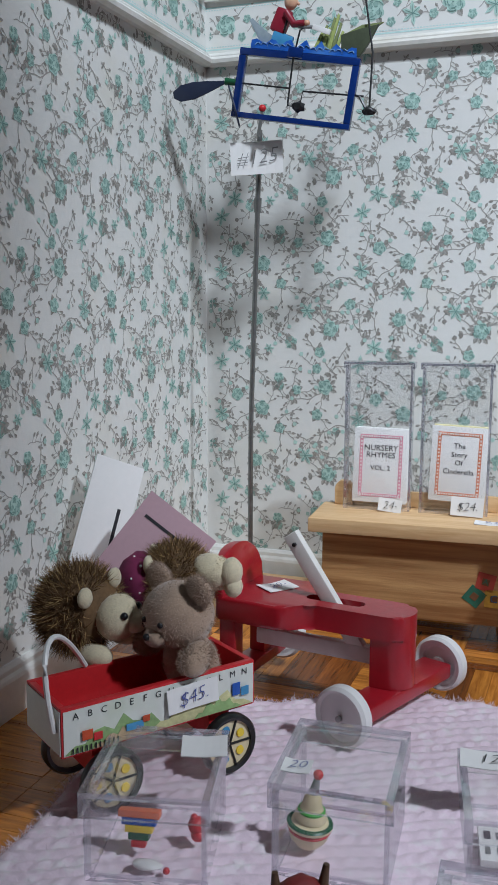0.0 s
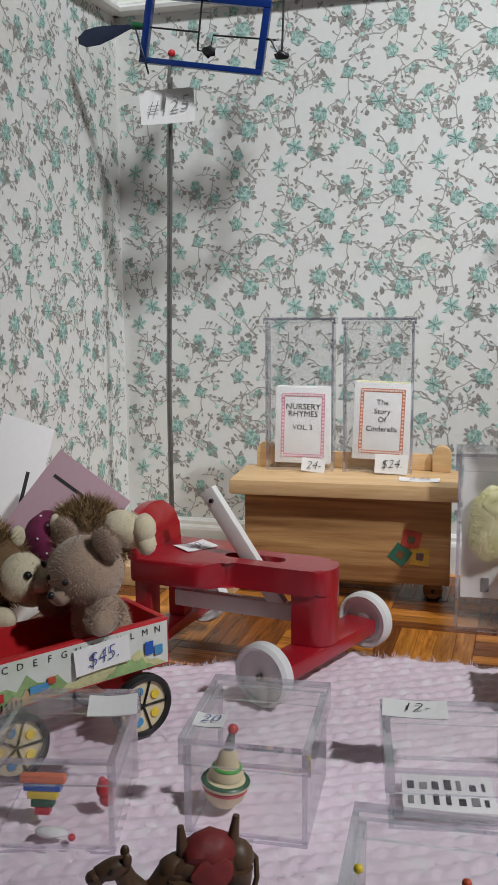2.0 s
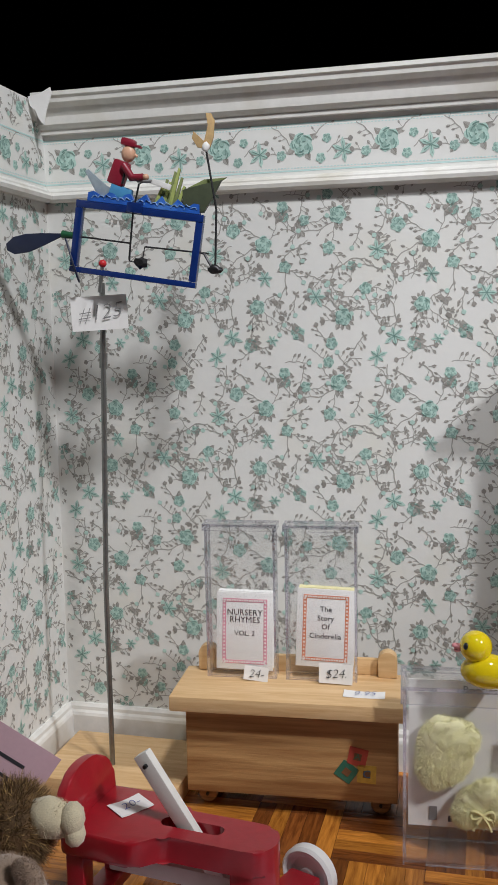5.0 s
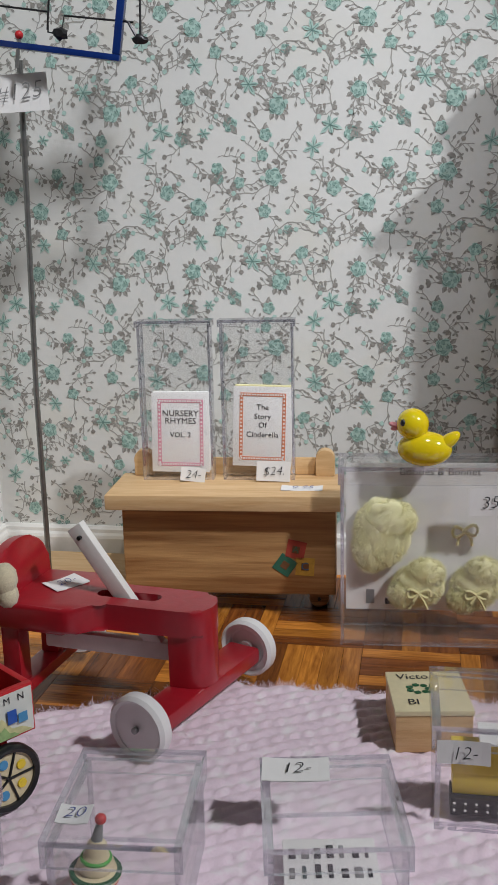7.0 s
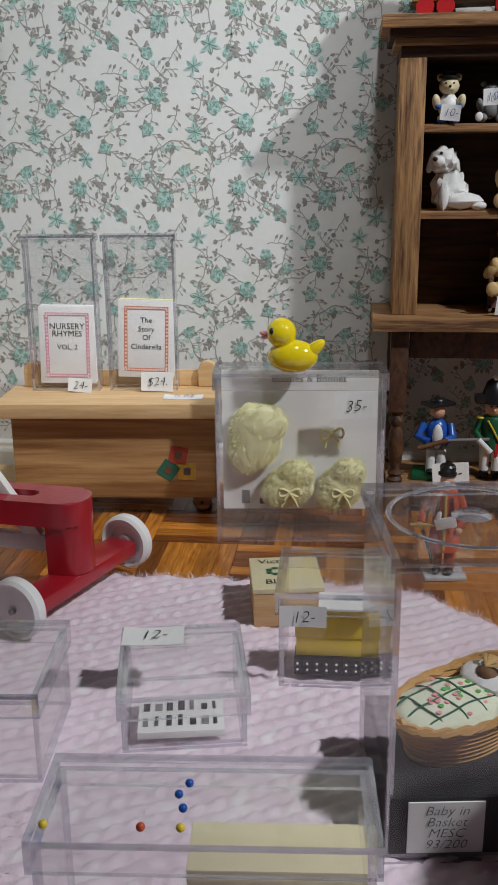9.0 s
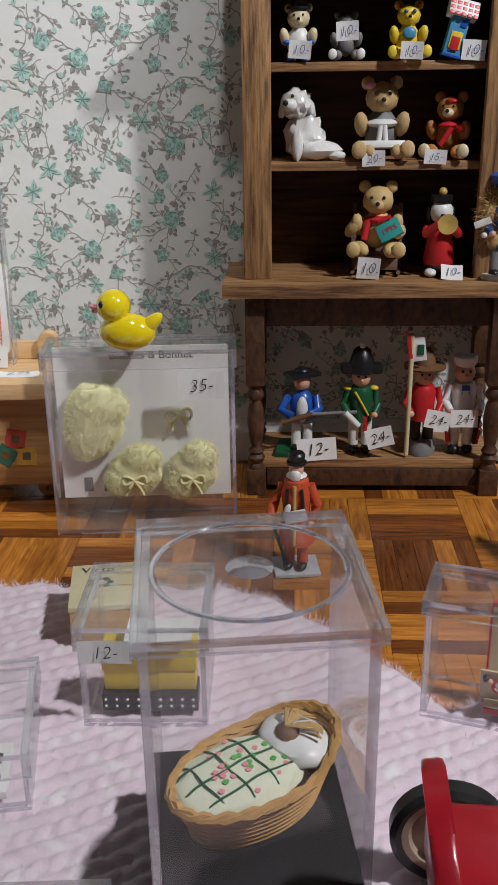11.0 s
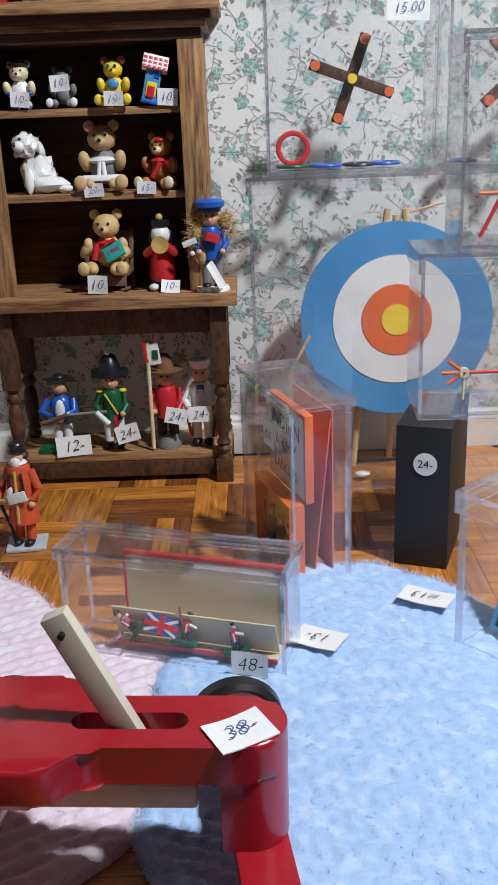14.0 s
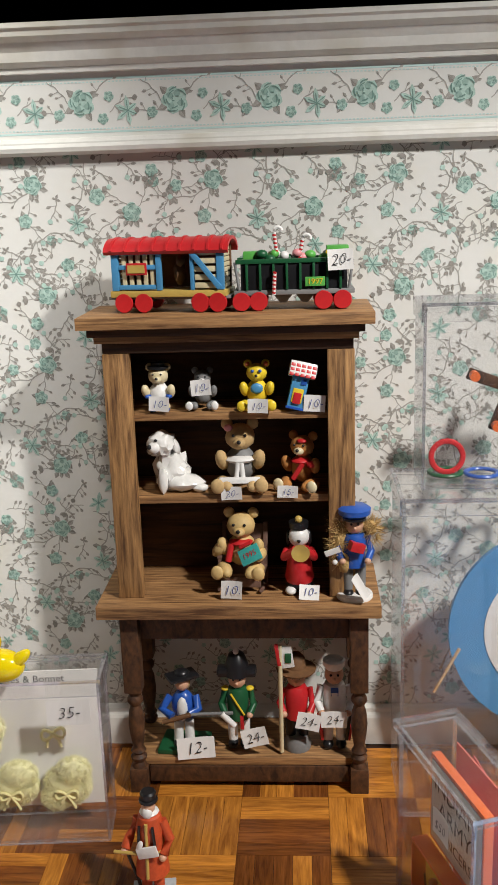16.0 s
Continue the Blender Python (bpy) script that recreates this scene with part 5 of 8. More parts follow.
# ---- train on the dresser ----
def boxcar(m):
    t = thing("toy_train_car", m, "toy stable car with red roof and slatted sides", "toy train", "toy train on the dresser")
    part("underframe", box(B(), -0.0245, 0.0245, -0.0095, 0.0095, 0.0060, 0.0085, 0.0004), K["gold"], t)
    part("end_beam", box(B(), -0.026, 0.026, -0.0075, 0.0075, 0.0050, 0.0062, 0.0003), K["grey"], t)
    for x, w in ((-0.0220, 0.003), (-0.0035, 0.0022), (0.0105, 0.0016), (0.0222, 0.003)):
        part("corner_post", box(B(), x - w / 2, x + w / 2, -0.0095, -0.0070, 0.0086, 0.0250, 0.0003), K["sky"], t)
    part("back_wall", box(B(), -0.0235, 0.0235, 0.0070, 0.0090, 0.0086, 0.0250), K["brown"], t)
    for x in (-0.0232, 0.0215):
        for k in range(8):
            part("slat", box(B(), x, x + 0.0016, -0.0068, 0.0069, 0.0088 + k * 0.002, 0.0105 + k * 0.002, 0.0003), K["cream"], t)
    for z in (0.0090, 0.0166, 0.0222):
        part("rail", box(B(), -0.0205, -0.0047, -0.0094, -0.0080, z, z + 0.0018, 0.0003), K["sky"], t)
    for k in range(5):
        x = -0.0192 + k * 0.0030
        part("slat", box(B(), x, x + 0.0018, -0.0086, -0.0074, 0.0092, 0.0238, 0.0003), K["cream"], t)
    part("sign", box(B(), -0.0170, -0.0082, -0.0102, -0.0095, 0.0146, 0.0192, 0.0003), K["red"], t)
    part("sign_plate", box(B(), -0.0162, -0.0090, -0.0105, -0.01025, 0.0154, 0.0184), K["gold"], t)
    for k in range(5):
        z = 0.0092 + k * 0.0031
        part("slat", box(B(), 0.0115, 0.0205, -0.0090, -0.0078, z, z + 0.0021, 0.0003), K["cream"], t)
    part("brace", box(B(), -0.0095, 0.0095, -0.0006, 0.0006, -0.0011, 0.0011, 0.0003), K["sky"], t, m=pose(0.0160, -0.0097, 0.0165, 0, 50, 0))
    bm = B()
    arc = [(0.0118 * math.sin(a), 0.0244 + 0.0062 * (math.cos(a) - 0.35)) for a in [(-1.35 + i * 0.27) for i in range(11)]]
    prism(bm, arc + [(p[0] * 0.9, p[1] - 0.0012) for p in arc[::-1]], 0.052, pose(0.026, 0, 0, 0, 0, 90))
    roof = part("roof", bm, K["red"], t, "red ribbed roof")
    for k in range(9):
        bm = B()
        up = [(p[0] * 1.02, p[1] + 0.0005) for p in arc]
        prism(bm, up + arc[::-1], 0.0010, pose(0.0240 - k * 0.0058, 0, 0, 0, 0, 90))
        part("roof_rib", bm, K["red"], roof)
    bm = B()
    ball(bm, (0.0035, -0.001, 0.0145), (0.0026, 0.004, 0.005), rough=0.2)
    ball(bm, (0.0045, -0.0035, 0.0195), (0.0018, 0.0026, 0.0024), rough=0.2)
    part("horse_block", bm, K["brown"], t)
    wheels(t, (-0.0190, -0.0105, 0.0135, 0.0208))
    return t


def wheels(t, xs):
    for x in xs:
        for y in (-0.0088, 0.0088):
            part("wheel", lathe(B(), [(0, -0.0009), (0.0036, -0.0009), (0.0039, 0), (0.0036, 0.0009), (0, 0.0009)], 22, pose(0, 0, 0, 90, 0, 0)), K["red"], t, m=pose(x, y, 0.0038))
        part("axle", tube(B(), [(x, -0.0078, 0.0038), (x, 0.0078, 0.0038)], 0.0007), K["black"], t)
    for a, b in ((xs[0], xs[1]), (xs[2], xs[3])):
        part("bogie", box(B(), a - 0.001, b + 0.001, -0.0050, 0.0050, 0.0032, 0.0054, 0.0004), K["black"], t)


def gondola(m):
    t = thing("toy_train_car", m, "green open toy train car loaded with candy", "toy train", "toy train on the dresser")
    part("underframe", box(B(), -0.0245, 0.0245, -0.0090, 0.0090, 0.0062, 0.0082, 0.0004), K["grey"], t)
    for y in (-0.0085, 0.0070):
        # Black board behind the ribs stands in for the shaded open gaps.
        part("side", box(B(), -0.0215, 0.0215, y + 0.0004, y + 0.0015, 0.0083, 0.0200, 0.0003), K["black"], t)
        part("top_rail", box(B(), -0.0235, 0.0235, y - 0.0004, y + 0.0019, 0.0188, 0.0206, 0.0003), K["green"], t)
    for x in (-0.0215, 0.0203):
        part("end", box(B(), x, x + 0.0012, -0.0069, 0.0069, 0.0083, 0.0200, 0.0003), K["green"], t)
    for k in range(8):
        x = -0.0190 + k * 0.0054
        part("rib", box(B(), x - 0.0005, x + 0.0005, -0.0094, -0.0086, 0.0083, 0.0187, 0.0002), K["green"], t)
    for s in (-1, 1):
        part("end_strut", tube(B(), [(s * 0.0238, -0.0080, 0.0196), (s * 0.0222, -0.0086, 0.0084)], 0.0006), K["grey"], t)
    part("plate", box(B(), 0.0045, 0.0125, -0.0103, -0.0095, 0.0095, 0.0132, 0.0002), K["lime"], t)
    lettering("1997", 0.0032, K["yellow"], t, pose(0.0085, -0.0105, 0.0113))
    for s in (-0.0045, 0.0045):
        bm = B()
        prism(bm, [(-0.0040, 0), (0.0040, 0), (0.0012, -0.0034), (-0.0012, -0.0034)], 0.010, pose(s, -0.005, 0.0061))
        part("hopper", bm, K["grey"], t)
    wheels(t, (-0.0215, -0.0145, 0.0118, 0.0195))
    rnd = random.Random(8)
    for k in range(16):
        x, y, z = rnd.uniform(-0.018, 0.018), rnd.uniform(-0.005, 0.005), rnd.uniform(0.0195, 0.0225)
        key = rnd.choice(("white", "lime", "pink", "green", "white"))
        part("candy", ball(B(), (x, y, z), (rnd.uniform(0.0018, 0.003), 0.0022, 0.0019), None, 2), K[key], t)
    for x, z, lean, drop in ((-0.0075, 0.0290, -6, 0), (0.0035, 0.0262, 10, 1), (-0.0078, 0.0130, 4, 2)):
        pts = [(0, 0, -0.0065), (0, 0, 0.0020)] + [(0.0016 - 0.0016 * math.cos(a), 0, 0.0020 + 0.0018 * math.sin(a)) for a in (0.6, 1.2, 1.9, 2.5, 3.1)]
        if drop == 2:
            pts = pts[:2]
        cane = part("candy_cane", tube(B(), pts, 0.00075), K["white"], t, "red and white striped candy cane", m=pose(x, -0.0108 if drop == 2 else -0.002, z, 0, lean, 0))
        for k in range(5 if drop < 2 else 6):
            part("stripe", tube(B(), [(-0.0001, 0, -0.006 + k * 0.0016), (0.0001, 0, -0.0053 + k * 0.0016)], 0.00082), K["red"], cane)
    part("parcel", box(B(), 0.0135, 0.0225, -0.004, 0.004, 0.0200, 0.0250, 0.0004), K["lime"], t)
    part("ribbon", box(B(), 0.0132, 0.0228, -0.0043, 0.0043, 0.0218, 0.0232, 0.0003), K["yellow"], t)
    part("parcel", box(B(), -0.0205, -0.0125, -0.004, 0.003, 0.0200, 0.0235, 0.0004), K["lime"], t)
    return t


boxcar(pose(0.2945, -0.0280, 0.2217, 0, 0, -7) @ Matrix.Diagonal((1, 1, 1.06, 1)))
gondola(pose(0.3450, -0.0300, 0.2217, 0, 0, 1))

# beefeater on the floor
f = Fig()
f.b("pebble", 0, 0, 0.7, 17, 15, 1.4, (0, 0, 15), 0.3)
for x in (-2.6, 2.6):
    f.s("black", x, -2.6, 2.8, 2.0, 3.4, 1.6).t("scarlet", (x, -0.8, 3.5), (x * 0.9, 0, 14), r=2.1)
f.l("scarlet", 0, 0, 12.0, [(0, 0), (6.8, 0), (6.4, 3), (5.0, 12), (5.6, 20), (4.4, 25), (2.0, 26.5), (0, 26.5)]).l("gold", 0, 0, 22.0, [(5.3, 0), (5.5, 0.6), (5.3, 1.2)]).t("gold", (0, -6.6, 13), (0, -5.6, 24), (0, -5.0, 36), r=0.7)
f.t("black", (-3.6, -5.6, 24), (-2.6, -5.2, 35), r=0.6).t("black", (3.6, -5.6, 24), (2.6, -5.2, 35), r=0.6).s("white", 0, 0, 38.4, 4.0, 3.8, 1.2).s("skin", 0, -0.6, 41.2, 2.8, 2.8, 3.3).s("white", 0, -2.6, 39.2, 2.2, 1.6, 2.6)
f.l("black", 0, 0, 43.2, [(3.7, 0), (3.7, 0.7), (2.9, 0.9), (3.2, 3.4), (2.6, 4.2), (0, 4.4)]).t("scarlet", (-4.8, 0, 35), (-8.2, -1.2, 27), (-9.2, -3.6, 23.5), r=2.0).t("scarlet", (4.8, 0, 35), (7.6, 0, 27), (6.0, -2.8, 22), r=2.0)
f.s("skin", -9.6, -4.4, 22.6, 1.6).s("skin", 5.6, -3.8, 21, 1.6).t("gold", (-13.5, -5.0, 22.4), (-4.0, -6.2, 23.5), r=0.7).b("white", 0.5, -6.6, 24.8, 8.5, 1.0, 4.6, (0, -16, 0), 0.4).s("white", -2.5, -6.4, 27.2, 1.2, 0.8, 2.6, (0, 20, 0)).t("black", (-8.6, -3, 20), (-5, -3, 9), (-3, -4.5, 1.6), r=0.7)
f.done("toy_soldier", pose(0.2860, -0.1105, 0.0002, 0, 0, -8), "painted metal beefeater figure on a white base", "toy soldier")


# ---- alphabet wagon with plush toys ----
M_SCENE_PAPER = material("painted_paper", (0.70, 0.72, 0.66), 0.5, vary=0.06, scale=300, bump=0.05, dirt=(0.52, 0.60, 0.42))
WAGON = pose(0.068, -0.267, 0, 0, 0, 55.7)


def wagon(m):
    """Local x along the near side, y to the far side."""
    w = thing("toy_wagon", m, "red wooden toy wagon with painted alphabet sides", "toy wagon")
    L, D2, z0, z1, t = 0.0700, 0.0270, 0.0262, 0.0418, 0.0022
    part("floor_board", box(B(), t, L - t, t, D2 - t, z0, z0 + 0.002), K["red"], w)
    near = part("side_board", box(B(), 0, L, 0, t, z0, z1, 0.0003), K["red"], w)
    part("side_board", box(B(), 0, L, D2 - t, D2, z0, z1, 0.0003), K["red"], w)
    for x in (0, L - t):
        part("end_board", box(B(), x, x + t, t + 0.0001, D2 - t - 0.0001, z0, z1, 0.0003), K["red"], w)
    pic = part("side_picture", box(B(), 0.0006, L - 0.0006, -0.0003, -0.00005, z0 + 0.0007, z1 - 0.0009), M_SCENE_PAPER, near, "painted farm scene with letters", smooth=False)
    part("end_picture", box(B(), -0.0003, -0.00005, 0.0006, D2 - 0.0006, z0 + 0.0007, z1 - 0.0009), M_SCENE_PAPER, w, smooth=False)
    for k, ch in enumerate("ABCDEFGHIJKLMN"):
        lettering(ch, 0.0031, M_INK, near, pose(0.0045 + k * 0.0047, -0.0005, z1 - 0.0030))
    rnd = random.Random(21)

    def hill(x0, x1, h, mat, lift, base=0.0012):
        bm = B()
        pts = [(x0 + (x1 - x0) * i / 12, z0 + base + h * math.sin(math.pi * i / 12) * (0.8 + 0.3 * math.sin(i * 2.3))) for i in range(13)]
        prism(bm, [(x0, z0 + 0.0009), *pts, (x1, z0 + 0.0009)][::-1], 0.0001, pose(0, -0.0003 - lift, 0))
        part("painted_hill", bm, mat, near, smooth=False)

    hill(0.001, 0.040, 0.0078, M_HILL, 0.00012)
    hill(0.030, 0.0685, 0.0085, M_HILL_B, 0.00024)
    hill(0.010, 0.030, 0.0040, M_FIELD, 0.00036)
    hill(0.046, 0.064, 0.0048, M_HILL, 0.00048)
    for x, z, sx, sz, k in ((0.008, 0.0062, 0.0035, 0.0030, "scarlet"), (0.0115, 0.0050, 0.0028, 0.0024, "red"), (0.0240, 0.0048, 0.0060, 0.0022, "sky"), (0.0620, 0.0075, 0.0030, 0.0042, "blue"),
                            (0.0655, 0.0062, 0.0030, 0.0030, "sky"), (0.0280, 0.0062, 0.0025, 0.0020, "scarlet")):
        part("painted_house", box(B(), x - sx / 2, x + sx / 2, -0.00115, -0.0009, z0 + z - sz / 2, z0 + z + sz / 2), K[k], near, smooth=False)
    for k in range(11):
        x = 0.003 + k * 0.0015
        part("painted_fence", box(B(), x, x + 0.0004, -0.00115, -0.0009, z0 + 0.0012, z0 + 0.0030), M_INK, near, smooth=False)
    # axles, spoked wheels
    R = 0.0104
    for x in (0.0155, 0.0585):
        part("axle", tube(B(), [(x, -0.001, R + 0.0052), (x, D2 + 0.001, R + 0.0052)], 0.0012), M_DARKMETAL, w)
        part("axle_block", box(B(), x - 0.004, x + 0.004, 0.004, D2 - 0.004, R + 0.0053, z0 - 0.0001, 0.0005), K["red"], w)
        for y in (-0.0005, D2 + 0.0005):
            s = -1 if y < 0 else 1
            wh = part("wheel", lathe(B(), [(0, -0.0006), (R * 0.82, -0.0006), (R * 0.82, 0.0006), (0, 0.0006)], 32, pose(0, 0, 0, 90, 0, 0)), K["cream"], w, m=pose(x, y + s * 0.001, R + 0.0052))
            prof = [(R * 0.80, -0.0016), (R * 0.92, -0.0022), (R, -0.0012), (R, 0.0012), (R * 0.92, 0.0022), (R * 0.80, 0.0016)]
            part("tyre", lathe(B(), prof, 36, pose(0, 0, 0, 90, 0, 0), True), M_RUBBER, wh)
            for k in range(5):
                a = k * 1.2566
                part("spoke", tube(B(), [(0, s * 0.0009, 0), (math.cos(a) * R * 0.78, s * 0.0009, math.sin(a) * R * 0.78)], 0.0004), M_DARKMETAL, wh)
                part("wheel_flower", lathe(B(), [(0, 0), (0.0016, 0), (0.0014, 0.0004), (0, 0.0004)], 10, pose(math.cos(a + 0.6) * R * 0.5, s * 0.0008, math.sin(a + 0.6) * R * 0.5, -90 * s, 0, 0)),
                     K["sky" if k % 2 else "yellow"], wh)
    # cord handle
    ends = [Vector(p) for p in ((-0.0010, 0.0030, 0.0340), (-0.0075, 0.0010, 0.0640), (0.0040, 0.0160, 0.0690), (0.0200, 0.0258, 0.0425))]
    pts = [ends[0] * (1 - q) ** 3 + ends[1] * 3 * q * (1 - q) ** 2 + ends[2] * 3 * q * q * (1 - q) + ends[3] * q ** 3 for q in [i / 16 for i in range(17)]]
    part("cord", tube(B(), pts, 0.0009, 8), K["white"], w, "white cord handle")
    price_tag(m @ pose(0.0450, -0.0022, 0.0318, -6, -2, 0), "$45.", 0.0190, 0.0080, M_INK_BLUE, 0.0064)
    return w


M_HILL = material("painted_green", (0.30, 0.44, 0.18), 0.5, vary=0.35, scale=500, bump=0.05)
M_HILL_B = material("painted_straw", (0.60, 0.58, 0.30), 0.5, vary=0.3, scale=500, bump=0.05)
M_FIELD = material("painted_field", (0.50, 0.34, 0.20), 0.5, vary=0.35, scale=600, bump=0.05)
wagon(WAGON)


def fuzz(parent, shapes, count, length, mat, width=0.00014, name="fur", seed=1, flat=0.0, keep=None):
    """Short tapered hairs standing on ellipsoids (centre, radii)."""
    rng = random.Random(seed)
    vs, fs = [], []
    for c, r in shapes:
        for _ in range(count):
            d = Vector((rng.gauss(0, 1), rng.gauss(0, 1), rng.gauss(0, 1))).normalized()
            p = Vector((c[0] + d.x * r[0], c[1] + d.y * r[1], c[2] + d.z * r[2]))
            if keep and not keep(p):
                continue
            n = Vector((d.x / r[0], d.y / r[1], d.z / r[2])).normalized()
            out = (n + Vector((rng.gauss(0, 0.45), rng.gauss(0, 0.45), rng.gauss(0, 0.45) - flat))).normalized()
            ln = length * rng.uniform(0.5, 1.1)
            s = out.cross(Vector((rng.gauss(0, 1), rng.gauss(0, 1), rng.gauss(0, 1)))).normalized() * width
            i = len(vs)
            vs += [p - s - n * 0.0003, p + s - n * 0.0003, p + out * ln]
            fs.append((i, i + 1, i + 2))
    me = bpy.data.meshes.new(name)
    me.from_pydata(vs, [], fs)
    me.materials.append(mat)
    ob = tagged(new(name, me), kind="stuff")
    ob.parent = parent
    return ob


# seated plush bear in the wagon
q = WAGON @ Vector((0.0545, 0.0125, 0.0300))
f = Fig()
f.s("fur", 0, 0, 9.5, 9.0, 8.0, 10.0, rough=0.05, sub=3).s("fur", 0, -1.5, 26.5, 11.4, 10.2, 10.0, rough=0.04, sub=3).s("fur", 0, -10.8, 23.4, 3.8, 3.2, 3.0, sub=3).s("black", 0, -13.8, 24.6, 1.1)
SHAPES = [((0, 0, 0.0095), (0.009, 0.008, 0.010)), ((0, -0.0015, 0.0265), (0.0114, 0.0102, 0.010))]
for x in (-1, 1):
    f.s("fur", x * 9.2, 0.5, 35.2, 4.8, 2.8, 4.6, (0, x * 15, 0), sub=3).s("black", x * 3.6, -10.9, 28.0, 0.9).s("fur", x * 10.6, -5.5, 17.0, 4.0, 6.0, 4.4, (20, 0, x * 20), sub=3)
    SHAPES.append(((x * 0.0092, 0.0005, 0.0352), (0.0048, 0.0028, 0.0046)))
    SHAPES.append(((x * 0.0106, -0.0055, 0.0170), (0.004, 0.0060, 0.0044)))
# straw hair and beard of the sailor on the counter
fuzz(smoker, [((-0.0062, -0.0020, 0.0235), (0.0030, 0.0026, 0.0078)), ((0.0072, 0.0010, 0.0300), (0.0036, 0.0030, 0.0052)), ((-0.0056, 0.0010, 0.0330), (0.0030, 0.0026, 0.0036))], 420, 0.0052, K["hair"], 0.00016, "straw_hair", 31)
plush = f.done("plush_bear", Matrix.Translation(q) @ pose(0, 0, 0, 11, 0, -26) @ Matrix.Scale(1.13, 4), "small grey-brown plush bear sitting in the wagon", "plush bear")
fuzz(plush, SHAPES, 2600, 0.0011, K["fur"], 0.00009)


def hedgehog(m, label, seed, scarf):
    f = Fig()
    f.s("quill", 0, 3, 0, 14.5, 13.0, 14.0, rough=0.05, sub=3).s("plush", 0, -12.5, -1.0, 8.2, 7.2, 7.6, sub=3).s("plush", 0, -19.0, -1.8, 3.8, 4.2, 3.4).s("black", 0, -23.0, -1.2, 1.5)
    for x in (-1, 1):
        f.s("black", x * 4.2, -18.0, 2.2, 1.3).s("plush", x * 8.4, -6.5, 8.6, 3.4, 2.0, 3.6).s("plush", x * 8.5, -8, -11.5, 4.2, 6.4, 4.0, sub=3)
    if scarf:
        f.s("purple", 0, -11.0, -1.0, 12.0, 8.5, 11.6, rough=0.12, sub=3).s("purple", 7, -9, -9, 3.2, 3.0, 6.0, rough=0.3)
        for k in range(14):
            a = k * 0.449
            f.s("white", 11.6 * math.cos(a), -9.5 - 3 * (k % 2), -1 + 11.2 * math.sin(a), 0.55)
    ob = f.done("plush_hedgehog", m, label, "plush hedgehog", "plush hedgehogs")
    fuzz(ob, [((0, 0.003, 0), (0.0145, 0.013, 0.014))], 4600, 0.0050, K["quill"], 0.00016, "quill_coat", seed, keep=lambda p: p.y > -0.0065)
    fuzz(ob, [((0, 0.003, 0), (0.0145, 0.013, 0.014))], 1400, 0.0053, K["hair"], 0.00013, "quill_coat", seed + 5, keep=lambda p: p.y > -0.0065)
    fuzz(ob, [((0, -0.0125, -0.001), (0.0082, 0.0072, 0.0076))], 1200, 0.0009, K["plush"], 0.0001, "fur", seed + 9)
    return ob


hedgehog(pose(0.0495, -0.2205, 0.0560, 0, -8, 85) @ Matrix.Scale(1.04, 4), "brown plush hedgehog with a cream face in the wagon", 3, False)
hedgehog(pose(0.0640, -0.1850, 0.0575, 0, 0, -70), "brown plush hedgehog lying with a plum scarf", 6, True)
# pale feet of the second one
f = Fig()
f.s("plush", 2.5, 0, 0, 8.5, 6.2, 6.6, (0, 14, 0), 0.12, 3).s("plush", 10, -1, 1, 4.4, 5.2, 6.2, rough=0.1).s("plush", 11.5, -2, -3.5, 3.6, 4.2, 4.2)
paw = f.done("plush_hedgehog", pose(0.0790, -0.1850, 0.0630, 0, 6, 10), "pale plush hedgehog feet sticking up from the wagon", "plush hedgehog", "plush hedgehogs")
fuzz(paw, [((0.0025, 0, 0), (0.0085, 0.0062, 0.0066))], 1500, 0.0009, K["plush"], 0.0001)


# name cards behind the wagon, their names as plain strokes
def name_card(m, mat, label, w, h, strokes):
    c = thing("name_card", m, label, "card", "maker's cards")
    part("card", box(B(), -w / 2, w / 2, -0.0003, 0.0003, 0, h), mat, c, smooth=False)
    for x, z, a, b in strokes:
        part("printed_bar", box(B(), x, x + a, -0.00045, -0.00032, z, z + b), M_INK, c, smooth=False)
    return c


name_card(pose(0.0340, -0.1740, 0.0400, -10, 40, 28), K["mauve"], "mauve square name card behind the plush toys", 0.034, 0.046, ((-0.013, 0.036, 0.020, 0.0013), (-0.002, 0.030, 0.012, 0.0012)))
name_card(pose(0.0150, -0.1640, 0.0380, -8, 22, 56), M_PAPER, "white name card leaning on the wall", 0.024, 0.060, ((0.004, 0.022, 0.0016, 0.018),))


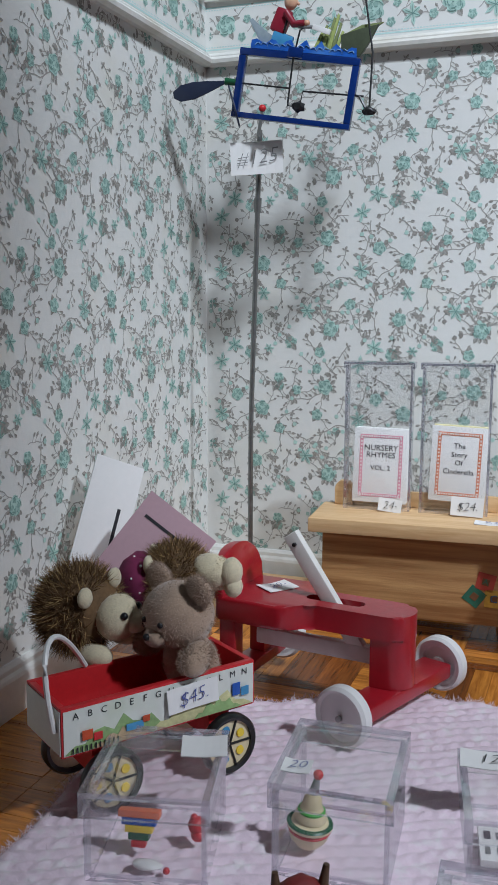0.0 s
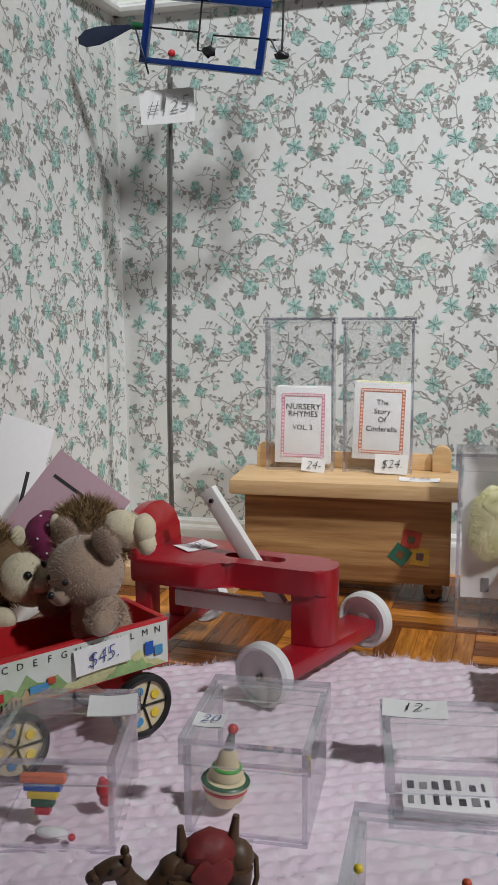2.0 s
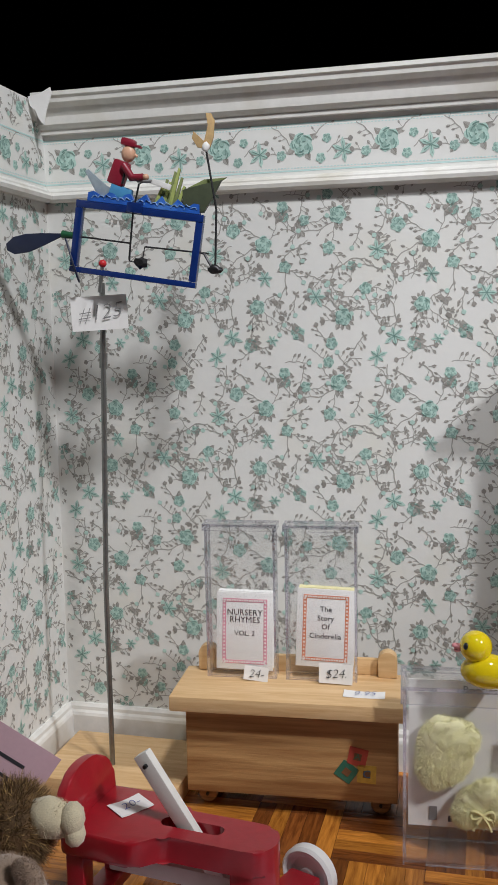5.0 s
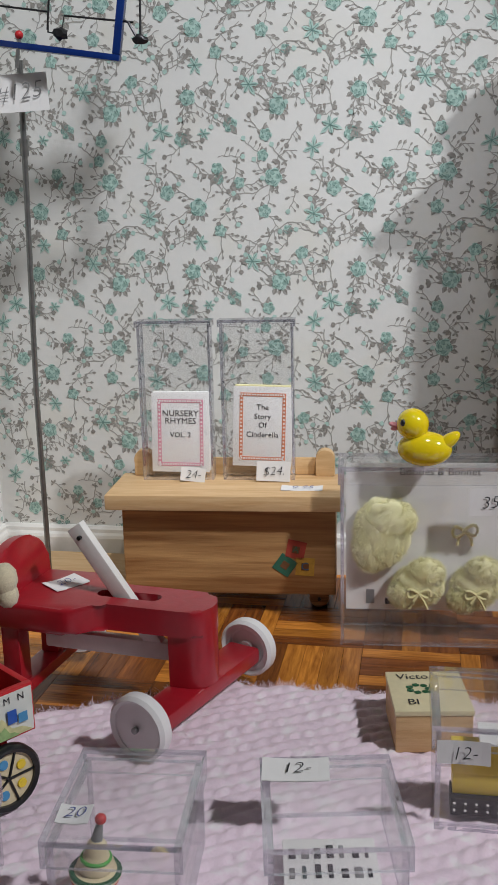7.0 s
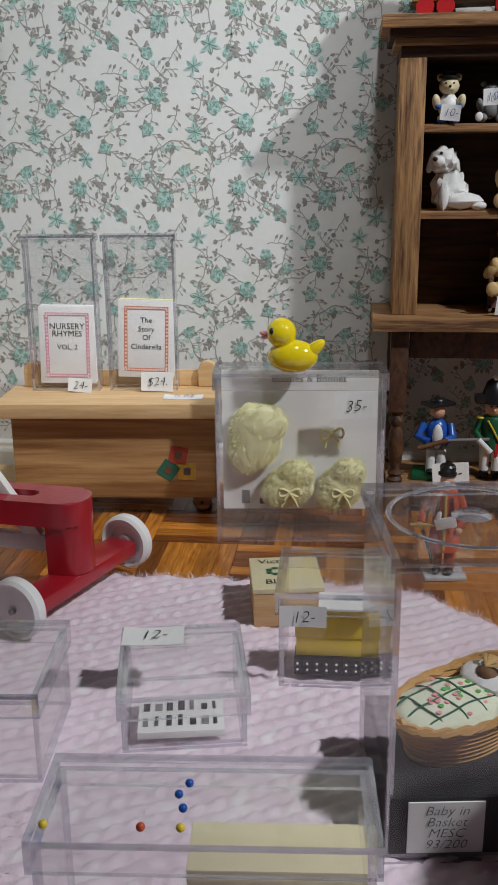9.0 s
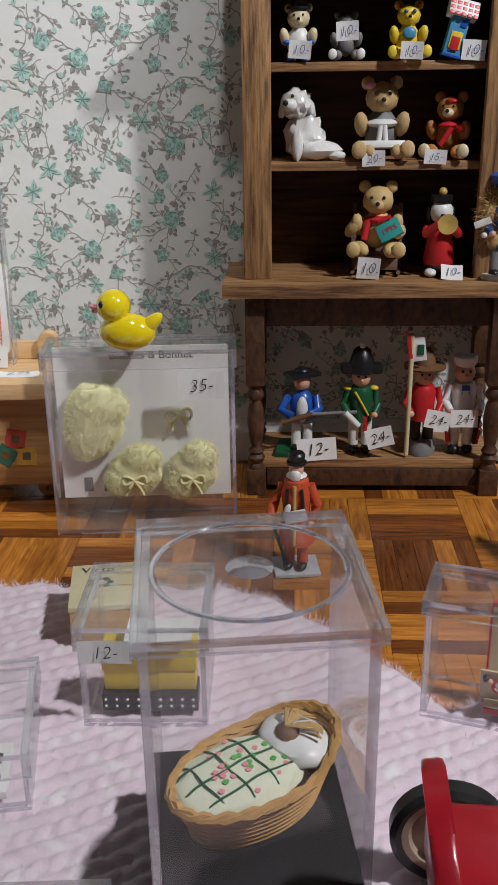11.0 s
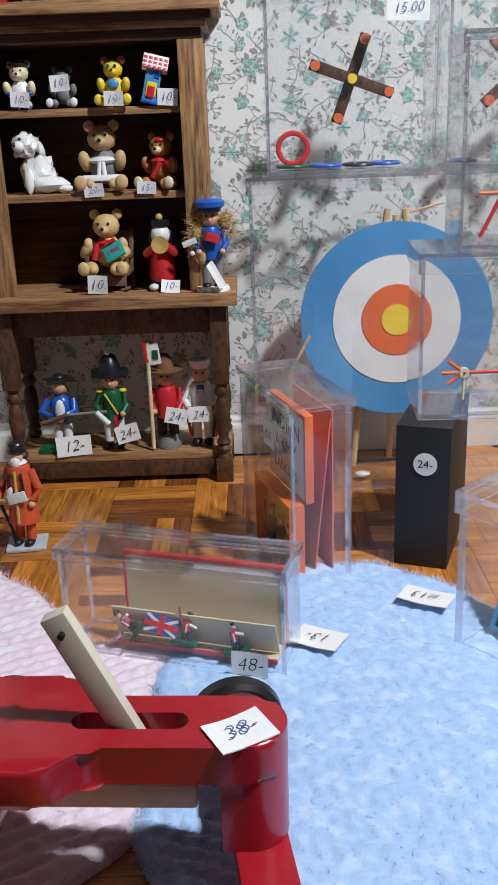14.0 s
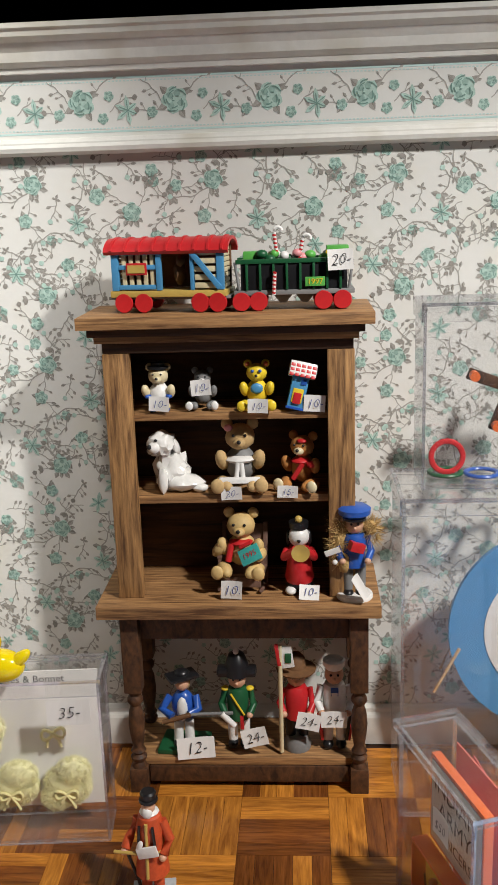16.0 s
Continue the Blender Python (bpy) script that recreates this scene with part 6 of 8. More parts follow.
# ---- whirligig on a rod ----
def whirligig():
    w = thing("whirligig", pose(0.0450, -0.0480, 0), "painted whirligig of a rower on a tall rod", "whirligig")
    part("base", box(B(), -0.034, 0.038, -0.0165, 0.036, 0.0, 0.0098, 0.0006), M_PINE, w, "pale wooden base block")
    part("rod", tube(B(), [(-0.0012, 0.003, 0.0095), (-0.0010, 0.003, 0.10), (0.0016, 0.003, 0.19), (0.0042, 0.0, 0.2440)], 0.0013, 12), M_STEEL, w, "bent steel rod")
    part("rod_joint", tube(B(), [(0.0022, 0.0025, 0.205), (0.0026, 0.0022, 0.212)], 0.0019, 12), M_STEEL, w)
    fm = pose(0.0250, -0.0090, 0.2606, 0, 9, 4)
    rails = []
    for nm, x0, x1, z0, z1 in (("rail", -0.0290, 0.0290, -0.0165, -0.0140), ("rail", -0.0290, 0.0290, 0.0118, 0.0150), ("upright", -0.0290, -0.0258, -0.0139, 0.0117), ("upright", 0.0258, 0.0290, -0.0139, 0.0117)):
        rails.append(part("frame_" + nm, box(B(), x0, x1, -0.0019, 0.0019, z0, z1, 0.0003), M_BLUE, w, "blue painted frame", m=fm))
    # painted water along the top
    rnd = random.Random(2)
    pts = [(-0.0240 + i * 0.0024, 0.0186 + 0.0016 * math.sin(i * 1.9) + 0.0008 * math.sin(i * 4.1)) for i in range(22)]
    bm = B()
    prism(bm, [(-0.0240, 0.0151), *pts, (0.0270, 0.0151)][::-1], 0.0030, pose(0, -0.0018, 0))
    water = part("painted_water", bm, M_WATER, w, "blue painted wooden waves", m=fm)
    for k in range(16):
        x = -0.022 + k * 0.003
        part("wave_crest", tube(B(), [(x, -0.0020, 0.0163 + 0.0006 * (k % 2)), (x + 0.0008, -0.0021, 0.0174 + 0.0005 * (k % 3)), (x + 0.0020, -0.0021, 0.0177), (x + 0.0026, -0.0020, 0.0168 + 0.0004 * (k % 3))], 0.00022, 5), K["foam"], water)
    # boat stern and bow
    bm = B()
    prism(bm, [(-0.0270, 0.0275), (-0.0255, 0.0285), (-0.0170, 0.0225), (-0.0060, 0.0175), (-0.0190, 0.0165)], 0.0020, pose(0, -0.0006, 0), 0.0002)
    part("boat", bm, M_BOAT, w, "grey-blue painted boat", m=fm)
    bm = B()
    prism(bm, [(0.0180, 0.0245), (0.0270, 0.0280), (0.0345, 0.0305), (0.0320, 0.0235), (0.0285, 0.0160), (0.0195, 0.0160)], 0.0022, pose(0, -0.0012, 0), 0.0002)
    part("boat_bow", bm, M_BOW, w, "dark olive painted bow", m=fm)
    bm = B()
    prism(bm, [(0.0195, 0.0258), (0.0265, 0.0302), (0.0362, 0.0322), (0.0320, 0.0288)], 0.0014, pose(0, 0.0012, 0), 0.0002)
    part("bow_deck", bm, M_OLIVE, w, m=fm)
    for k in range(7):
        x = 0.0060 + k * 0.0016
        bm = B()
        h = (0.0075, 0.0105, 0.0095, 0.0140, 0.0155, 0.0120, 0.0085)[k]
        prism(bm, [(x, 0.0175), (x + 0.0018, 0.0175), (x + 0.0036, 0.0175 + h), (x + 0.0026, 0.0175 + h * 1.04)], 0.0012, pose(0, -0.0010 + 0.0004 * (k % 2), 0), 0.0001)
        part("reed", bm, M_OLIVE if k % 2 else M_REED, w, m=fm)
    # the rower: one plain cut-out figure
    f = Fig()
    f.b("sky", -9.5, 0, 19.8, 9, 3.0, 5.0, (0, 12, 0), 1.0).b("wine", -11.0, 0, 27.0, 7.0, 3.4, 9.5, (0, 14, 0), 1.2).t("wine", (-9.0, -2, 30), (-5.0, -2.6, 25.6), (-0.5, -2.6, 26.2), r=1.5).s("skin", -8.2, 0, 34.6, 2.9, 2.0, 3.4).b("wine", -8.6, 0, 38.6, 6.0, 3.6, 3.0, (0, 8, 0), 1.2).b("wine", -5.2, 0, 37.6, 3.6, 3.0, 0.9, (0, 8, 0))
    f.t("skin", (-6.0, 0, 34.6), (-4.6, 0, 33.8), r=0.6).s("skin", 0.4, -2.6, 26.4, 1.3).t("black", (-7.6, -1.9, 30.5), (-8.8, -1.8, 23), r=0.5)
    bm = f.bm
    fig = part("rower", bm, [K[k] for k in f.used], w, "flat painted rower in red cap and shirt", m=fm @ pose(-0.0085, 0, 0.0170) @ Matrix.Scale(1.14, 4) @ pose(0.0085, 0, -0.0170))
    # crank, push rod, hawk on its wire
    part("drive_wire", tube(B(), [(-0.0330, 0, -0.0008), (-0.0026, 0, -0.0008), (-0.0022, 0, -0.0085), (0.0035, 0, -0.0090), (0.0040, 0, -0.0015), (0.0330, 0, -0.0008)], 0.00045, 6), M_DARKMETAL, w, m=fm)
    part("crank_bead", ball(B(), (0.0030, 0, -0.0085), (0.0030, 0.0020, 0.0026), None, 2, 0.45), M_DARKMETAL, w, m=fm)
    part("push_wire", tube(B(), [(-0.0018, -0.002, -0.0080), (-0.0022, -0.003, 0.012), (-0.0010, -0.003, 0.0245), (0.0030, -0.003, 0.0268)], 0.00045, 6), M_DARKMETAL, w, m=fm)
    part("push_clamp", box(B(), -0.0048, 0.0022, -0.0050, -0.0032, 0.0120, 0.0165, 0.0006), M_BLUE, w, m=fm)
    part("oar_handle", tube(B(), [(-0.0020, -0.003, 0.0258), (0.0045, -0.003, 0.0262)], 0.0008, 8), K["grey"], w, m=fm)
    part("oar", box(B(), -0.0045, 0.0045, -0.0004, 0.0004, -0.0012, 0.0012, 0.0003), K["white"], w, m=fm @ pose(0.0090, -0.003, 0.0255, 0, 12, 0))
    part("side_crank", tube(B(), [(0.0290, 0, -0.0008), (0.0312, -0.001, -0.0012), (0.0355, -0.001, -0.0068)], 0.0006, 6), M_DARKMETAL, w, m=fm)
    part("crank_bead", ball(B(), (0.0368, -0.001, -0.0072), (0.0032, 0.0018, 0.0020), None, 2, 0.5), M_DARKMETAL, w, m=fm)
    part("hawk_wire", tube(B(), [(0.0368, -0.001, -0.0065), (0.0340, -0.001, 0.018), (0.0258, -0.001, 0.0435)], 0.00050, 6), M_DARKMETAL, w, m=fm)
    bm = B()
    prism(bm, [(0.0004, -0.0020), (0.0034, -0.0014), (0.0042, 0.0040), (0.0030, 0.0110), (0.0008, 0.0135), (-0.0016, 0.0132), (0.0008, 0.0085), (0.0006, 0.0045)], 0.0010, None, 0.0002)
    part("hawk", bm, K["tan"], w, "small tan and white bird", m=fm @ pose(0.0242, -0.0015, 0.0440, 0, 6, 0))
    bm = B()
    prism(bm, [(0.0016, 0.0002), (0.0034, 0.0018), (-0.0004, 0.0040), (-0.0050, 0.0072), (-0.0052, 0.0042), (-0.0024, 0.0008)], 0.0010, None, 0.0002)
    part("hawk_wing", bm, K["tan"], w, m=fm @ pose(0.0248, -0.0020, 0.0420))
    part("hawk_breast", ball(B(), (0.0262, -0.0022, 0.0432), (0.0017, 0.0009, 0.0022), None, 2, 0.15), K["white"], w, m=fm)
    # propeller
    part("propeller_hub", tube(B(), [(-0.0290, 0, -0.0008), (-0.0345, 0, -0.0008)], 0.0018, 10, [0.8, 1]), K["green"], w, m=fm)
    for ang, twist, size in ((-108, 8, 1.25), (155, 74, 1.0)):
        bm = B()
        outline = [(-0.0008, 0.001), (-0.0030, 0.008), (-0.0046, 0.014), (-0.0042, 0.0195), (-0.0018, 0.0222), (0.0012, 0.0222), (0.0036, 0.0190), (0.0038, 0.014), (0.0026, 0.008), (0.0008, 0.001)]
        prism(bm, [(u, v * size) for u, v in outline], 0.0008, None, 0.0002)
        part("propeller_blade", bm, M_DARKBLUE, w, "dark blue propeller blade", m=fm @ pose(-0.0340, 0, -0.0008, 0, ang, 0) @ pose(0, 0, 0, 0, 0, twist))
    part("knob", ball(B(), (-0.0140, -0.001, -0.0112), 0.0018), K["red"], w, "round red knob", m=fm)
    part("knob_pin", tube(B(), [(-0.0140, -0.001, -0.0240), (-0.0140, -0.001, -0.0120)], 0.0009, 8), M_STEEL, w, m=fm)
    return w


M_WATER = material("painted_water", (0.02, 0.11, 0.48), 0.4, vary=0.35, scale=350, dirt=(0.16, 0.36, 0.70))
M_BOAT = material("painted_boat", (0.30, 0.36, 0.40), 0.5, vary=0.2)
M_OLIVE = material("painted_olive", (0.20, 0.24, 0.09), 0.5, vary=0.3)
M_BOW = material("painted_bow", (0.07, 0.085, 0.05), 0.45, vary=0.25)
M_REED = material("painted_reed", (0.36, 0.42, 0.13), 0.5, vary=0.3)
M_DARKBLUE = material("dark_blue_paint", (0.012, 0.018, 0.045), 0.35, vary=0.2)
whirligig()
price_tag(pose(0.0500, -0.0535, 0.2225, -2, -3, 14), "#125", 0.0255, 0.0155, K["grey"], 0.0098, "large white price tag hanging on the rod", "", 0.0012)


# ---- books in their cases ----
M_PINKLINE = material("pink_line", (0.72, 0.28, 0.36), 0.7, vary=0.2)
M_ORANGELINE = material("orange_line", (0.66, 0.20, 0.08), 0.7, vary=0.2)
M_CREAMPAGE = material("yellow_page", (0.80, 0.74, 0.40), 0.7)


def book(m, lines, line_mat, label, page):
    b = thing("book", m, label, "book", "miniature books")
    w, h, t = 0.0270, 0.0370, 0.0045
    part("cover", box(B(), -w / 2, w / 2, -0.0006, 0, 0, h, 0.0002), M_PAPER, b)
    part("pages", box(B(), -w / 2 + 0.0006, w / 2 - 0.0006, 0.0001, t, 0.0004, h + 0.0004), page, b, smooth=False)
    part("cover", box(B(), -w / 2, w / 2, t + 0.0001, t + 0.0007, 0, h, 0.0002), M_PAPER, b)
    i, o = 0.0029, 0.0016
    y0, y1 = -0.00075, -0.00062
    for x0, x1, z0, z1 in ((-w / 2 + i, w / 2 - i, i, i + o), (-w / 2 + i, w / 2 - i, h - i - o, h - i), (-w / 2 + i, -w / 2 + i + o, i + o, h - i - o), (w / 2 - i - o, w / 2 - i, i + o, h - i - o)):
        part("border_band", box(B(), x0, x1, y0, y1, z0, z1), line_mat, b, smooth=False)
    bm = B()
    n = 18
    for k in range(n):
        u = k / n
        for x, z in ((-w / 2 + i + o / 2, i + u * (h - 2 * i)), (w / 2 - i - o / 2, i + u * (h - 2 * i)), (-w / 2 + i + u * (w - 2 * i), i + o / 2), (-w / 2 + i + u * (w - 2 * i), h - i - o / 2)):
            box(bm, x - 0.0004, x + 0.0004, y0 - 0.0001, y0 - 0.00002, z - 0.0004, z + 0.0004)
    part("border_dots", bm, M_PAPER, b, smooth=False)
    for txt, z, s in lines:
        lettering(txt, s, M_INK, b, pose(0, -0.0008, z))
    return b


book(pose(0.1108, -0.0400, 0.0618, -3, 1, 5), (("NURSERY", 0.0275, 0.0040), ("RHYMES", 0.0240, 0.0040), ("VOL. 2", 0.0175, 0.0034)), M_PINKLINE, "white nursery rhyme book with a pink border", M_PAPER)
book(pose(0.1484, -0.0367, 0.0645, -3, 2, 5), (("The", 0.0275, 0.0036), ("Story", 0.0232, 0.0036), ("Of", 0.0192, 0.0036), ("Cinderella", 0.0148, 0.0036)), M_ORANGELINE, "white fairy tale book with an orange border", M_CREAMPAGE)
T(pose(0.1172, -0.0452, 0.0586, -10, 6, 4), "24-", 0.0115, 0.0065, M_INK, 0.0055)
T(pose(0.1545, -0.0424, 0.0589, -8, 2, 4), "$24.", 0.0155, 0.0092, M_INK, 0.0058)
T(pose(0.1690, -0.0545, 0.0586, -88, 0, 3), "9.95", 0.0185, 0.0075, M_INK_BLUE, 0.0060)


# ---- duck and its box ----
d = thing("toy_duck", YB @ pose(-0.0050, -0.0095, 0.0777, 0, 0, -8) @ Matrix.Scale(1.12, 4), "glossy yellow toy duck on the clear box", "toy duck")
bm = B()
ball(bm, (0.0015, 0, 0.0062), (0.0098, 0.0062, 0.0064), None, 3)
ball(bm, (0.0088, 0, 0.0085), (0.0062, 0.0030, 0.0026), pose(0, 0, 0, 0, -40, 0).to_3x3(), 3)
ball(bm, (-0.0028, 0, 0.0150), 0.0058, None, 3)
part("body", bm, M_YELLOW, d)
bm = B()
ball(bm, (-0.0092, 0, 0.0146), (0.0022, 0.0018, 0.0010), pose(0, 0, 0, 0, 12, 0).to_3x3())
ball(bm, (-0.0090, 0, 0.0134), (0.0017, 0.0015, 0.0009), pose(0, 0, 0, 0, -10, 0).to_3x3())
part("beak", bm, K["pink"], d, "coral pink beak")
for y in (-0.0042, 0.0042):
    part("eye", ball(B(), (-0.0058, y, 0.0162), (0.0011, 0.0011, 0.0014)), K["black"], d)
card = thing("backing_card", YB @ pose(0, 0.0005, 0.0016), "white backing card inside the clear box", "card")
part("card", box(B(), -0.0345, 0.0345, -0.0003, 0.0003, 0.0100, 0.0745), M_PAPER, card, smooth=False)
lettering("Booties & Bonnet", 0.0046, M_INK, card, pose(0.004, -0.0004, 0.0708))
for x, a in ((-0.018, 0.004), (0.008, 0.006)):
    part("printed_bar", box(B(), x, x + a, -0.0005, -0.00035, 0.0125, 0.0152), M_INK, card, smooth=False)
part("printed_bar", box(B(), -0.026, -0.0225, -0.0005, -0.00035, 0.0128, 0.0190), K["grey"], card, smooth=False)


M_RIBBON = material("yellow_satin", (0.86, 0.80, 0.42), 0.28, vary=0.06, scale=300, bump=0.05)


def knit(m, shapes, label, seed):
    bm = B()
    for c, r in shapes:
        ball(bm, c, r, None, 4, 0.16)
    ob = part("knitted_garment", bm, K["wool"], None)
    ob.matrix_world = m
    tagged(ob, label, "baby clothes", "knitted baby clothes")
    fuzz(ob, shapes, 4200, 0.0020, K["wool"], 0.0001, "fuzz", seed)
    return ob


knit(YB @ pose(-0.0197, -0.0035, 0.0470), [((0, 0, 0), (0.0115, 0.0042, 0.0150)), ((0.003, -0.001, 0.006), (0.0110, 0.0040, 0.0085)), ((-0.004, 0, -0.006), (0.0080, 0.0035, 0.0110))], "pale yellow knitted bonnet pinned on a card", 3)
knit(YB @ pose(-0.0045, -0.0035, 0.0240), [((0, 0, 0), (0.0105, 0.0045, 0.0090)), ((0.003, -0.001, 0.006), (0.0075, 0.0040, 0.0060)), ((-0.006, -0.001, -0.003), (0.0060, 0.0040, 0.0060))], "pale yellow knitted bootee", 4)
knit(YB @ pose(0.0190, -0.0035, 0.0238), [((0, 0, 0), (0.0098, 0.0045, 0.0095)), ((0.003, -0.001, 0.007), (0.0070, 0.0040, 0.0060)), ((-0.005, -0.001, -0.005), (0.0062, 0.0040, 0.0055))], "pale yellow knitted bootee", 5)
bow_thing = thing("ribbon_bow", YB @ pose(0.0143, -0.0022, 0.0480), "pale yellow satin ribbon bow pinned on a card", "bow")
for sx in (-1, 1):
    loop = [(sx * 0.0050 * math.sin(q), -0.0010 * math.sin(q * 0.5), 0.0022 * math.sin(2 * q) + sx * 0.0004) for q in [i * math.pi / 12 for i in range(13)]]
    part("loop", tube(B(), loop, 0.0007, 6), M_RIBBON, bow_thing)
    part("ribbon_tail", tube(B(), [(0, -0.0006, 0), (sx * 0.0025, -0.0010, -0.0030), (sx * 0.0030, -0.0006, -0.0062)], 0.0007, 6), M_RIBBON, bow_thing)
part("knot", ball(B(), (0, -0.0012, 0), (0.0013, 0.0011, 0.0013), None, 2), M_RIBBON, bow_thing)
for dx, dz in ((-0.0045, 0.0225), (0.0190, 0.0222)):
    tie = thing("ribbon_bow", YB @ pose(dx, -0.0088, dz), "shiny pale yellow ribbon tied on a bootee", "bow")
    for sx in (-1, 1):
        loop = [(sx * 0.0048 * math.sin(q), 0, 0.0018 * math.sin(2 * q)) for q in [i * math.pi / 12 for i in range(13)]]
        part("loop", tube(B(), loop, 0.0006, 6), M_RIBBON, tie)
        part("ribbon_tail", tube(B(), [(0, 0, 0), (sx * 0.0022, -0.0003, -0.0034), (sx * 0.0036, 0, -0.0066)], 0.0006, 6), M_RIBBON, tie)
T(YB @ pose(0.0235, -0.0124, 0.0575, -2, 0, 0), "35-", 0.0180, 0.0112, M_INK, 0.0072)


# ---- contents of the small boxes ----
f = Fig()
for k, key in enumerate(("red", "green", "yellow", "blue", "orange")):
    w = 4.0 + k * 2.0
    f.b(key, 0, 0, 3.0 + k * 2.1, w, 3.0, 2.0, (0, 0, 0), 0.2)
f.done("rainbow_stacker", pose(0.0965, -0.2730, 0.0064, -8, 0, 12), "rainbow coloured stacking toy in the clear box", "toy", "toys in boxes")
f = Fig()
f.s("red", 0, 0, 6, 2.6).s("red", 0.6, -0.4, 3.2, 2.2, 2.0, 2.0).s("red", -0.8, 0, 8.2, 1.1)
f.done("red_toy_bird", pose(0.1100, -0.2630, 0.0062), "small red toy in the clear box", "toy", "toys in boxes")
f = Fig()
f.s("white", 0, 0, 1.4, 4.5, 2.2, 1.3, rough=0.2).s("red", 6.0, -1, 1.0, 1.0)
f.done("toy_scrap", pose(0.1020, -0.2790, 0.0062, 0, 0, 8), "small white toy piece in the clear box", "toy", "toys in boxes")
f = Fig()
f.l("cream", 0, 0, 0, [(0, 0), (3.4, 0.6), (5.4, 3.0), (6.0, 5.2), (5.2, 5.4), (0, 5.2)]).l("red", 0, 0, 5.2, [(6.1, 0), (6.3, 0.6), (5.8, 1.2)]).l("cream", 0, 0, 6.6, [(6.6, 0), (6.8, 0.8), (4.6, 1.8), (0, 2.0)]).l("cream", 0, 0, 8.6, [(4.6, 0), (4.8, 1.2), (3.0, 4.2), (0, 4.4)]).l("lime", 0, 0, 11.0, [(4.0, 0), (4.1, 0.6), (3.8, 1.0)]).l("green", 0, 0, 7.2, [(6.7, 0), (6.8, 0.4), (6.4, 0.8)]).l("cream", 0, 0, 12.8, [(3.0, 0), (2.6, 2.4), (1.4, 4.0), (0, 4.2)])
f.t("grey", (0, 0, 16.5), (0.6, 0, 22), r=1.3, taper=[1.2, 0.6]).s("red", 0.7, 0, 22.6, 1.5)
f.done("spinning_top", pose(0.1400, -0.2520, 0.0062, 0, 6, 0), "cream and green wooden spinning top with red knob", "spinning top", "toys in boxes")
pz = thing("toy_puzzle", pose(0.1988, -0.2330, 0.0062, 0, 0, 10), "small black and white picture puzzle on the blanket", "puzzle", "toys in boxes")
part("board", box(B(), -0.0125, 0.0125, -0.0095, 0.0095, 0, 0.0022, 0.0002), M_PAPER, pz)
rnd = random.Random(9)
for k in range(14):
    x, y = -0.011 + (k % 7) * 0.0034, -0.0065 if k < 7 else 0.0012
    part("printed_bar", box(B(), x, x + rnd.uniform(0.0008, 0.0022), y, y + rnd.uniform(0.003, 0.0055), 0.00225, 0.00240), rnd.choice((M_INK, K["grey"], K["slate"], M_INK)), pz, smooth=False)
yb = thing("game_box", pose(0.2440, -0.2010, 0.0062, 0, 0, 1), "yellow domino box with a black row of dominoes", "game box", "toys in boxes")
part("body", box(B(), -0.0130, 0.0130, -0.0020, 0.0060, 0.0060, 0.0125, 0.0003), K["yellow"], yb)
part("lid", box(B(), -0.0134, 0.0134, -0.0024, 0.0064, 0.0126, 0.0195, 0.0003), K["yellow"], yb)
part("dominoes", box(B(), -0.0136, 0.0136, -0.0040, 0.0050, 0.0002, 0.0058, 0.0004), K["black"], yb)
for k in range(18):
    part("pip", ball(B(), (-0.0125 + (k % 9) * 0.0031, -0.0041, 0.0020 + (k // 9) * 0.0022), 0.00045, None, 1), K["white"], yb)
part("leaflet", box(B(), -0.0060, 0.0125, -0.0060, 0.0060, 0.0240, 0.0246), M_PAPER, yb, smooth=False)
vb = thing("blocks_box", pose(0.2243, -0.1560, 0.0042, 0, 0, 9), "small cream box lettered for wooden blocks", "box")
part("box_body", box(B(), -0.0125, 0.0125, -0.0135, 0.0135, 0, 0.0130, 0.0004), M_PINE, vb)
M_CREAMCARD = material("cream_card", (0.72, 0.64, 0.40), 0.6, vary=0.08)
part("paper_top", box(B(), -0.0128, 0.0128, -0.0138, 0.0138, 0.0131, 0.0150, 0.0003), M_CREAMCARD, vb, "cream lettered paper top")
lettering("Victo", 0.0052, M_INK, vb, pose(-0.0040, 0.0095, 0.0152, -90, 0, 0))
lettering("Bl", 0.0052, M_INK, vb, pose(-0.0060, -0.0080, 0.0152, -90, 0, 0))
bm = B()
for k in range(7):
    ball(bm, (-0.003 + math.cos(k * 0.9) * 0.0032, 0.0010 + math.sin(k * 0.9) * 0.0026, 0.0152), (0.0014, 0.0012, 0.0002), None, 1)
part("wreath", bm, K["green"], vb)
pg = thing("peg_game", pose(0.2205, -0.3120, 0.0062, 0, 0, 4), "peg board game with coloured pegs in a clear box", "peg game", "toys in boxes")
M_BROWNBOX = material("brown_print", (0.20, 0.11, 0.07), 0.6, vary=0.4, scale=300)
part("game_box", box(B(), -0.0050, 0.0310, -0.0060, 0.0080, 0.0002, 0.0165, 0.0004), M_BROWNBOX, pg)
for z in (0.0168, 0.0188, 0.0208):
    part("card_layer", box(B(), -0.0052, 0.0312, -0.0062, 0.0082, z, z + 0.0017, 0.0003), M_CREAMCARD, pg)
for k, (x, y, z) in enumerate(((-0.0300, -0.006, 0.0014), (-0.0120, -0.006, 0.0014), (-0.0065, -0.006, 0.0016), (-0.0070, 0.008, 0.0014), (-0.0060, 0.010, 0.0014), (-0.0075, 0.002, 0.0016), (-0.0190, -0.009, 0.0014), (-0.0170, -0.008, 0.0014))):
    part("peg", ball(B(), (x, y, z), 0.0014), K[("gold", "red", "gold", "blue", "blue", "blue", "gold", "red")[k]], pg)
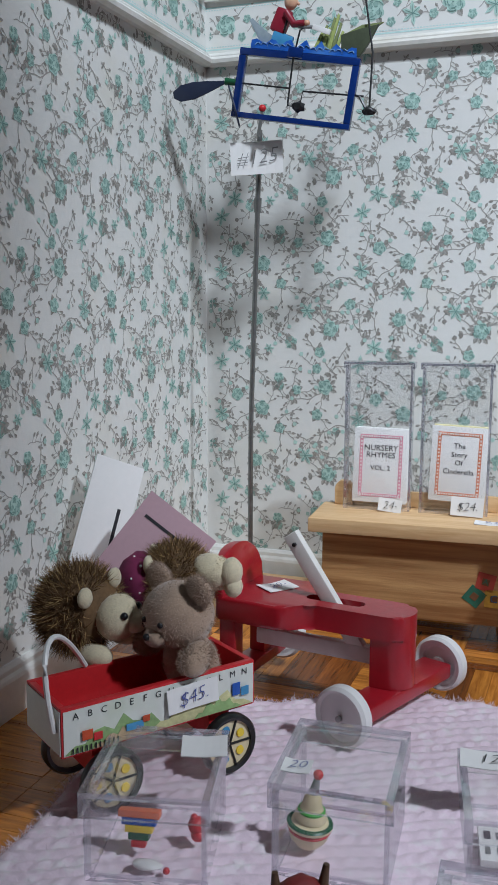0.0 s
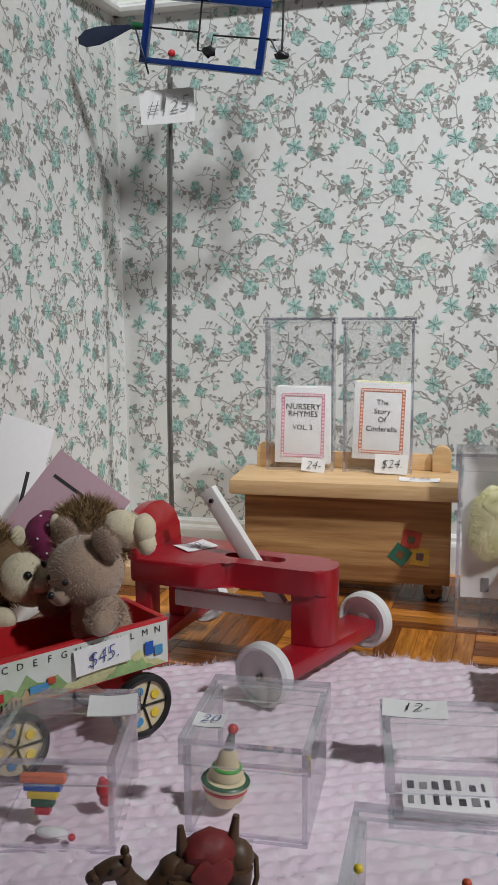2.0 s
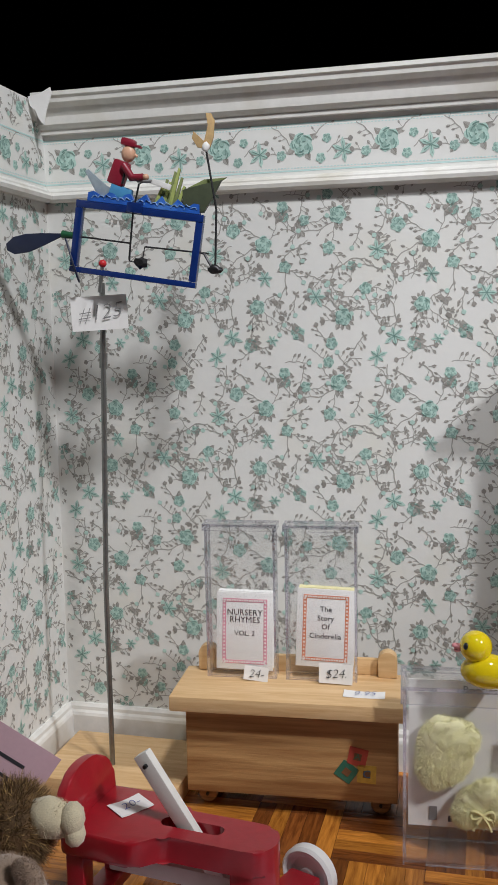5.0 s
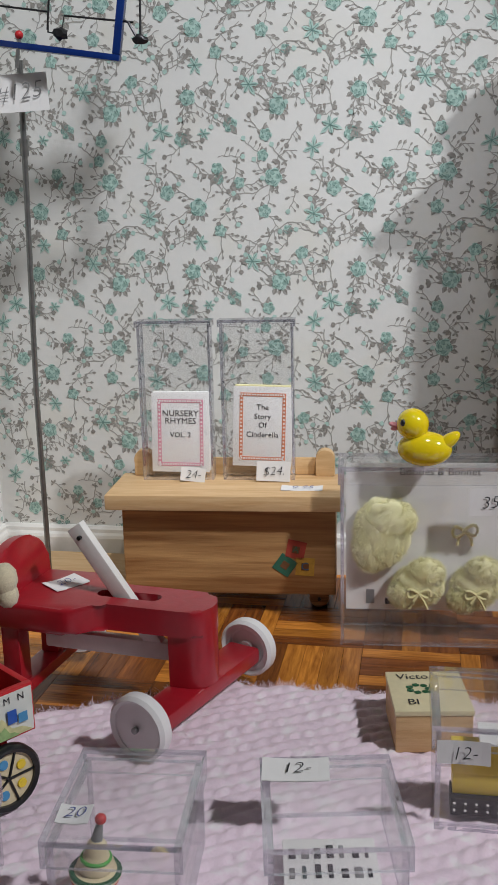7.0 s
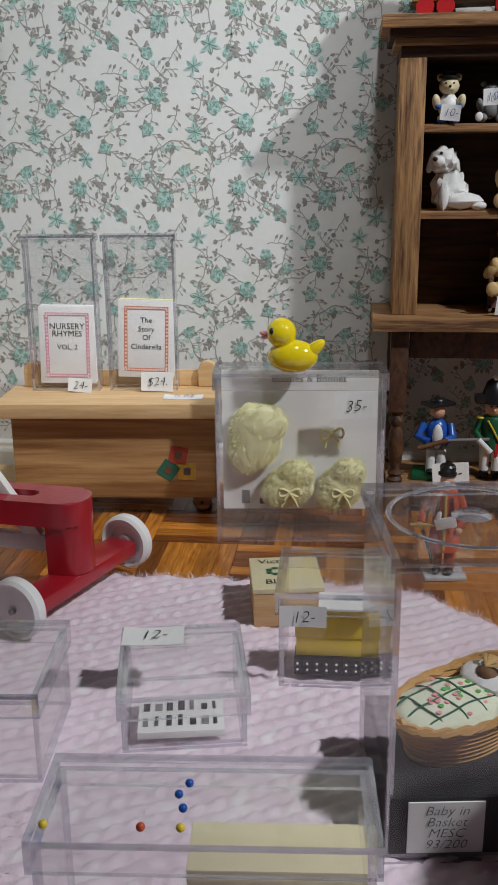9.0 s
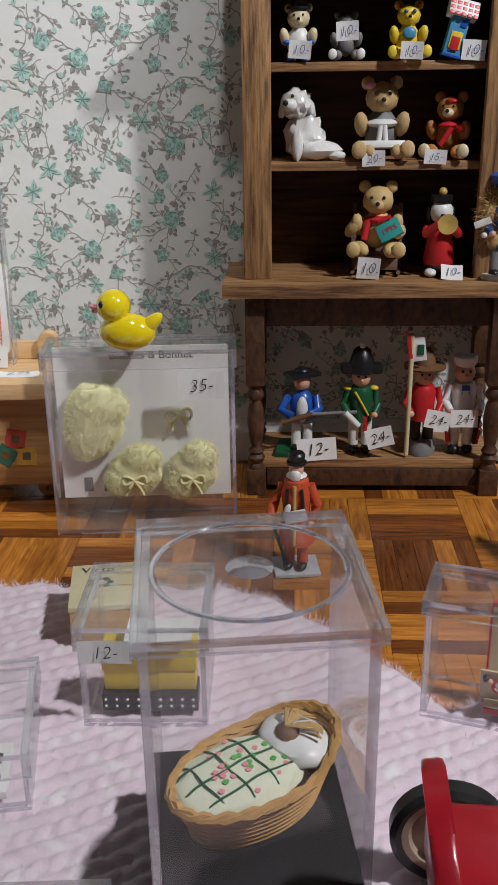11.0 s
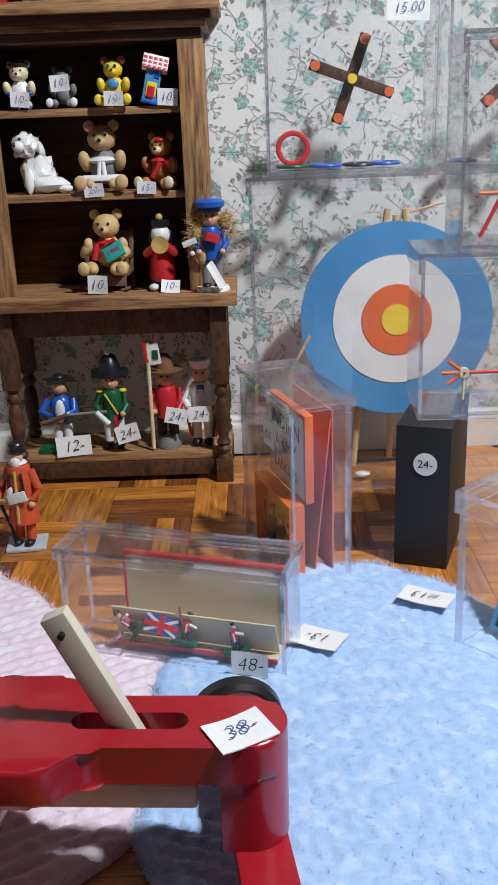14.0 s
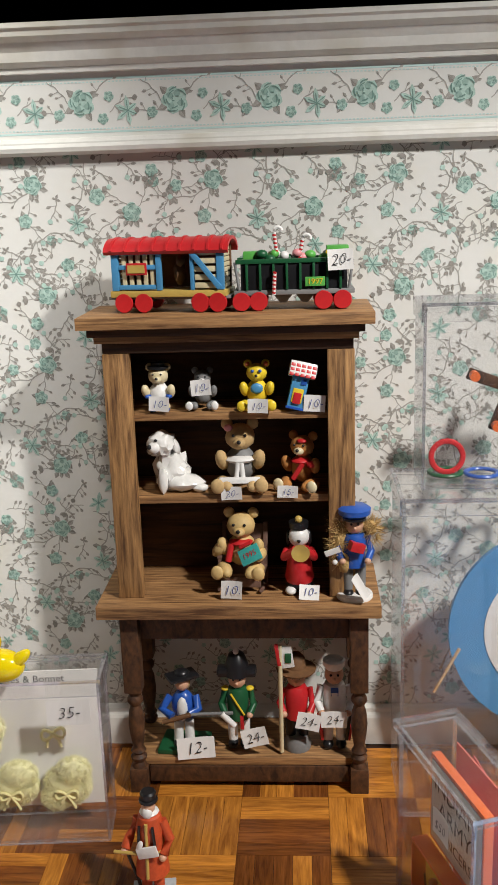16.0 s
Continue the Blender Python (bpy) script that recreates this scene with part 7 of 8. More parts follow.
T(pose(0.1960, -0.3320, 0.0050, -4, 0, 5), "24-", 0.0130, 0.0095, M_INK, 0.0075)
T(pose(0.1105, -0.2585, 0.0314, -84, 0, 22), "", 0.0135, 0.0110)
T(pose(0.1385, -0.2600, 0.0327, -86, 0, 6), "20", 0.0082, 0.0070)
T(pose(0.1880, -0.2200, 0.0231, -86, 0, 8), "12-", 0.0190, 0.0105, M_INK, 0.0065)
T(pose(0.2335, -0.2114, 0.0265, -3, 0, 1), "12-", 0.0145, 0.0068, M_INK, 0.0055)


# ---- camel on wheels ----
camel = thing("toy_camel", pose(0.1535, -0.3040, 0.0050, 0, 0, 33) @ Matrix.Scale(1.02, 4), "brown toy camel with red saddle on wheels", "toy camel")


def camel_part(f, name, label=""):
    return part(name, f.bm, [K[k] for k in f.used], camel, label)


f = Fig()
f.s("camel", 0, 0, 19.0, 8.8, 4.4, 4.4, rough=0.2, sub=3).s("camel", 0.5, 0, 21.8, 4.4, 3.2, 3.2, rough=0.16, sub=3).s("camel", -6.6, 0, 18.4, 3.8, 3.6, 4.0, rough=0.15).s("camel", 6.8, 0, 19.0, 3.6, 3.8, 4.2, rough=0.15)
f.t("camel", (-7, 0, 18.0), (-10.5, 0, 14.6), (-13.6, 0, 14.6), (-16.4, 0, 18.0), (-17.6, 0, 20.6), r=2.6, taper=[1.35, 1.15, 0.95, 0.85, 0.8])
f.s("camel", -19.4, 0, 21.4, 4.4, 2.3, 2.3, (0, -14, 0), 0.15).s("camel", -22.8, 0, 20.0, 2.2, 1.8, 1.8, rough=0.1).s("camel", -16.6, 1.6, 23.8, 1.0, 0.6, 1.4).s("camel", -16.6, -1.6, 23.8, 1.0, 0.6, 1.4).s("black", -19.8, -2.1, 22.2, 0.5).s("black", -23.6, -1.2, 20.4, 0.45)
for x, y, dx in ((-5.8, -2.2, -3.4), (-4.6, 2.2, 0.2), (6.6, -2.2, 1.6), (5.2, 2.2, -1.0)):
    f.t("camel", (x, y, 18), (x + dx * 0.3, y, 12.5), (x + dx * 0.55, y, 9.6), (x + dx, y, 4.2), r=1.8, taper=[1.7, 1.05, 0.95, 0.75]).s("camel", x + dx - 0.8, y, 4.0, 2.0, 1.5, 1.0)
camel_part(f, "body", "dark brown carved camel")
f = Fig()
f.t("camel", (8.6, 0, 21), (11.0, 0, 18), (11.2, 0, 13.5), (10.4, 0, 10.5), r=0.6)
camel_part(f, "tail")
f = Fig()
f.s("maroon", 0.5, 0, 21.6, 6.0, 4.6, 4.4, rough=0.16, sub=3).s("maroon", 0.5, -3.6, 18.4, 4.6, 1.6, 4.4, rough=0.2, sub=3).s("maroon", 0.5, 3.6, 18.4, 4.6, 1.6, 4.4, rough=0.2, sub=3)
camel_part(f, "saddle", "dark red cloth saddle")
for x0, x1, z0, z1 in ((-4.8, -5.2, 22.0, 28.2), (5.8, 6.8, 22.0, 28.6)):
    f = Fig()
    f.t("camel", (x0, 0, z0), (x1, 0, z1), r=1.2, taper=[1.2, 0.6])
    camel_part(f, "saddle_horn")
f = Fig()
f.b("black", 0.5, 0, 2.2, 20, 8.0, 2.6, (0, 0, 0), 0.8).s("slate", -1, 0, 3.2, 8.5, 3.6, 1.2, rough=0.3)
camel_part(f, "platform", "dark slate painted platform")
for x in (-6.5, 8.5):
    for y in (-4.8, 4.8):
        f = Fig()
        f.l("yellow", x, y, 2.0, [(0, -0.8), (2.6, -0.8), (2.8, 0), (2.6, 0.8), (0, 0.8)], (90, 0, 0))
        camel_part(f, "wheel", "yellow wooden wheel")
f = Fig()
f.t("red", (-9.5, 0, 2.4), (-12.5, 0, 3.2), (-13.5, 0, 0.8), r=0.5)
camel_part(f, "pull_cord", "red pull cord")


# ---- basket in its tall box ----
M_WICKER = material("honey_wicker", (0.50, 0.28, 0.09), 0.6, vary=0.35, scale=700, bump=0.6)
M_QUILT = material("pale_quilt", (0.70, 0.72, 0.55), 0.9, vary=0.1, scale=600, dirt=(0.72, 0.66, 0.56))
stand = thing("black_base", pose(0.2755, -0.2597, 0.0045, 0, 0, 7.2), "black plinth with a handwritten label under the clear box", "plinth")
part("plinth", box(B(), -0.0207, 0.0207, -0.0219, 0.0219, 0.0018, 0.0175, 0.0004), M_BLACK, stand)
part("label", box(B(), -0.0165, 0.0015, -0.0224, -0.02195, 0.0025, 0.0165), M_PAPER, stand, "white handwritten label", smooth=False)
lettering("Baby in\nBasket\nMESC\n93/200", 0.0036, M_INK, stand, pose(-0.0075, -0.0226, 0.0096), hand=True, spacing=0.86)
bk = thing("baby_basket", pose(0.2755, -0.2585, 0.0222, 0, 0, 40) @ Matrix.Scale(0.86, 4), "honey wicker baby basket with a printed quilt", "basket")
bm = B()
rows, seg = 7, 44
for r in range(rows):
    z, k = r * 0.0018, 0.80 + 0.04 * r
    pts = [(0.0225 * k * math.cos(a) + 0.001, 0.0135 * k * math.sin(a), z + 0.0009 + 0.0006 * math.sin(a * 22 + r * math.pi) + max(0, math.cos(a) - 0.3) * r * 0.0009) for a in [i * 2 * math.pi / seg for i in range(seg + 1)]]
    tube(bm, pts, 0.00115, 6)
part("woven_side", bm, M_WICKER, bk)
part("inner_floor", lathe(B(), [(0, 0), (0.0168, 0), (0.0170, 0.0010), (0, 0.0010)], 30, Matrix.Diagonal((1.12, 0.66, 1, 1))), M_WICKER, bk)
bm = B()
pts = [(0.0242 * math.cos(a) + 0.001, 0.0146 * math.sin(a), 0.0132 + max(0, math.cos(a) - 0.3) * 0.0068) for a in [i * 2 * math.pi / 40 for i in range(41)]]
for k in range(2):
    tube(bm, [(p[0] + 0.0006 * math.cos(i * 1.9 + k * 3.1), p[1] + 0.0006 * math.sin(i * 1.9 + k * 3.1), p[2] + 0.0006 * math.cos(i * 1.9 + k * 3.1)) for i, p in enumerate(pts)], 0.0011, 6)
part("braided_rim", bm, M_WICKER, bk)
quilt = part("quilt", ball(B(), (-0.0045, 0, 0.0122), (0.0185, 0.0128, 0.0044), None, 4, 0.1), M_QUILT, bk, "pale printed quilt")


def on_quilt(x, y):
    return 0.0124 + 0.0044 * math.sqrt(max(0.0, 1 - ((x + 0.0045) / 0.0185) ** 2 - (y / 0.0128) ** 2))


for k in range(3):
    x = -0.0150 + k * 0.0075
    part("quilt_stripe", tube(B(), [(x + 0.0004 * math.sin(j), -0.0105 + j * 0.0021, on_quilt(x, -0.0105 + j * 0.0021)) for j in range(11)], 0.00035, 5), K["green"], quilt)
    y = -0.0065 + k * 0.0065
    part("quilt_stripe", tube(B(), [(-0.0205 + j * 0.0029, y + 0.0003 * math.sin(j * 1.3), on_quilt(-0.0205 + j * 0.0029, y)) for j in range(11)], 0.00035, 5), K["green"], quilt)
rnd = random.Random(4)
for k in range(30):
    a, r = rnd.uniform(0, 6.3), rnd.uniform(0.1, 0.85)
    x, y = 0.0185 * r * math.cos(a) - 0.0045, 0.0128 * r * math.sin(a)
    part("quilt_rose", ball(B(), (x, y, on_quilt(x, y)), (0.0010, 0.0010, 0.0003), None, 1), K["pink" if k % 3 else "lime"], quilt)
part("pillow", ball(B(), (0.0140, 0, 0.0140), (0.0085, 0.0110, 0.0042), None, 3, 0.1), K["white"], bk)
part("doll_block", ball(B(), (0.0120, 0.0005, 0.0165), (0.0036, 0.0040, 0.0032), None, 2, 0.1), K["brown"], bk, "small brown doll lying in the basket")
bm = B()
rnd = random.Random(5)
for k in range(40):
    a = rnd.uniform(-1.2, 1.2)
    tube(bm, [(0.0115, 0.001, 0.0195), (0.0140 + 0.003 * math.cos(a), 0.006 * math.sin(a), 0.0206), (0.0135 + 0.007 * math.cos(a), 0.0085 * math.sin(a), 0.0185)], 0.00022, 4)
part("straw_hair", bm, K["hair"], bk)
torus = [(0.0195 + 0.0007 * math.cos(a), 0.0004 * math.sin(a)) for a in [i * math.pi / 3 for i in range(6)]]
for nm, shape, closed in (("lid_ring", torus, True), ("lid_boss", [(0, 0.0012), (0.0035, 0.0008), (0.0048, 0)][::-1], False)):
    o = part(nm, lathe(B(), shape, 48, None, closed), M_ACRYLIC_EDGE, BASKET_BOX, m=pose(0, 0, BASKET_H + 0.0001))
    o.visible_shadow = False


# ---- soldiers in the low box ----
M_CREAMBOX = material("aged_cream_card", (0.66, 0.56, 0.36), 0.65, vary=0.06, scale=200, dirt=(0.60, 0.48, 0.28))
XB = pose(0.3600, -0.2045, 0.0061, 0, 0, -17)
sb = thing("soldier_box", XB, "cream cardboard soldier box with red edges", "toy box")
part("back_card", box(B(), -0.0215, 0.0345, 0.0052, 0.0060, 0.0006, 0.0285), M_CREAMBOX, sb, smooth=False)
part("tray", box(B(), -0.0215, 0.0345, -0.0050, 0.0050, 0.0006, 0.0014), M_CREAMBOX, sb, smooth=False)
part("tray_flap", box(B(), -0.0230, 0.0340, 0, 0.0005, 0, 0.0130), M_CREAMBOX, sb, m=pose(0, -0.0010, 0.0020, 20, 0, 0), smooth=False)
part("red_edge", box(B(), -0.0220, 0.0350, 0.0046, 0.0066, 0.0286, 0.0302, 0.0003), K["red"], sb)
for x in (-0.0222, 0.0346):
    part("red_edge", box(B(), x, x + 0.0006, 0.0046, 0.0066, 0.0006, 0.0285), K["red"], sb)
part("red_edge", box(B(), -0.0215, 0.0345, -0.0058, -0.0051, 0.0004, 0.0020), K["red"], sb)
for k, (x, z) in enumerate(((-0.0130, 0.0105), (0.0030, 0.0085), (0.0215, 0.0075))):
    f = Fig()
    f.b("green", 0, 0, 0.5, 8.5, 5.0, 1.0, (0, 0, 0), 0.2).t("black", (-1.0, 0, 1), (-0.6, 0, 4.2), r=0.9).t("black", (1.2, 0, 1), (0.6, 0, 4.2), r=0.9).s("red", 0, 0, 5.6, 1.7, 1.3, 2.2).s("skin", 0.4, -0.3, 8.6, 0.9).s("black", 0.4, 0, 9.8, 1.2, 1.2, 1.0)
    f.t("white", (0.8, -0.8, 6.6), (3.4, -1.2, 6.0), r=0.5).b("white", 0, -1.1, 5.2, 0.6, 0.6, 3.0)
    if k == 1:
        f.t("brown", (-1.0, -1.4, 5), (-3.4, -1.4, 12), r=0.35)
    f.done("toy_soldier", XB @ pose(x, -0.0062, z - 0.004, -12, (0, 70, 12)[k] - 60 if k < 2 else -12, 8), "tiny painted lead soldier in the cream box", "toy soldier", "lead soldiers in boxes")
flag = thing("toy_flag", XB @ pose(-0.0045, -0.0068, 0.0102, -24, 10, 0), "tiny blue flag with red and white crosses", "flag")
part("cloth", box(B(), -0.0060, 0.0060, 0, 0.0003, -0.0030, 0.0030), K["blue"], flag, smooth=False)
for turn in (27, -27):
    part("diagonal", box(B(), -0.0062, 0.0062, -0.0002, -0.00002, -0.0005, 0.0005), K["white"], flag, m=pose(0, 0, 0, 0, turn, 0), smooth=False)
part("cross", box(B(), -0.0060, 0.0060, -0.0004, -0.00022, -0.0009, 0.0009), K["red"], flag, smooth=False)
part("cross", box(B(), -0.0009, 0.0009, -0.00042, -0.00022, -0.0030, 0.0030), K["red"], flag, smooth=False)
T(XB @ pose(0.0272, -0.0125, -0.0005, -3, 0, 0), "48-", 0.0120, 0.0080, M_INK, 0.0068)

# ---- orange soldier box ----
M_CORAL = material("coral_card", (0.72, 0.16, 0.12), 0.55, vary=0.06)
M_ORANGECARD = material("orange_card", (0.80, 0.16, 0.04), 0.55, vary=0.06)
OB = pose(0.4014, -0.1334, 0.0005, 0, 0, 18)
ob = thing("soldier_box", OB, "orange cardboard soldier box standing open", "toy box")
part("folded_card", box(B(), 0, 0.0005, -0.0200, 0.0170, 0.0025, 0.0660), M_CORAL, ob, "coral inner card", m=pose(0.0030, 0, 0, 0, 6, -8), smooth=False)
part("back_card", box(B(), 0.0078, 0.0084, -0.0205, 0.0205, 0.0025, 0.0690), M_CORAL, ob, smooth=False)
lid = part("lid", box(B(), -0.0030, 0.0005, -0.0205, 0.0190, 0.0330, 0.0680, 0.0003), M_ORANGECARD, ob, "orange box lid with a printed label")
M_LABEL = material("aged_label", (0.56, 0.56, 0.52), 0.6, vary=0.12, scale=300)
part("lid_label", box(B(), -0.0034, -0.00305, -0.0195, 0.0175, 0.0345, 0.0665), M_LABEL, lid, "printed paper label", smooth=False)
for txt, z, sz in (("INDIAN", 0.0590, 0.0092), ("ARMY", 0.0500, 0.0092), ("LANCERS", 0.0408, 0.0062)):
    lettering(txt, sz, M_INK, lid, pose(-0.0036, -0.0010, z, 0, 0, -90))
M_MUSTARD = material("mustard_card", (0.72, 0.48, 0.06), 0.6, vary=0.15)
part("tray_back", box(B(), -0.0045, -0.0040, -0.0205, 0.0190, 0.0025, 0.0320), M_MUSTARD, ob, smooth=False)
for y0, y1, z0, z1 in ((-0.0205, 0.0190, 0.0321, 0.0330), (-0.0205, 0.0190, 0.0018, 0.0025), (-0.0212, -0.0206, 0.0018, 0.0330), (0.0191, 0.0197, 0.0018, 0.0330)):
    part("tray_rim", box(B(), -0.0100, -0.0038, y0, y1, z0, z1), M_ORANGECARD, ob, smooth=False)
for y in (-0.013, -0.003, 0.008):
    f = Fig()
    f.t("black", (0, -1.4, 0), (0, -1.0, 8), r=1.3).t("black", (0, 1.4, 0), (0, 1.0, 8), r=1.3).s("brown", 0, 0, 11.5, 2.0, 2.6, 4.4).s("skin", 0, 0, 17.2, 1.5).s("rust", 0, 0, 18.9, 1.7, 1.9, 1.3).t("brown", (-1.5, 2.4, 12), (-2.0, 3.0, 21), r=0.4)
    f.done("toy_soldier", OB @ pose(-0.0068, y, 0.0027), "painted lead soldier standing in the orange tray", "toy soldier", "lead soldiers in boxes")
T(OB @ pose(-0.0136, -0.0100, 0.0545, 0, 0, -90), "$50", 0.0110, 0.0095, M_INK, 0.0050)

# ---- archery target ----
tg = thing("archery_target", pose(0.4560, -0.0400, 0.0018), "round archery target with blue, white, red and yellow rings", "archery target")
tilt = pose(0, 0, 0.0770, -5, 0, 0)
for r, key, y in ((0.0305, "white", -0.0004), (0.0168, "orange", -0.0008), (0.0074, "yellow", -0.0012)):
    part("target_ring", lathe(B(), [(0, 0), (r, 0), (r, 0.0003), (0, 0.0003)], 72, pose(0, y, 0, -90, 0, 0)), K[key], tg, m=tilt)
M_TARGETBLUE = material("target_blue", (0.06, 0.25, 0.52), 0.5, vary=0.12, scale=160, dirt=(0.10, 0.32, 0.58))
part("target_board", lathe(B(), [(0, 0), (0.0458, 0), (0.0458, 0.0030), (0, 0.0030)], 72, pose(0, 0, 0, -90, 0, 0)), M_TARGETBLUE, tg, "blue painted target board", m=tilt)
part("leg", tube(B(), [(-0.0200, 0.0060, 0.0010), (-0.0165, 0.0050, 0.045), (-0.004, 0.0075, 0.128)], 0.0016, 8), M_PINE, tg)
part("leg", tube(B(), [(0.0200, 0.0060, 0.0010), (0.0165, 0.0050, 0.045), (0.004, 0.0075, 0.128)], 0.0016, 8), M_PINE, tg)
part("leg", tube(B(), [(0.0, 0.0170, 0.0010), (0.0, 0.0085, 0.125)], 0.0016, 8), M_PINE, tg)
bow = thing("toy_bow", pose(0.4560, -0.0400, 0.0018), "thin wooden toy bow behind the target", "toy bow")
part("limb", tube(B(), [(-0.0480, 0.008, 0.055), (-0.040, 0.008, 0.075), (-0.020, 0.008, 0.108), (0.006, 0.008, 0.126), (0.022, 0.008, 0.130)], 0.0006, 6), M_PINE, bow)
part("string", tube(B(), [(-0.0480, 0.008, 0.055), (0.022, 0.008, 0.130)], 0.00015, 4), K["white"], bow)
part("arrow", tube(B(), [(-0.0530, -0.008, 0.052), (-0.0420, -0.006, 0.072)], 0.0007, 6), M_PINE, bow)
sc = Fig()
sc.s("white", 0, 0, 1.6, 4.0, 2.4, 1.6, rough=0.2)
sc.done("paper_scrap", pose(0.4390, -0.0480, 0.0018), "small crumpled white scrap at the target's foot", "scrap")


# ---- ring toss games ----
def ring_toss(x, lab, turn, rings):
    g = thing("ring_toss", pose(x, -0.0360, 0.1494), lab, "ring toss", "ring toss games")
    m = pose(0, 0, 0.0375, 0, turn, 0)
    for a in (0, 90):
        bar = part("arm", box(B(), -0.0195, 0.0195, -0.0012, 0.0012, -0.0024, 0.0024, 0.0003), M_WALNUT_M, g, "dark wooden arm", m=m @ pose(0, 0.0025 if a else 0, 0, 0, a, 0))
        for s in (-1, 1):
            part("peg", tube(B(), [(s * 0.0172, -0.0012, 0), (s * 0.0172, -0.0050, 0)], 0.0021, 14), K["orange"], bar)
    part("centre_peg", tube(B(), [(0, -0.0012, 0), (0, -0.0045, 0)], 0.0021, 14), K["yellow"], g, m=m)
    for rx, ry, rz, tilt, key in rings:
        bm = B()
        R, r = 0.0066, 0.0012
        vv = [[bm.verts.new(((R + r * math.cos(b)) * math.cos(a), (R + r * math.cos(b)) * math.sin(a), r * 0.7 * math.sin(b))) for b in [j * math.pi / 4 for j in range(8)]] for a in [i * math.pi / 16 for i in range(32)]]
        for i in range(32):
            for j in range(8):
                bm.faces.new((vv[i][j], vv[(i + 1) % 32][j], vv[(i + 1) % 32][(j + 1) % 8], vv[i][(j + 1) % 8]))
        part("ring", bm, K[key], g, m=pose(rx, ry, rz, tilt, 0, 0))
    return g


ring_toss(0.4345, "wooden ring toss cross with orange pegs", 20, ((-0.0265, -0.002, 0.0090, 86, "red"), (-0.0265, 0.002, 0.0011, 0, "green"), (-0.0115, 0, 0.0011, 0, "blue"), (0.0035, 0, 0.0011, 0, "black"), (0.0150, 0.001, 0.0013, 0, "blue")))
ring_toss(0.5090, "wooden ring toss cross with dark rings", 50, ((-0.0250, 0, 0.0011, 0, "black"), (0.0, 0, 0.0011, 0, "green")))
T(pose(0.4565, -0.0515, 0.2085, -1, 2, 0), "15.00", 0.0180, 0.0100, M_INK_BLUE, 0.0058)

# ---- construction toys on the black stand ----
acrylic_box("acrylic_box", pose(0.4845, -0.1190, 0.0597, 0, 0, -3), 0.070, 0.040, 0.0640, "clear acrylic box holding a stick construction toy", t=0.0016)
acrylic_box("acrylic_box", pose(0.4980, -0.1190, 0.1240, 0, 0, -3), 0.070, 0.036, 0.0745, "upper clear acrylic box holding a stick construction toy", t=0.0016)


def hub(f, x, y, z):
    f.l("cream", x, y, z, [(0, -1.2), (2.0, -1.2), (2.2, 0), (2.0, 1.2), (0, 1.2)], (90, 0, 0)).s("black", x, y - 1.2, z, 0.5)


f = Fig()
hub(f, 0, 0, 12)
for dx, dz, key, ln in ((-1, 0, "orange", 9), (-0.8, 0.6, "orange", 8), (-0.8, -0.6, "orange", 8), (1, 0, "red", 18)):
    f.t(key, (dx * 2, 0, 12 + dz * 2), (dx * ln, 0, 12 + dz * ln), r=0.75)
hub(f, 19, 0, 12)
f.t("red", (20, 0, 13), (23, 0, 19), r=0.7).t("yellow", (19, 0, 10), (17, 0, 2), r=0.7).t("yellow", (20, 0, 10), (24, 0, 2), r=0.7).t("cream", (0, 0, 10), (0, 0, 0.6), r=0.5)
f.done("stick_toy", pose(0.4710, -0.1180, 0.0613), "wooden stick construction toy with orange and red rods", "construction toy", "stick construction toys")
f = Fig()
hub(f, 0, 0, 17)
f.t("orange", (-9, 0, 17), (-2, 0, 17), r=0.75).t("sky", (2, 0, 17), (16, 0, 17), r=0.75).t("red", (-1, 0, 15), (-8, 0, 0.8), r=0.8).t("red", (1, 0, 15), (6, 0, 0.8), r=0.8)
hub(f, 18, 0, 17)
f.t("red", (17, 0, 15), (13, 0, 0.8), r=0.8).t("red", (19, 0, 15), (23, 0, 0.8), r=0.8)
f.done("stick_toy", pose(0.4825, -0.1190, 0.1258), "wooden stick construction toy shaped like a swing", "construction toy", "stick construction toys")

# ---- framed toy in the box on the blue blanket ----
acrylic_box("acrylic_box", pose(0.4870, -0.2080, 0.0045, 0, 0, -48), 0.050, 0.058, 0.0560, "clear acrylic box holding a blue framed toy", t=0.0018)
bf = thing("framed_toy", pose(0.4870, -0.2080, 0.0062, 0, 0, -48), "blue edged toy frame leaning in the clear box", "toy frame")
for x0, x1, z0, z1 in ((-0.019, 0.019, 0, 0.0014), (-0.019, 0.019, 0.0446, 0.046), (-0.019, -0.0176, 0.0014, 0.0446), (0.0176, 0.019, 0.0014, 0.0446)):
    part("frame_bar", box(B(), x0, x1, -0.0010, 0.0010, z0, z1, 0.0003), K["sky"], bf, m=pose(0, -0.014, 0.001, -25, 0, 0))
part("panel", box(B(), -0.0175, 0.0175, -0.0003, 0.0003, 0.0015, 0.0445), K["black"], bf, m=pose(0, -0.014, 0.001, -25, 0, 0))
T(pose(0.4088, -0.2004, 0.0076, -88, 0, 152), "13-", 0.0165, 0.0125, M_INK, 0.0065)
T(pose(0.4493, -0.1754, 0.0076, -88, 0, 150), "#13", 0.0185, 0.0115, M_INK, 0.0062)
lab = part("stand_label", lathe(B(), [(0, 0), (0.0046, 0), (0.0046, 0.0002), (0, 0.0002)], 36, pose(0, 0, 0, 90, 0, 0)), M_PAPER, black, "round white price label", m=STAND_M @ pose(0.0010, -0.0252, 0.0440))
lettering("24-", 0.0046, M_INK, black, STAND_M @ pose(0.0010, -0.0256, 0.0440))


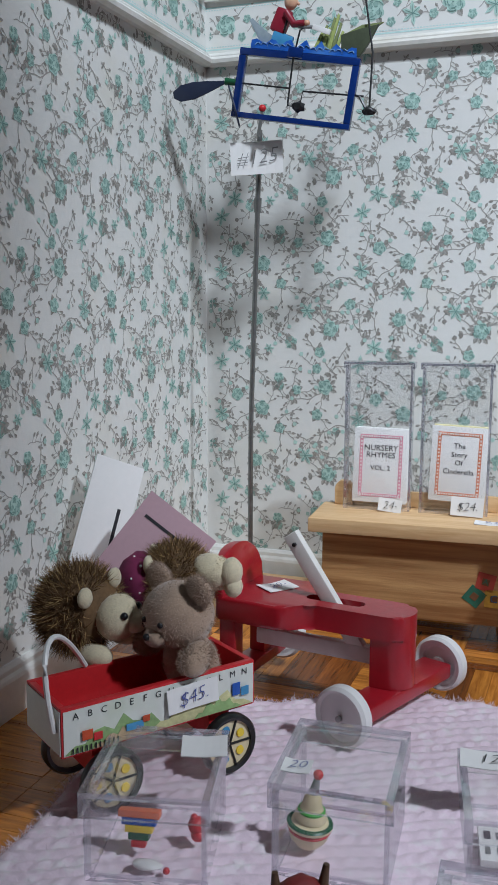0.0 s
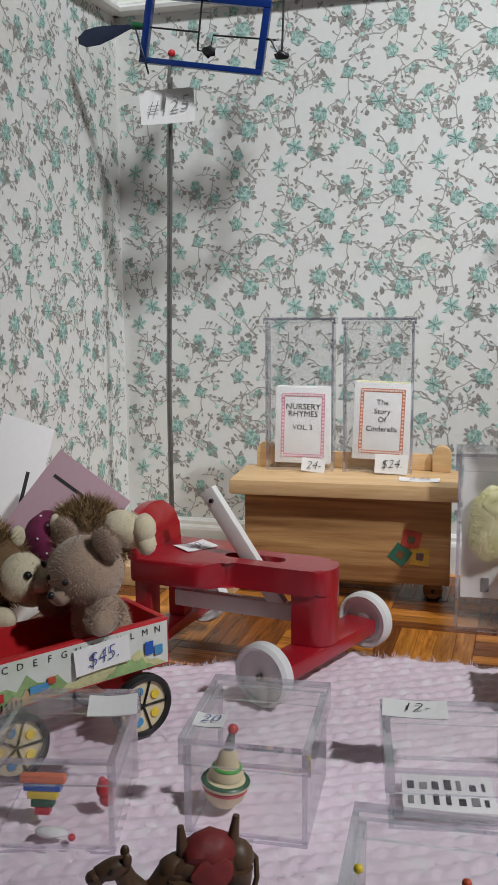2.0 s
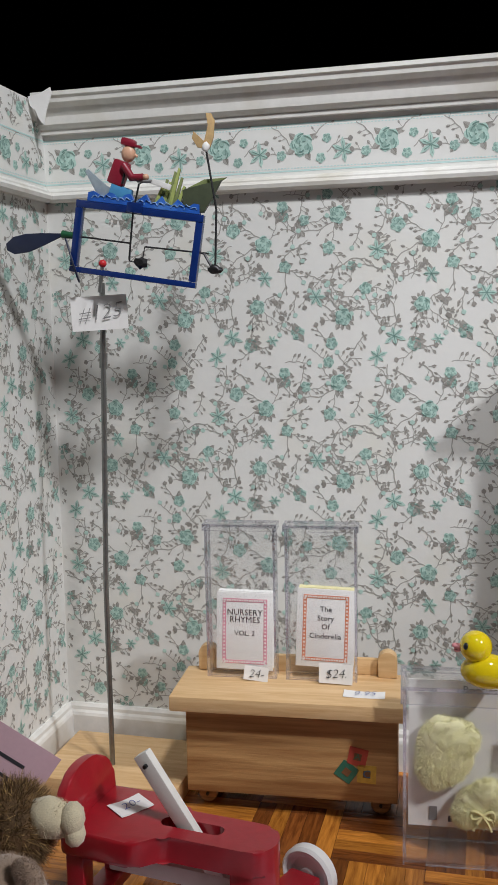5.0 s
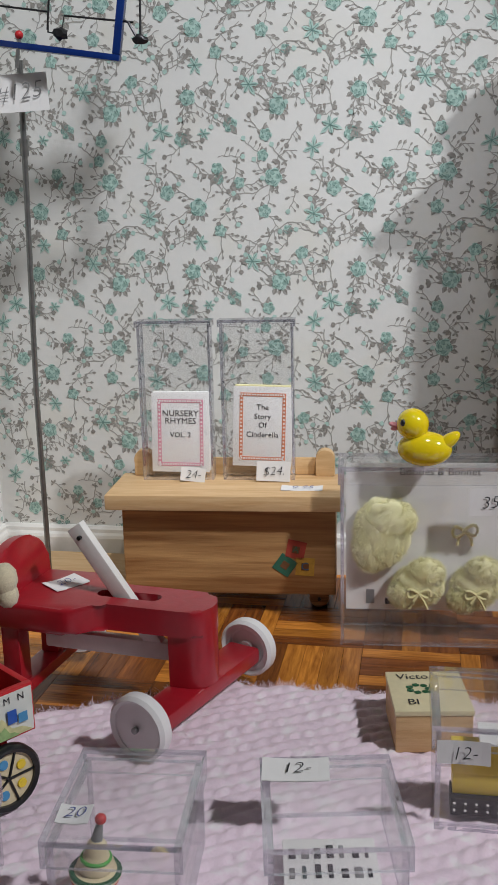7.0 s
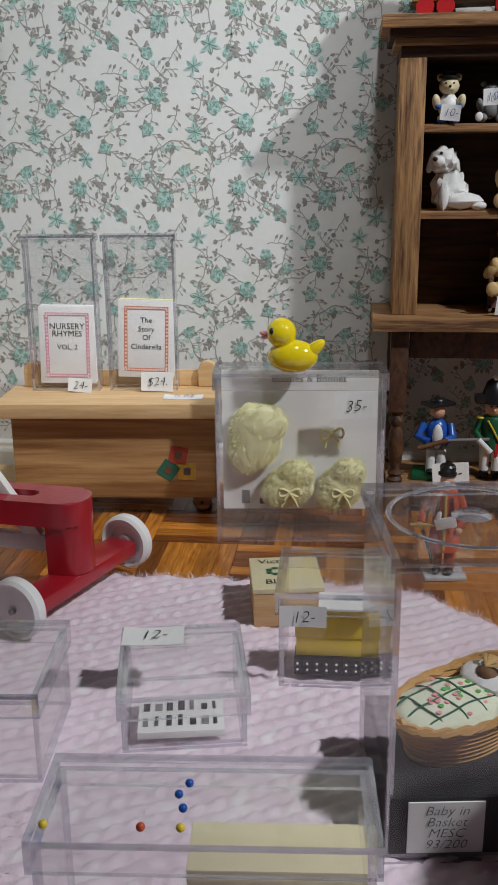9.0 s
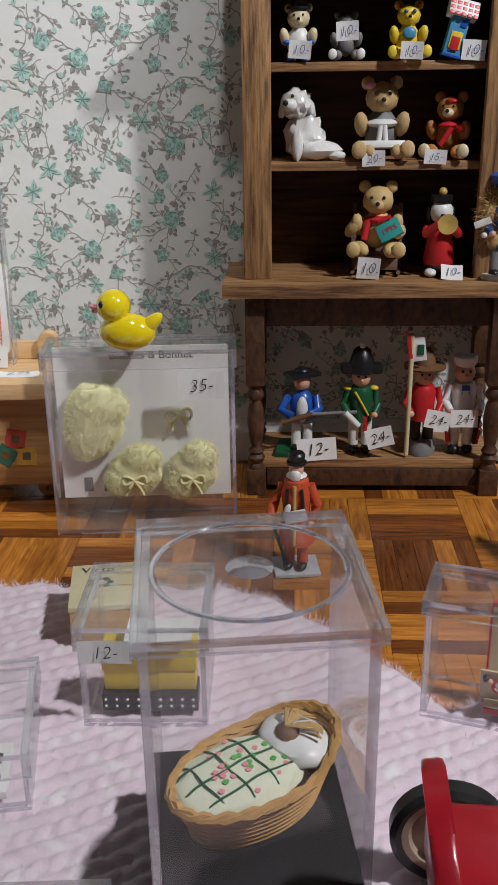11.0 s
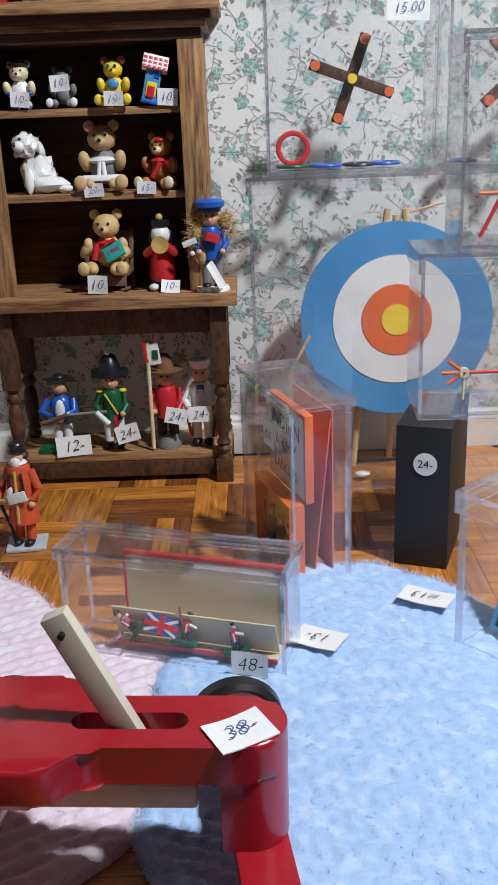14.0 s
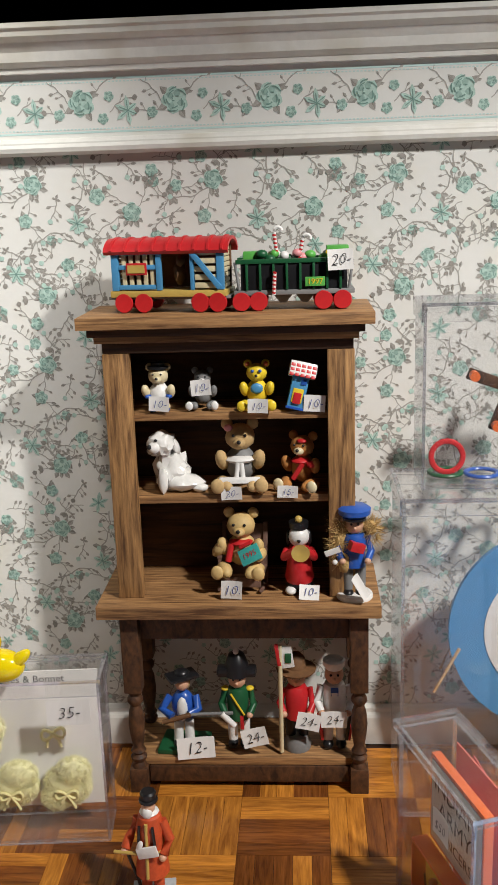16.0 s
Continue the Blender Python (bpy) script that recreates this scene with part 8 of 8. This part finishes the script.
# small round pegs on the long box
for x, y, k in ((0.1905, -0.3275, "yellow"), (0.2090, -0.3265, "scarlet"), (0.2165, -0.3260, "yellow"), (0.2160, -0.3130, "blue"), (0.2145, -0.3165, "blue"), (0.2160, -0.3205, "blue")):
    peg = thing("game_peg", pose(x, y, 0.0441), "small round coloured wooden game peg on the clear lid", "game peg", "game pegs")
    part("ball_head", ball(B(), (0, 0, 0.0009), 0.0009), K[k], peg)


# ---- parquet strips ----
def parquet():
    block, n = 0.0395, 5
    me = bpy.data.meshes.new("parquet_strip")
    bm = B()
    s = block / n
    box(bm, -block / 2 + 0.00005, block / 2 - 0.00005, -s / 2 + 0.00005, s / 2 - 0.00005, -0.0016, 0, 0.00018)
    bmesh.ops.recalc_face_normals(bm, faces=bm.faces)
    bm.to_mesh(me)
    bm.free()
    me.materials.append(M_PARQUET)
    dark = me.copy()
    dark.materials.clear()
    dark.materials.append(M_PARQUET_DARK)
    rnd = random.Random(3)
    vs, fs = [], []
    ox, oy = 0.0008, -0.0075
    near = 0
    for i in range(-1, 17):
        for j in range(0, 15):
            cx, cy = ox + (i + 0.5) * block, oy - (j - 0.5) * block
            turn = 90 if (i + j) % 2 else 0
            tone = rnd.random()
            for k in range(n):
                off = (k - (n - 1) / 2) * s
                x, y = (cx + off, cy) if turn else (cx, cy + off)
                if not (-0.02 < x < W and -D < y < 0.0):
                    continue
                m = pose(x, y, rnd.uniform(-0.00008, 0.0), rnd.uniform(-0.3, 0.3), rnd.uniform(-0.15, 0.15), turn)
                if j < 5 and i < 12:
                    ob = new("parquet_strip", dark if rnd.random() < (0.75 if tone < 0.4 else 0.12) else me)
                    ob.parent, ob.matrix_basis = floor, m
                    near += 1
                else:
                    b = len(vs)
                    vs += [m @ v.co for v in me.vertices]
                    fs += [tuple(b + q for q in p.vertices) for p in me.polygons]
    far = bpy.data.meshes.new("parquet_rest")
    far.from_pydata(vs, [], fs)
    far.materials.append(M_PARQUET)
    ob = tagged(new("parquet_rest", far), "oak parquet strips under the blankets", kind="stuff")
    ob.parent = floor


parquet()
